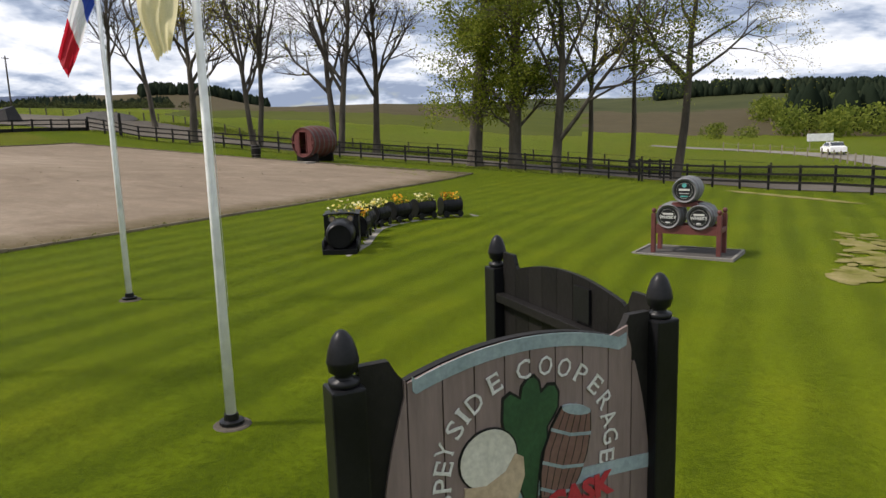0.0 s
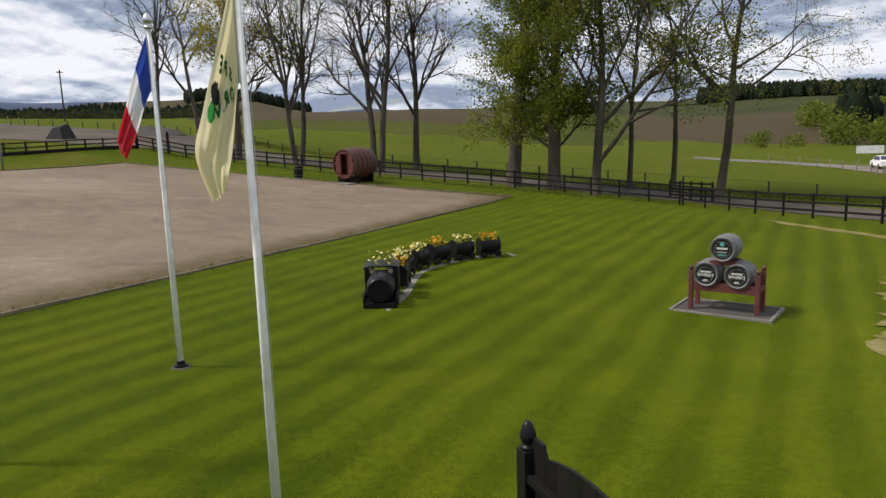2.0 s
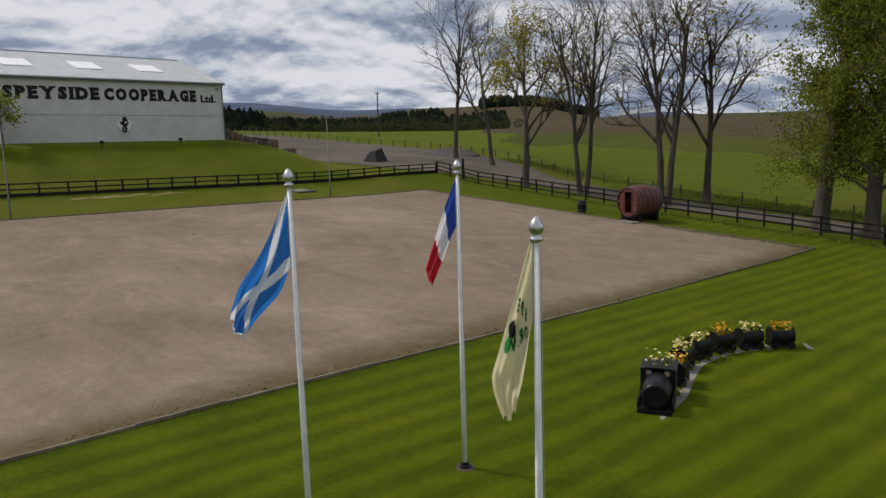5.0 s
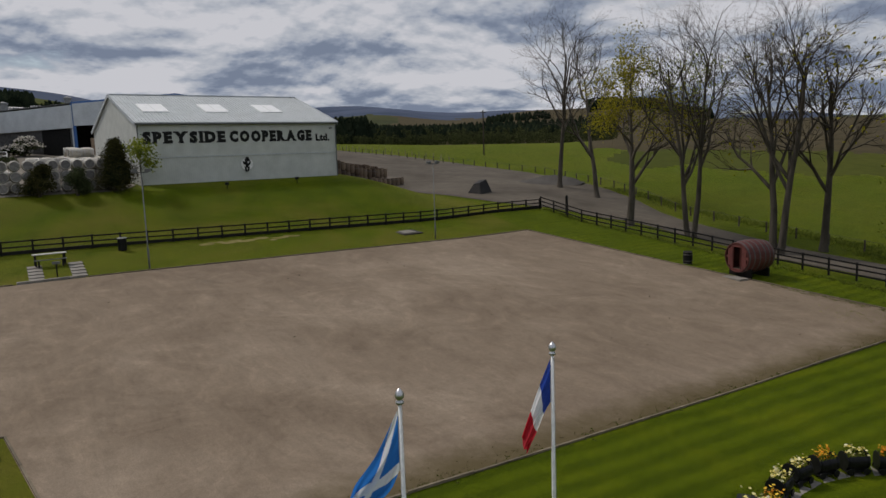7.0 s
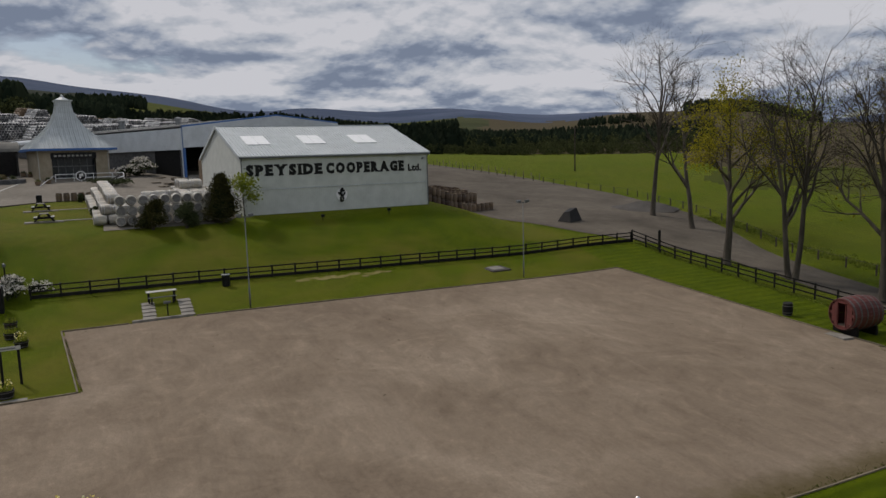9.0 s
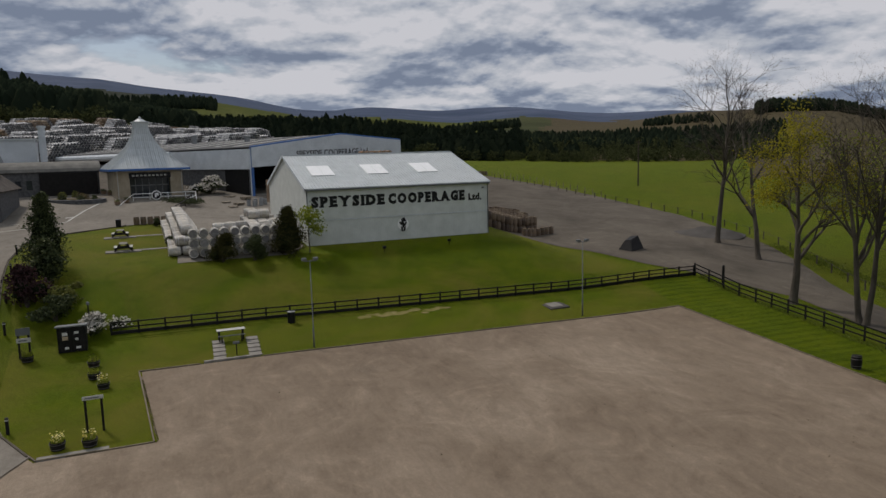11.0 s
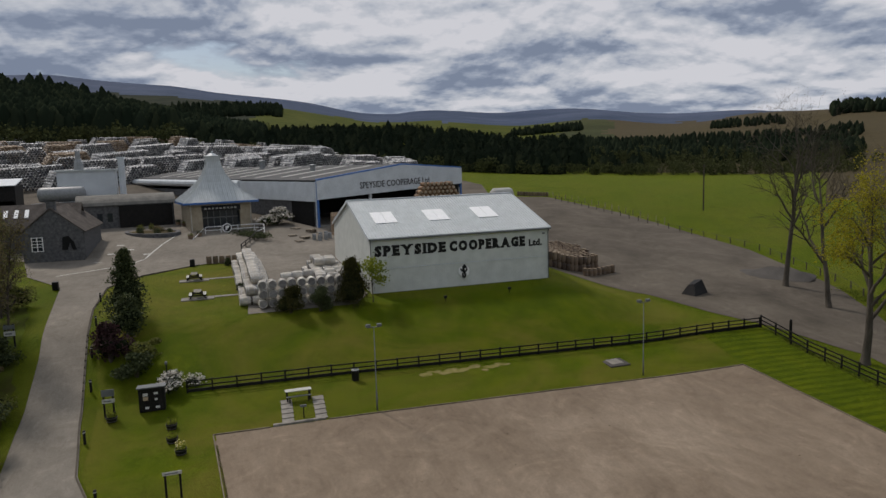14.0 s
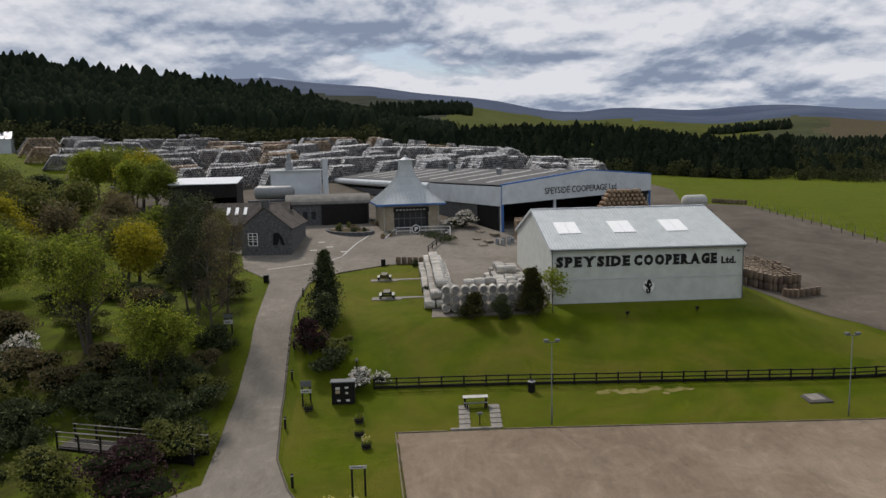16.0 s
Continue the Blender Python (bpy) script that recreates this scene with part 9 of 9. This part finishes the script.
for k, (x, y, w, h, leaf) in enumerate(SHRUBS):
    build_shrub(x, y, w, h, "dark" if leaf == "bloom_bush" else leaf, "%s garden shrub beyond the drive" % {"dark": "dense dark evergreen", "olive": "loose grey-green", "maroon": "dark purple-leaved", "russet": "twiggy russet", "bloom_bush": "pale-flowering"}[leaf], 100 + k, 2700, 0.12 if x > -100 else 0.2, 7, "bloom" if leaf == "bloom_bush" else None)
build_pine(-45.7, -26.0, 2.6, 0.9, 150, "small dark cone-shaped conifer among the shrubs", "dark", 2500, 0.08)


def build_footbridge():
    ob = thing("footbridge", "grey timber footbridge with slim pale handrails among shrubs", "footbridge", pose(-47.0, -20.0, height(-47, -20) + 0.3, 0, 0, -18))
    for k in range(25):
        s = Shape()
        s.box((-0.75, -5.5 + k * 0.44, 0.0), (0.75, -5.09 + k * 0.44, 0.06))
        part("deck_board", s, MAT["blackwood"], ob)
    for x in (-0.8, 0.8):
        s = Shape()
        s.box((x - 0.08, -5.5, -0.3), (x + 0.08, 5.5, -0.003))
        part("bearer", s, MAT["blackwood"], ob)
        for z in (0.45, 0.8, 1.15):
            s = Shape()
            s.box((x - 0.03, -5.6, z - 0.025), (x + 0.03, 5.6, z + 0.025))
            part("handrail", s, MAT["concrete"], ob)
        for k in range(7):
            s = Shape()
            s.box((x - 0.05 + 0.082 * (1 if x > 0 else -1), -5.5 + k * 1.83 - 0.05, -0.35), (x + 0.05 + 0.082 * (1 if x > 0 else -1), -5.5 + k * 1.83 + 0.05, 1.1))
            part("post", s, MAT["blackwood"], ob)


build_footbridge()


# ---- woods and hedges far off ----
def far_wood(name, label, spots, leaf, seed, conifer=True, tufted=0):
    rng, s = random.Random(seed), Shape()
    for x, y, tall in spots:
        z = height(x, y) - 0.4
        if conifer:
            r, n = tall * rng.uniform(0.24, 0.34), 7 if tufted else 5
            rings = []
            for f, w in ((0.02, 0.8), (0.2, 1.05), (0.42, 0.95), (0.62, 0.74), (0.8, 0.46), (0.93, 0.2)):
                a0 = rng.uniform(0, 6)
                rings += [(x + r * w * rng.uniform(0.7, 1.2) * math.cos(a0 * 0.1 + 6.283 * j / n), y + r * w * rng.uniform(0.7, 1.2) * math.sin(a0 * 0.1 + 6.283 * j / n), z + tall * (f + rng.uniform(-0.05, 0.05))) for j in range(n)]
            s.add(rings + [(x + rng.uniform(-0.2, 0.2), y, z + tall)], [(k * n + j, k * n + (j + 1) % n, (k + 1) * n + (j + 1) % n, (k + 1) * n + j) for k in range(5) for j in range(n)] + [(5 * n + j, 5 * n + (j + 1) % n, 6 * n) for j in range(n)])
            for _ in range(tufted):
                f, a0 = rng.uniform(0.05, 1.0), rng.uniform(0, 6.283)
                w = r * (1.12 - 1.02 * f ** 1.7)
                leaf_cards(rng, s, Vector((x + w * math.cos(a0), y + w * math.sin(a0), z + tall * f)), tall * 0.055, 1, tall * 0.012)
        else:
            for _ in range(170):
                d = Vector((rng.gauss(0, 1), rng.gauss(0, 1), rng.gauss(0, 1))).normalized()
                q = Vector((x, y, z + tall * 0.5)) + Vector((d.x * tall * 0.42, d.y * tall * 0.42, d.z * tall * 0.46)) * rng.uniform(0.6, 1.08)
                leaf_cards(rng, s, q, tall * 0.065, 1, tall * 0.03)
    ob = new(name, s.mesh(name, LEAF[leaf], conifer and not tufted))
    tagged(ob, label, "trees", "", "stuff")


def polar(a, r):
    return -r * math.sin(radians(a)), r * math.cos(radians(a))


def scatter(rng, n, a0, a1, r0, r1, h0, h1):
    out = []
    for _ in range(n):
        x, y = polar(rng.uniform(a0, a1), r0 + (r1 - r0) * rng.random() ** 1.3)
        out.append((x, y, rng.uniform(h0, h1)))
    return out


WR = random.Random(77)
far_wood("conifer_plantation", "dark conifer plantation covering the hill", scatter(WR, 3600, 92, 129, 322, 700, 13, 17) + scatter(WR, 1200, 92, 129, 318, 380, 14, 19) + scatter(WR, 900, 85.5, 93, 330, 620, 10, 14) + scatter(WR, 90, 96, 127, 560, 660, 17, 22), "conifer", 1)
far_wood("conifer_belt", "dark belt of conifers beyond the pasture", scatter(WR, 300, 62, 90, 282, 318, 7, 10) + scatter(WR, 620, 60, 92, 318, 620, 9, 13) + scatter(WR, 16, 56, 62, 300, 330, 6, 9), "conifer", 2, True, 60)
far_wood("valley_wood", "mixed dark wood filling the valley beyond the pasture", scatter(WR, 900, 41, 64, 380, 800, 6, 9), "conifer", 12)
far_wood("broadleaf_belt", "grey-green belt of broadleaved trees beyond the pasture", scatter(WR, 200, 41, 62, 285, 345, 3.5, 6.0) + scatter(WR, 160, 41, 60, 345, 480, 5, 8) + scatter(WR, 60, 62, 92, 272, 284, 4, 7) + scatter(WR, 130, 92, 127, 296, 330, 9, 13), "wood", 3, False)
far_wood("conifer_clump", "dark clump of conifers on the skyline", scatter(WR, 420, 34.0, 43.0, 1150, 1330, 12, 20) + scatter(WR, 110, 46, 51, 1150, 1300, 7, 12) + scatter(WR, 170, 60.5, 66, 1250, 1400, 9, 14), "conifer", 4)
far_wood("ridge_wood", "dark wood along the far ridge", scatter(WR, 1600, -14, 4, 900, 1350, 12, 20) + scatter(WR, 500, 84, 92, 1200, 1700, 10, 15), "conifer", 5)
far_wood("roadside_wood", "mixed broadleaved wood beside the country road", scatter(WR, 46, -14, -4.5, 165, 240, 4, 8) + scatter(WR, 90, -13, -3, 260, 420, 7, 11) + scatter(WR, 12, -3, 1, 150, 190, 2, 4), "mid", 6, False)
far_wood("roadside_conifers", "dark conifers beside the country road", scatter(WR, 70, -13, -5, 200, 300, 9, 13), "conifer", 7)
far_wood("field_hedge", "scattered hedge trees on the hillside", scatter(WR, 60, 66, 88, 620, 760, 6, 10) + scatter(WR, 20, 40, 60, 330, 420, 4, 6), "wood", 8, False)
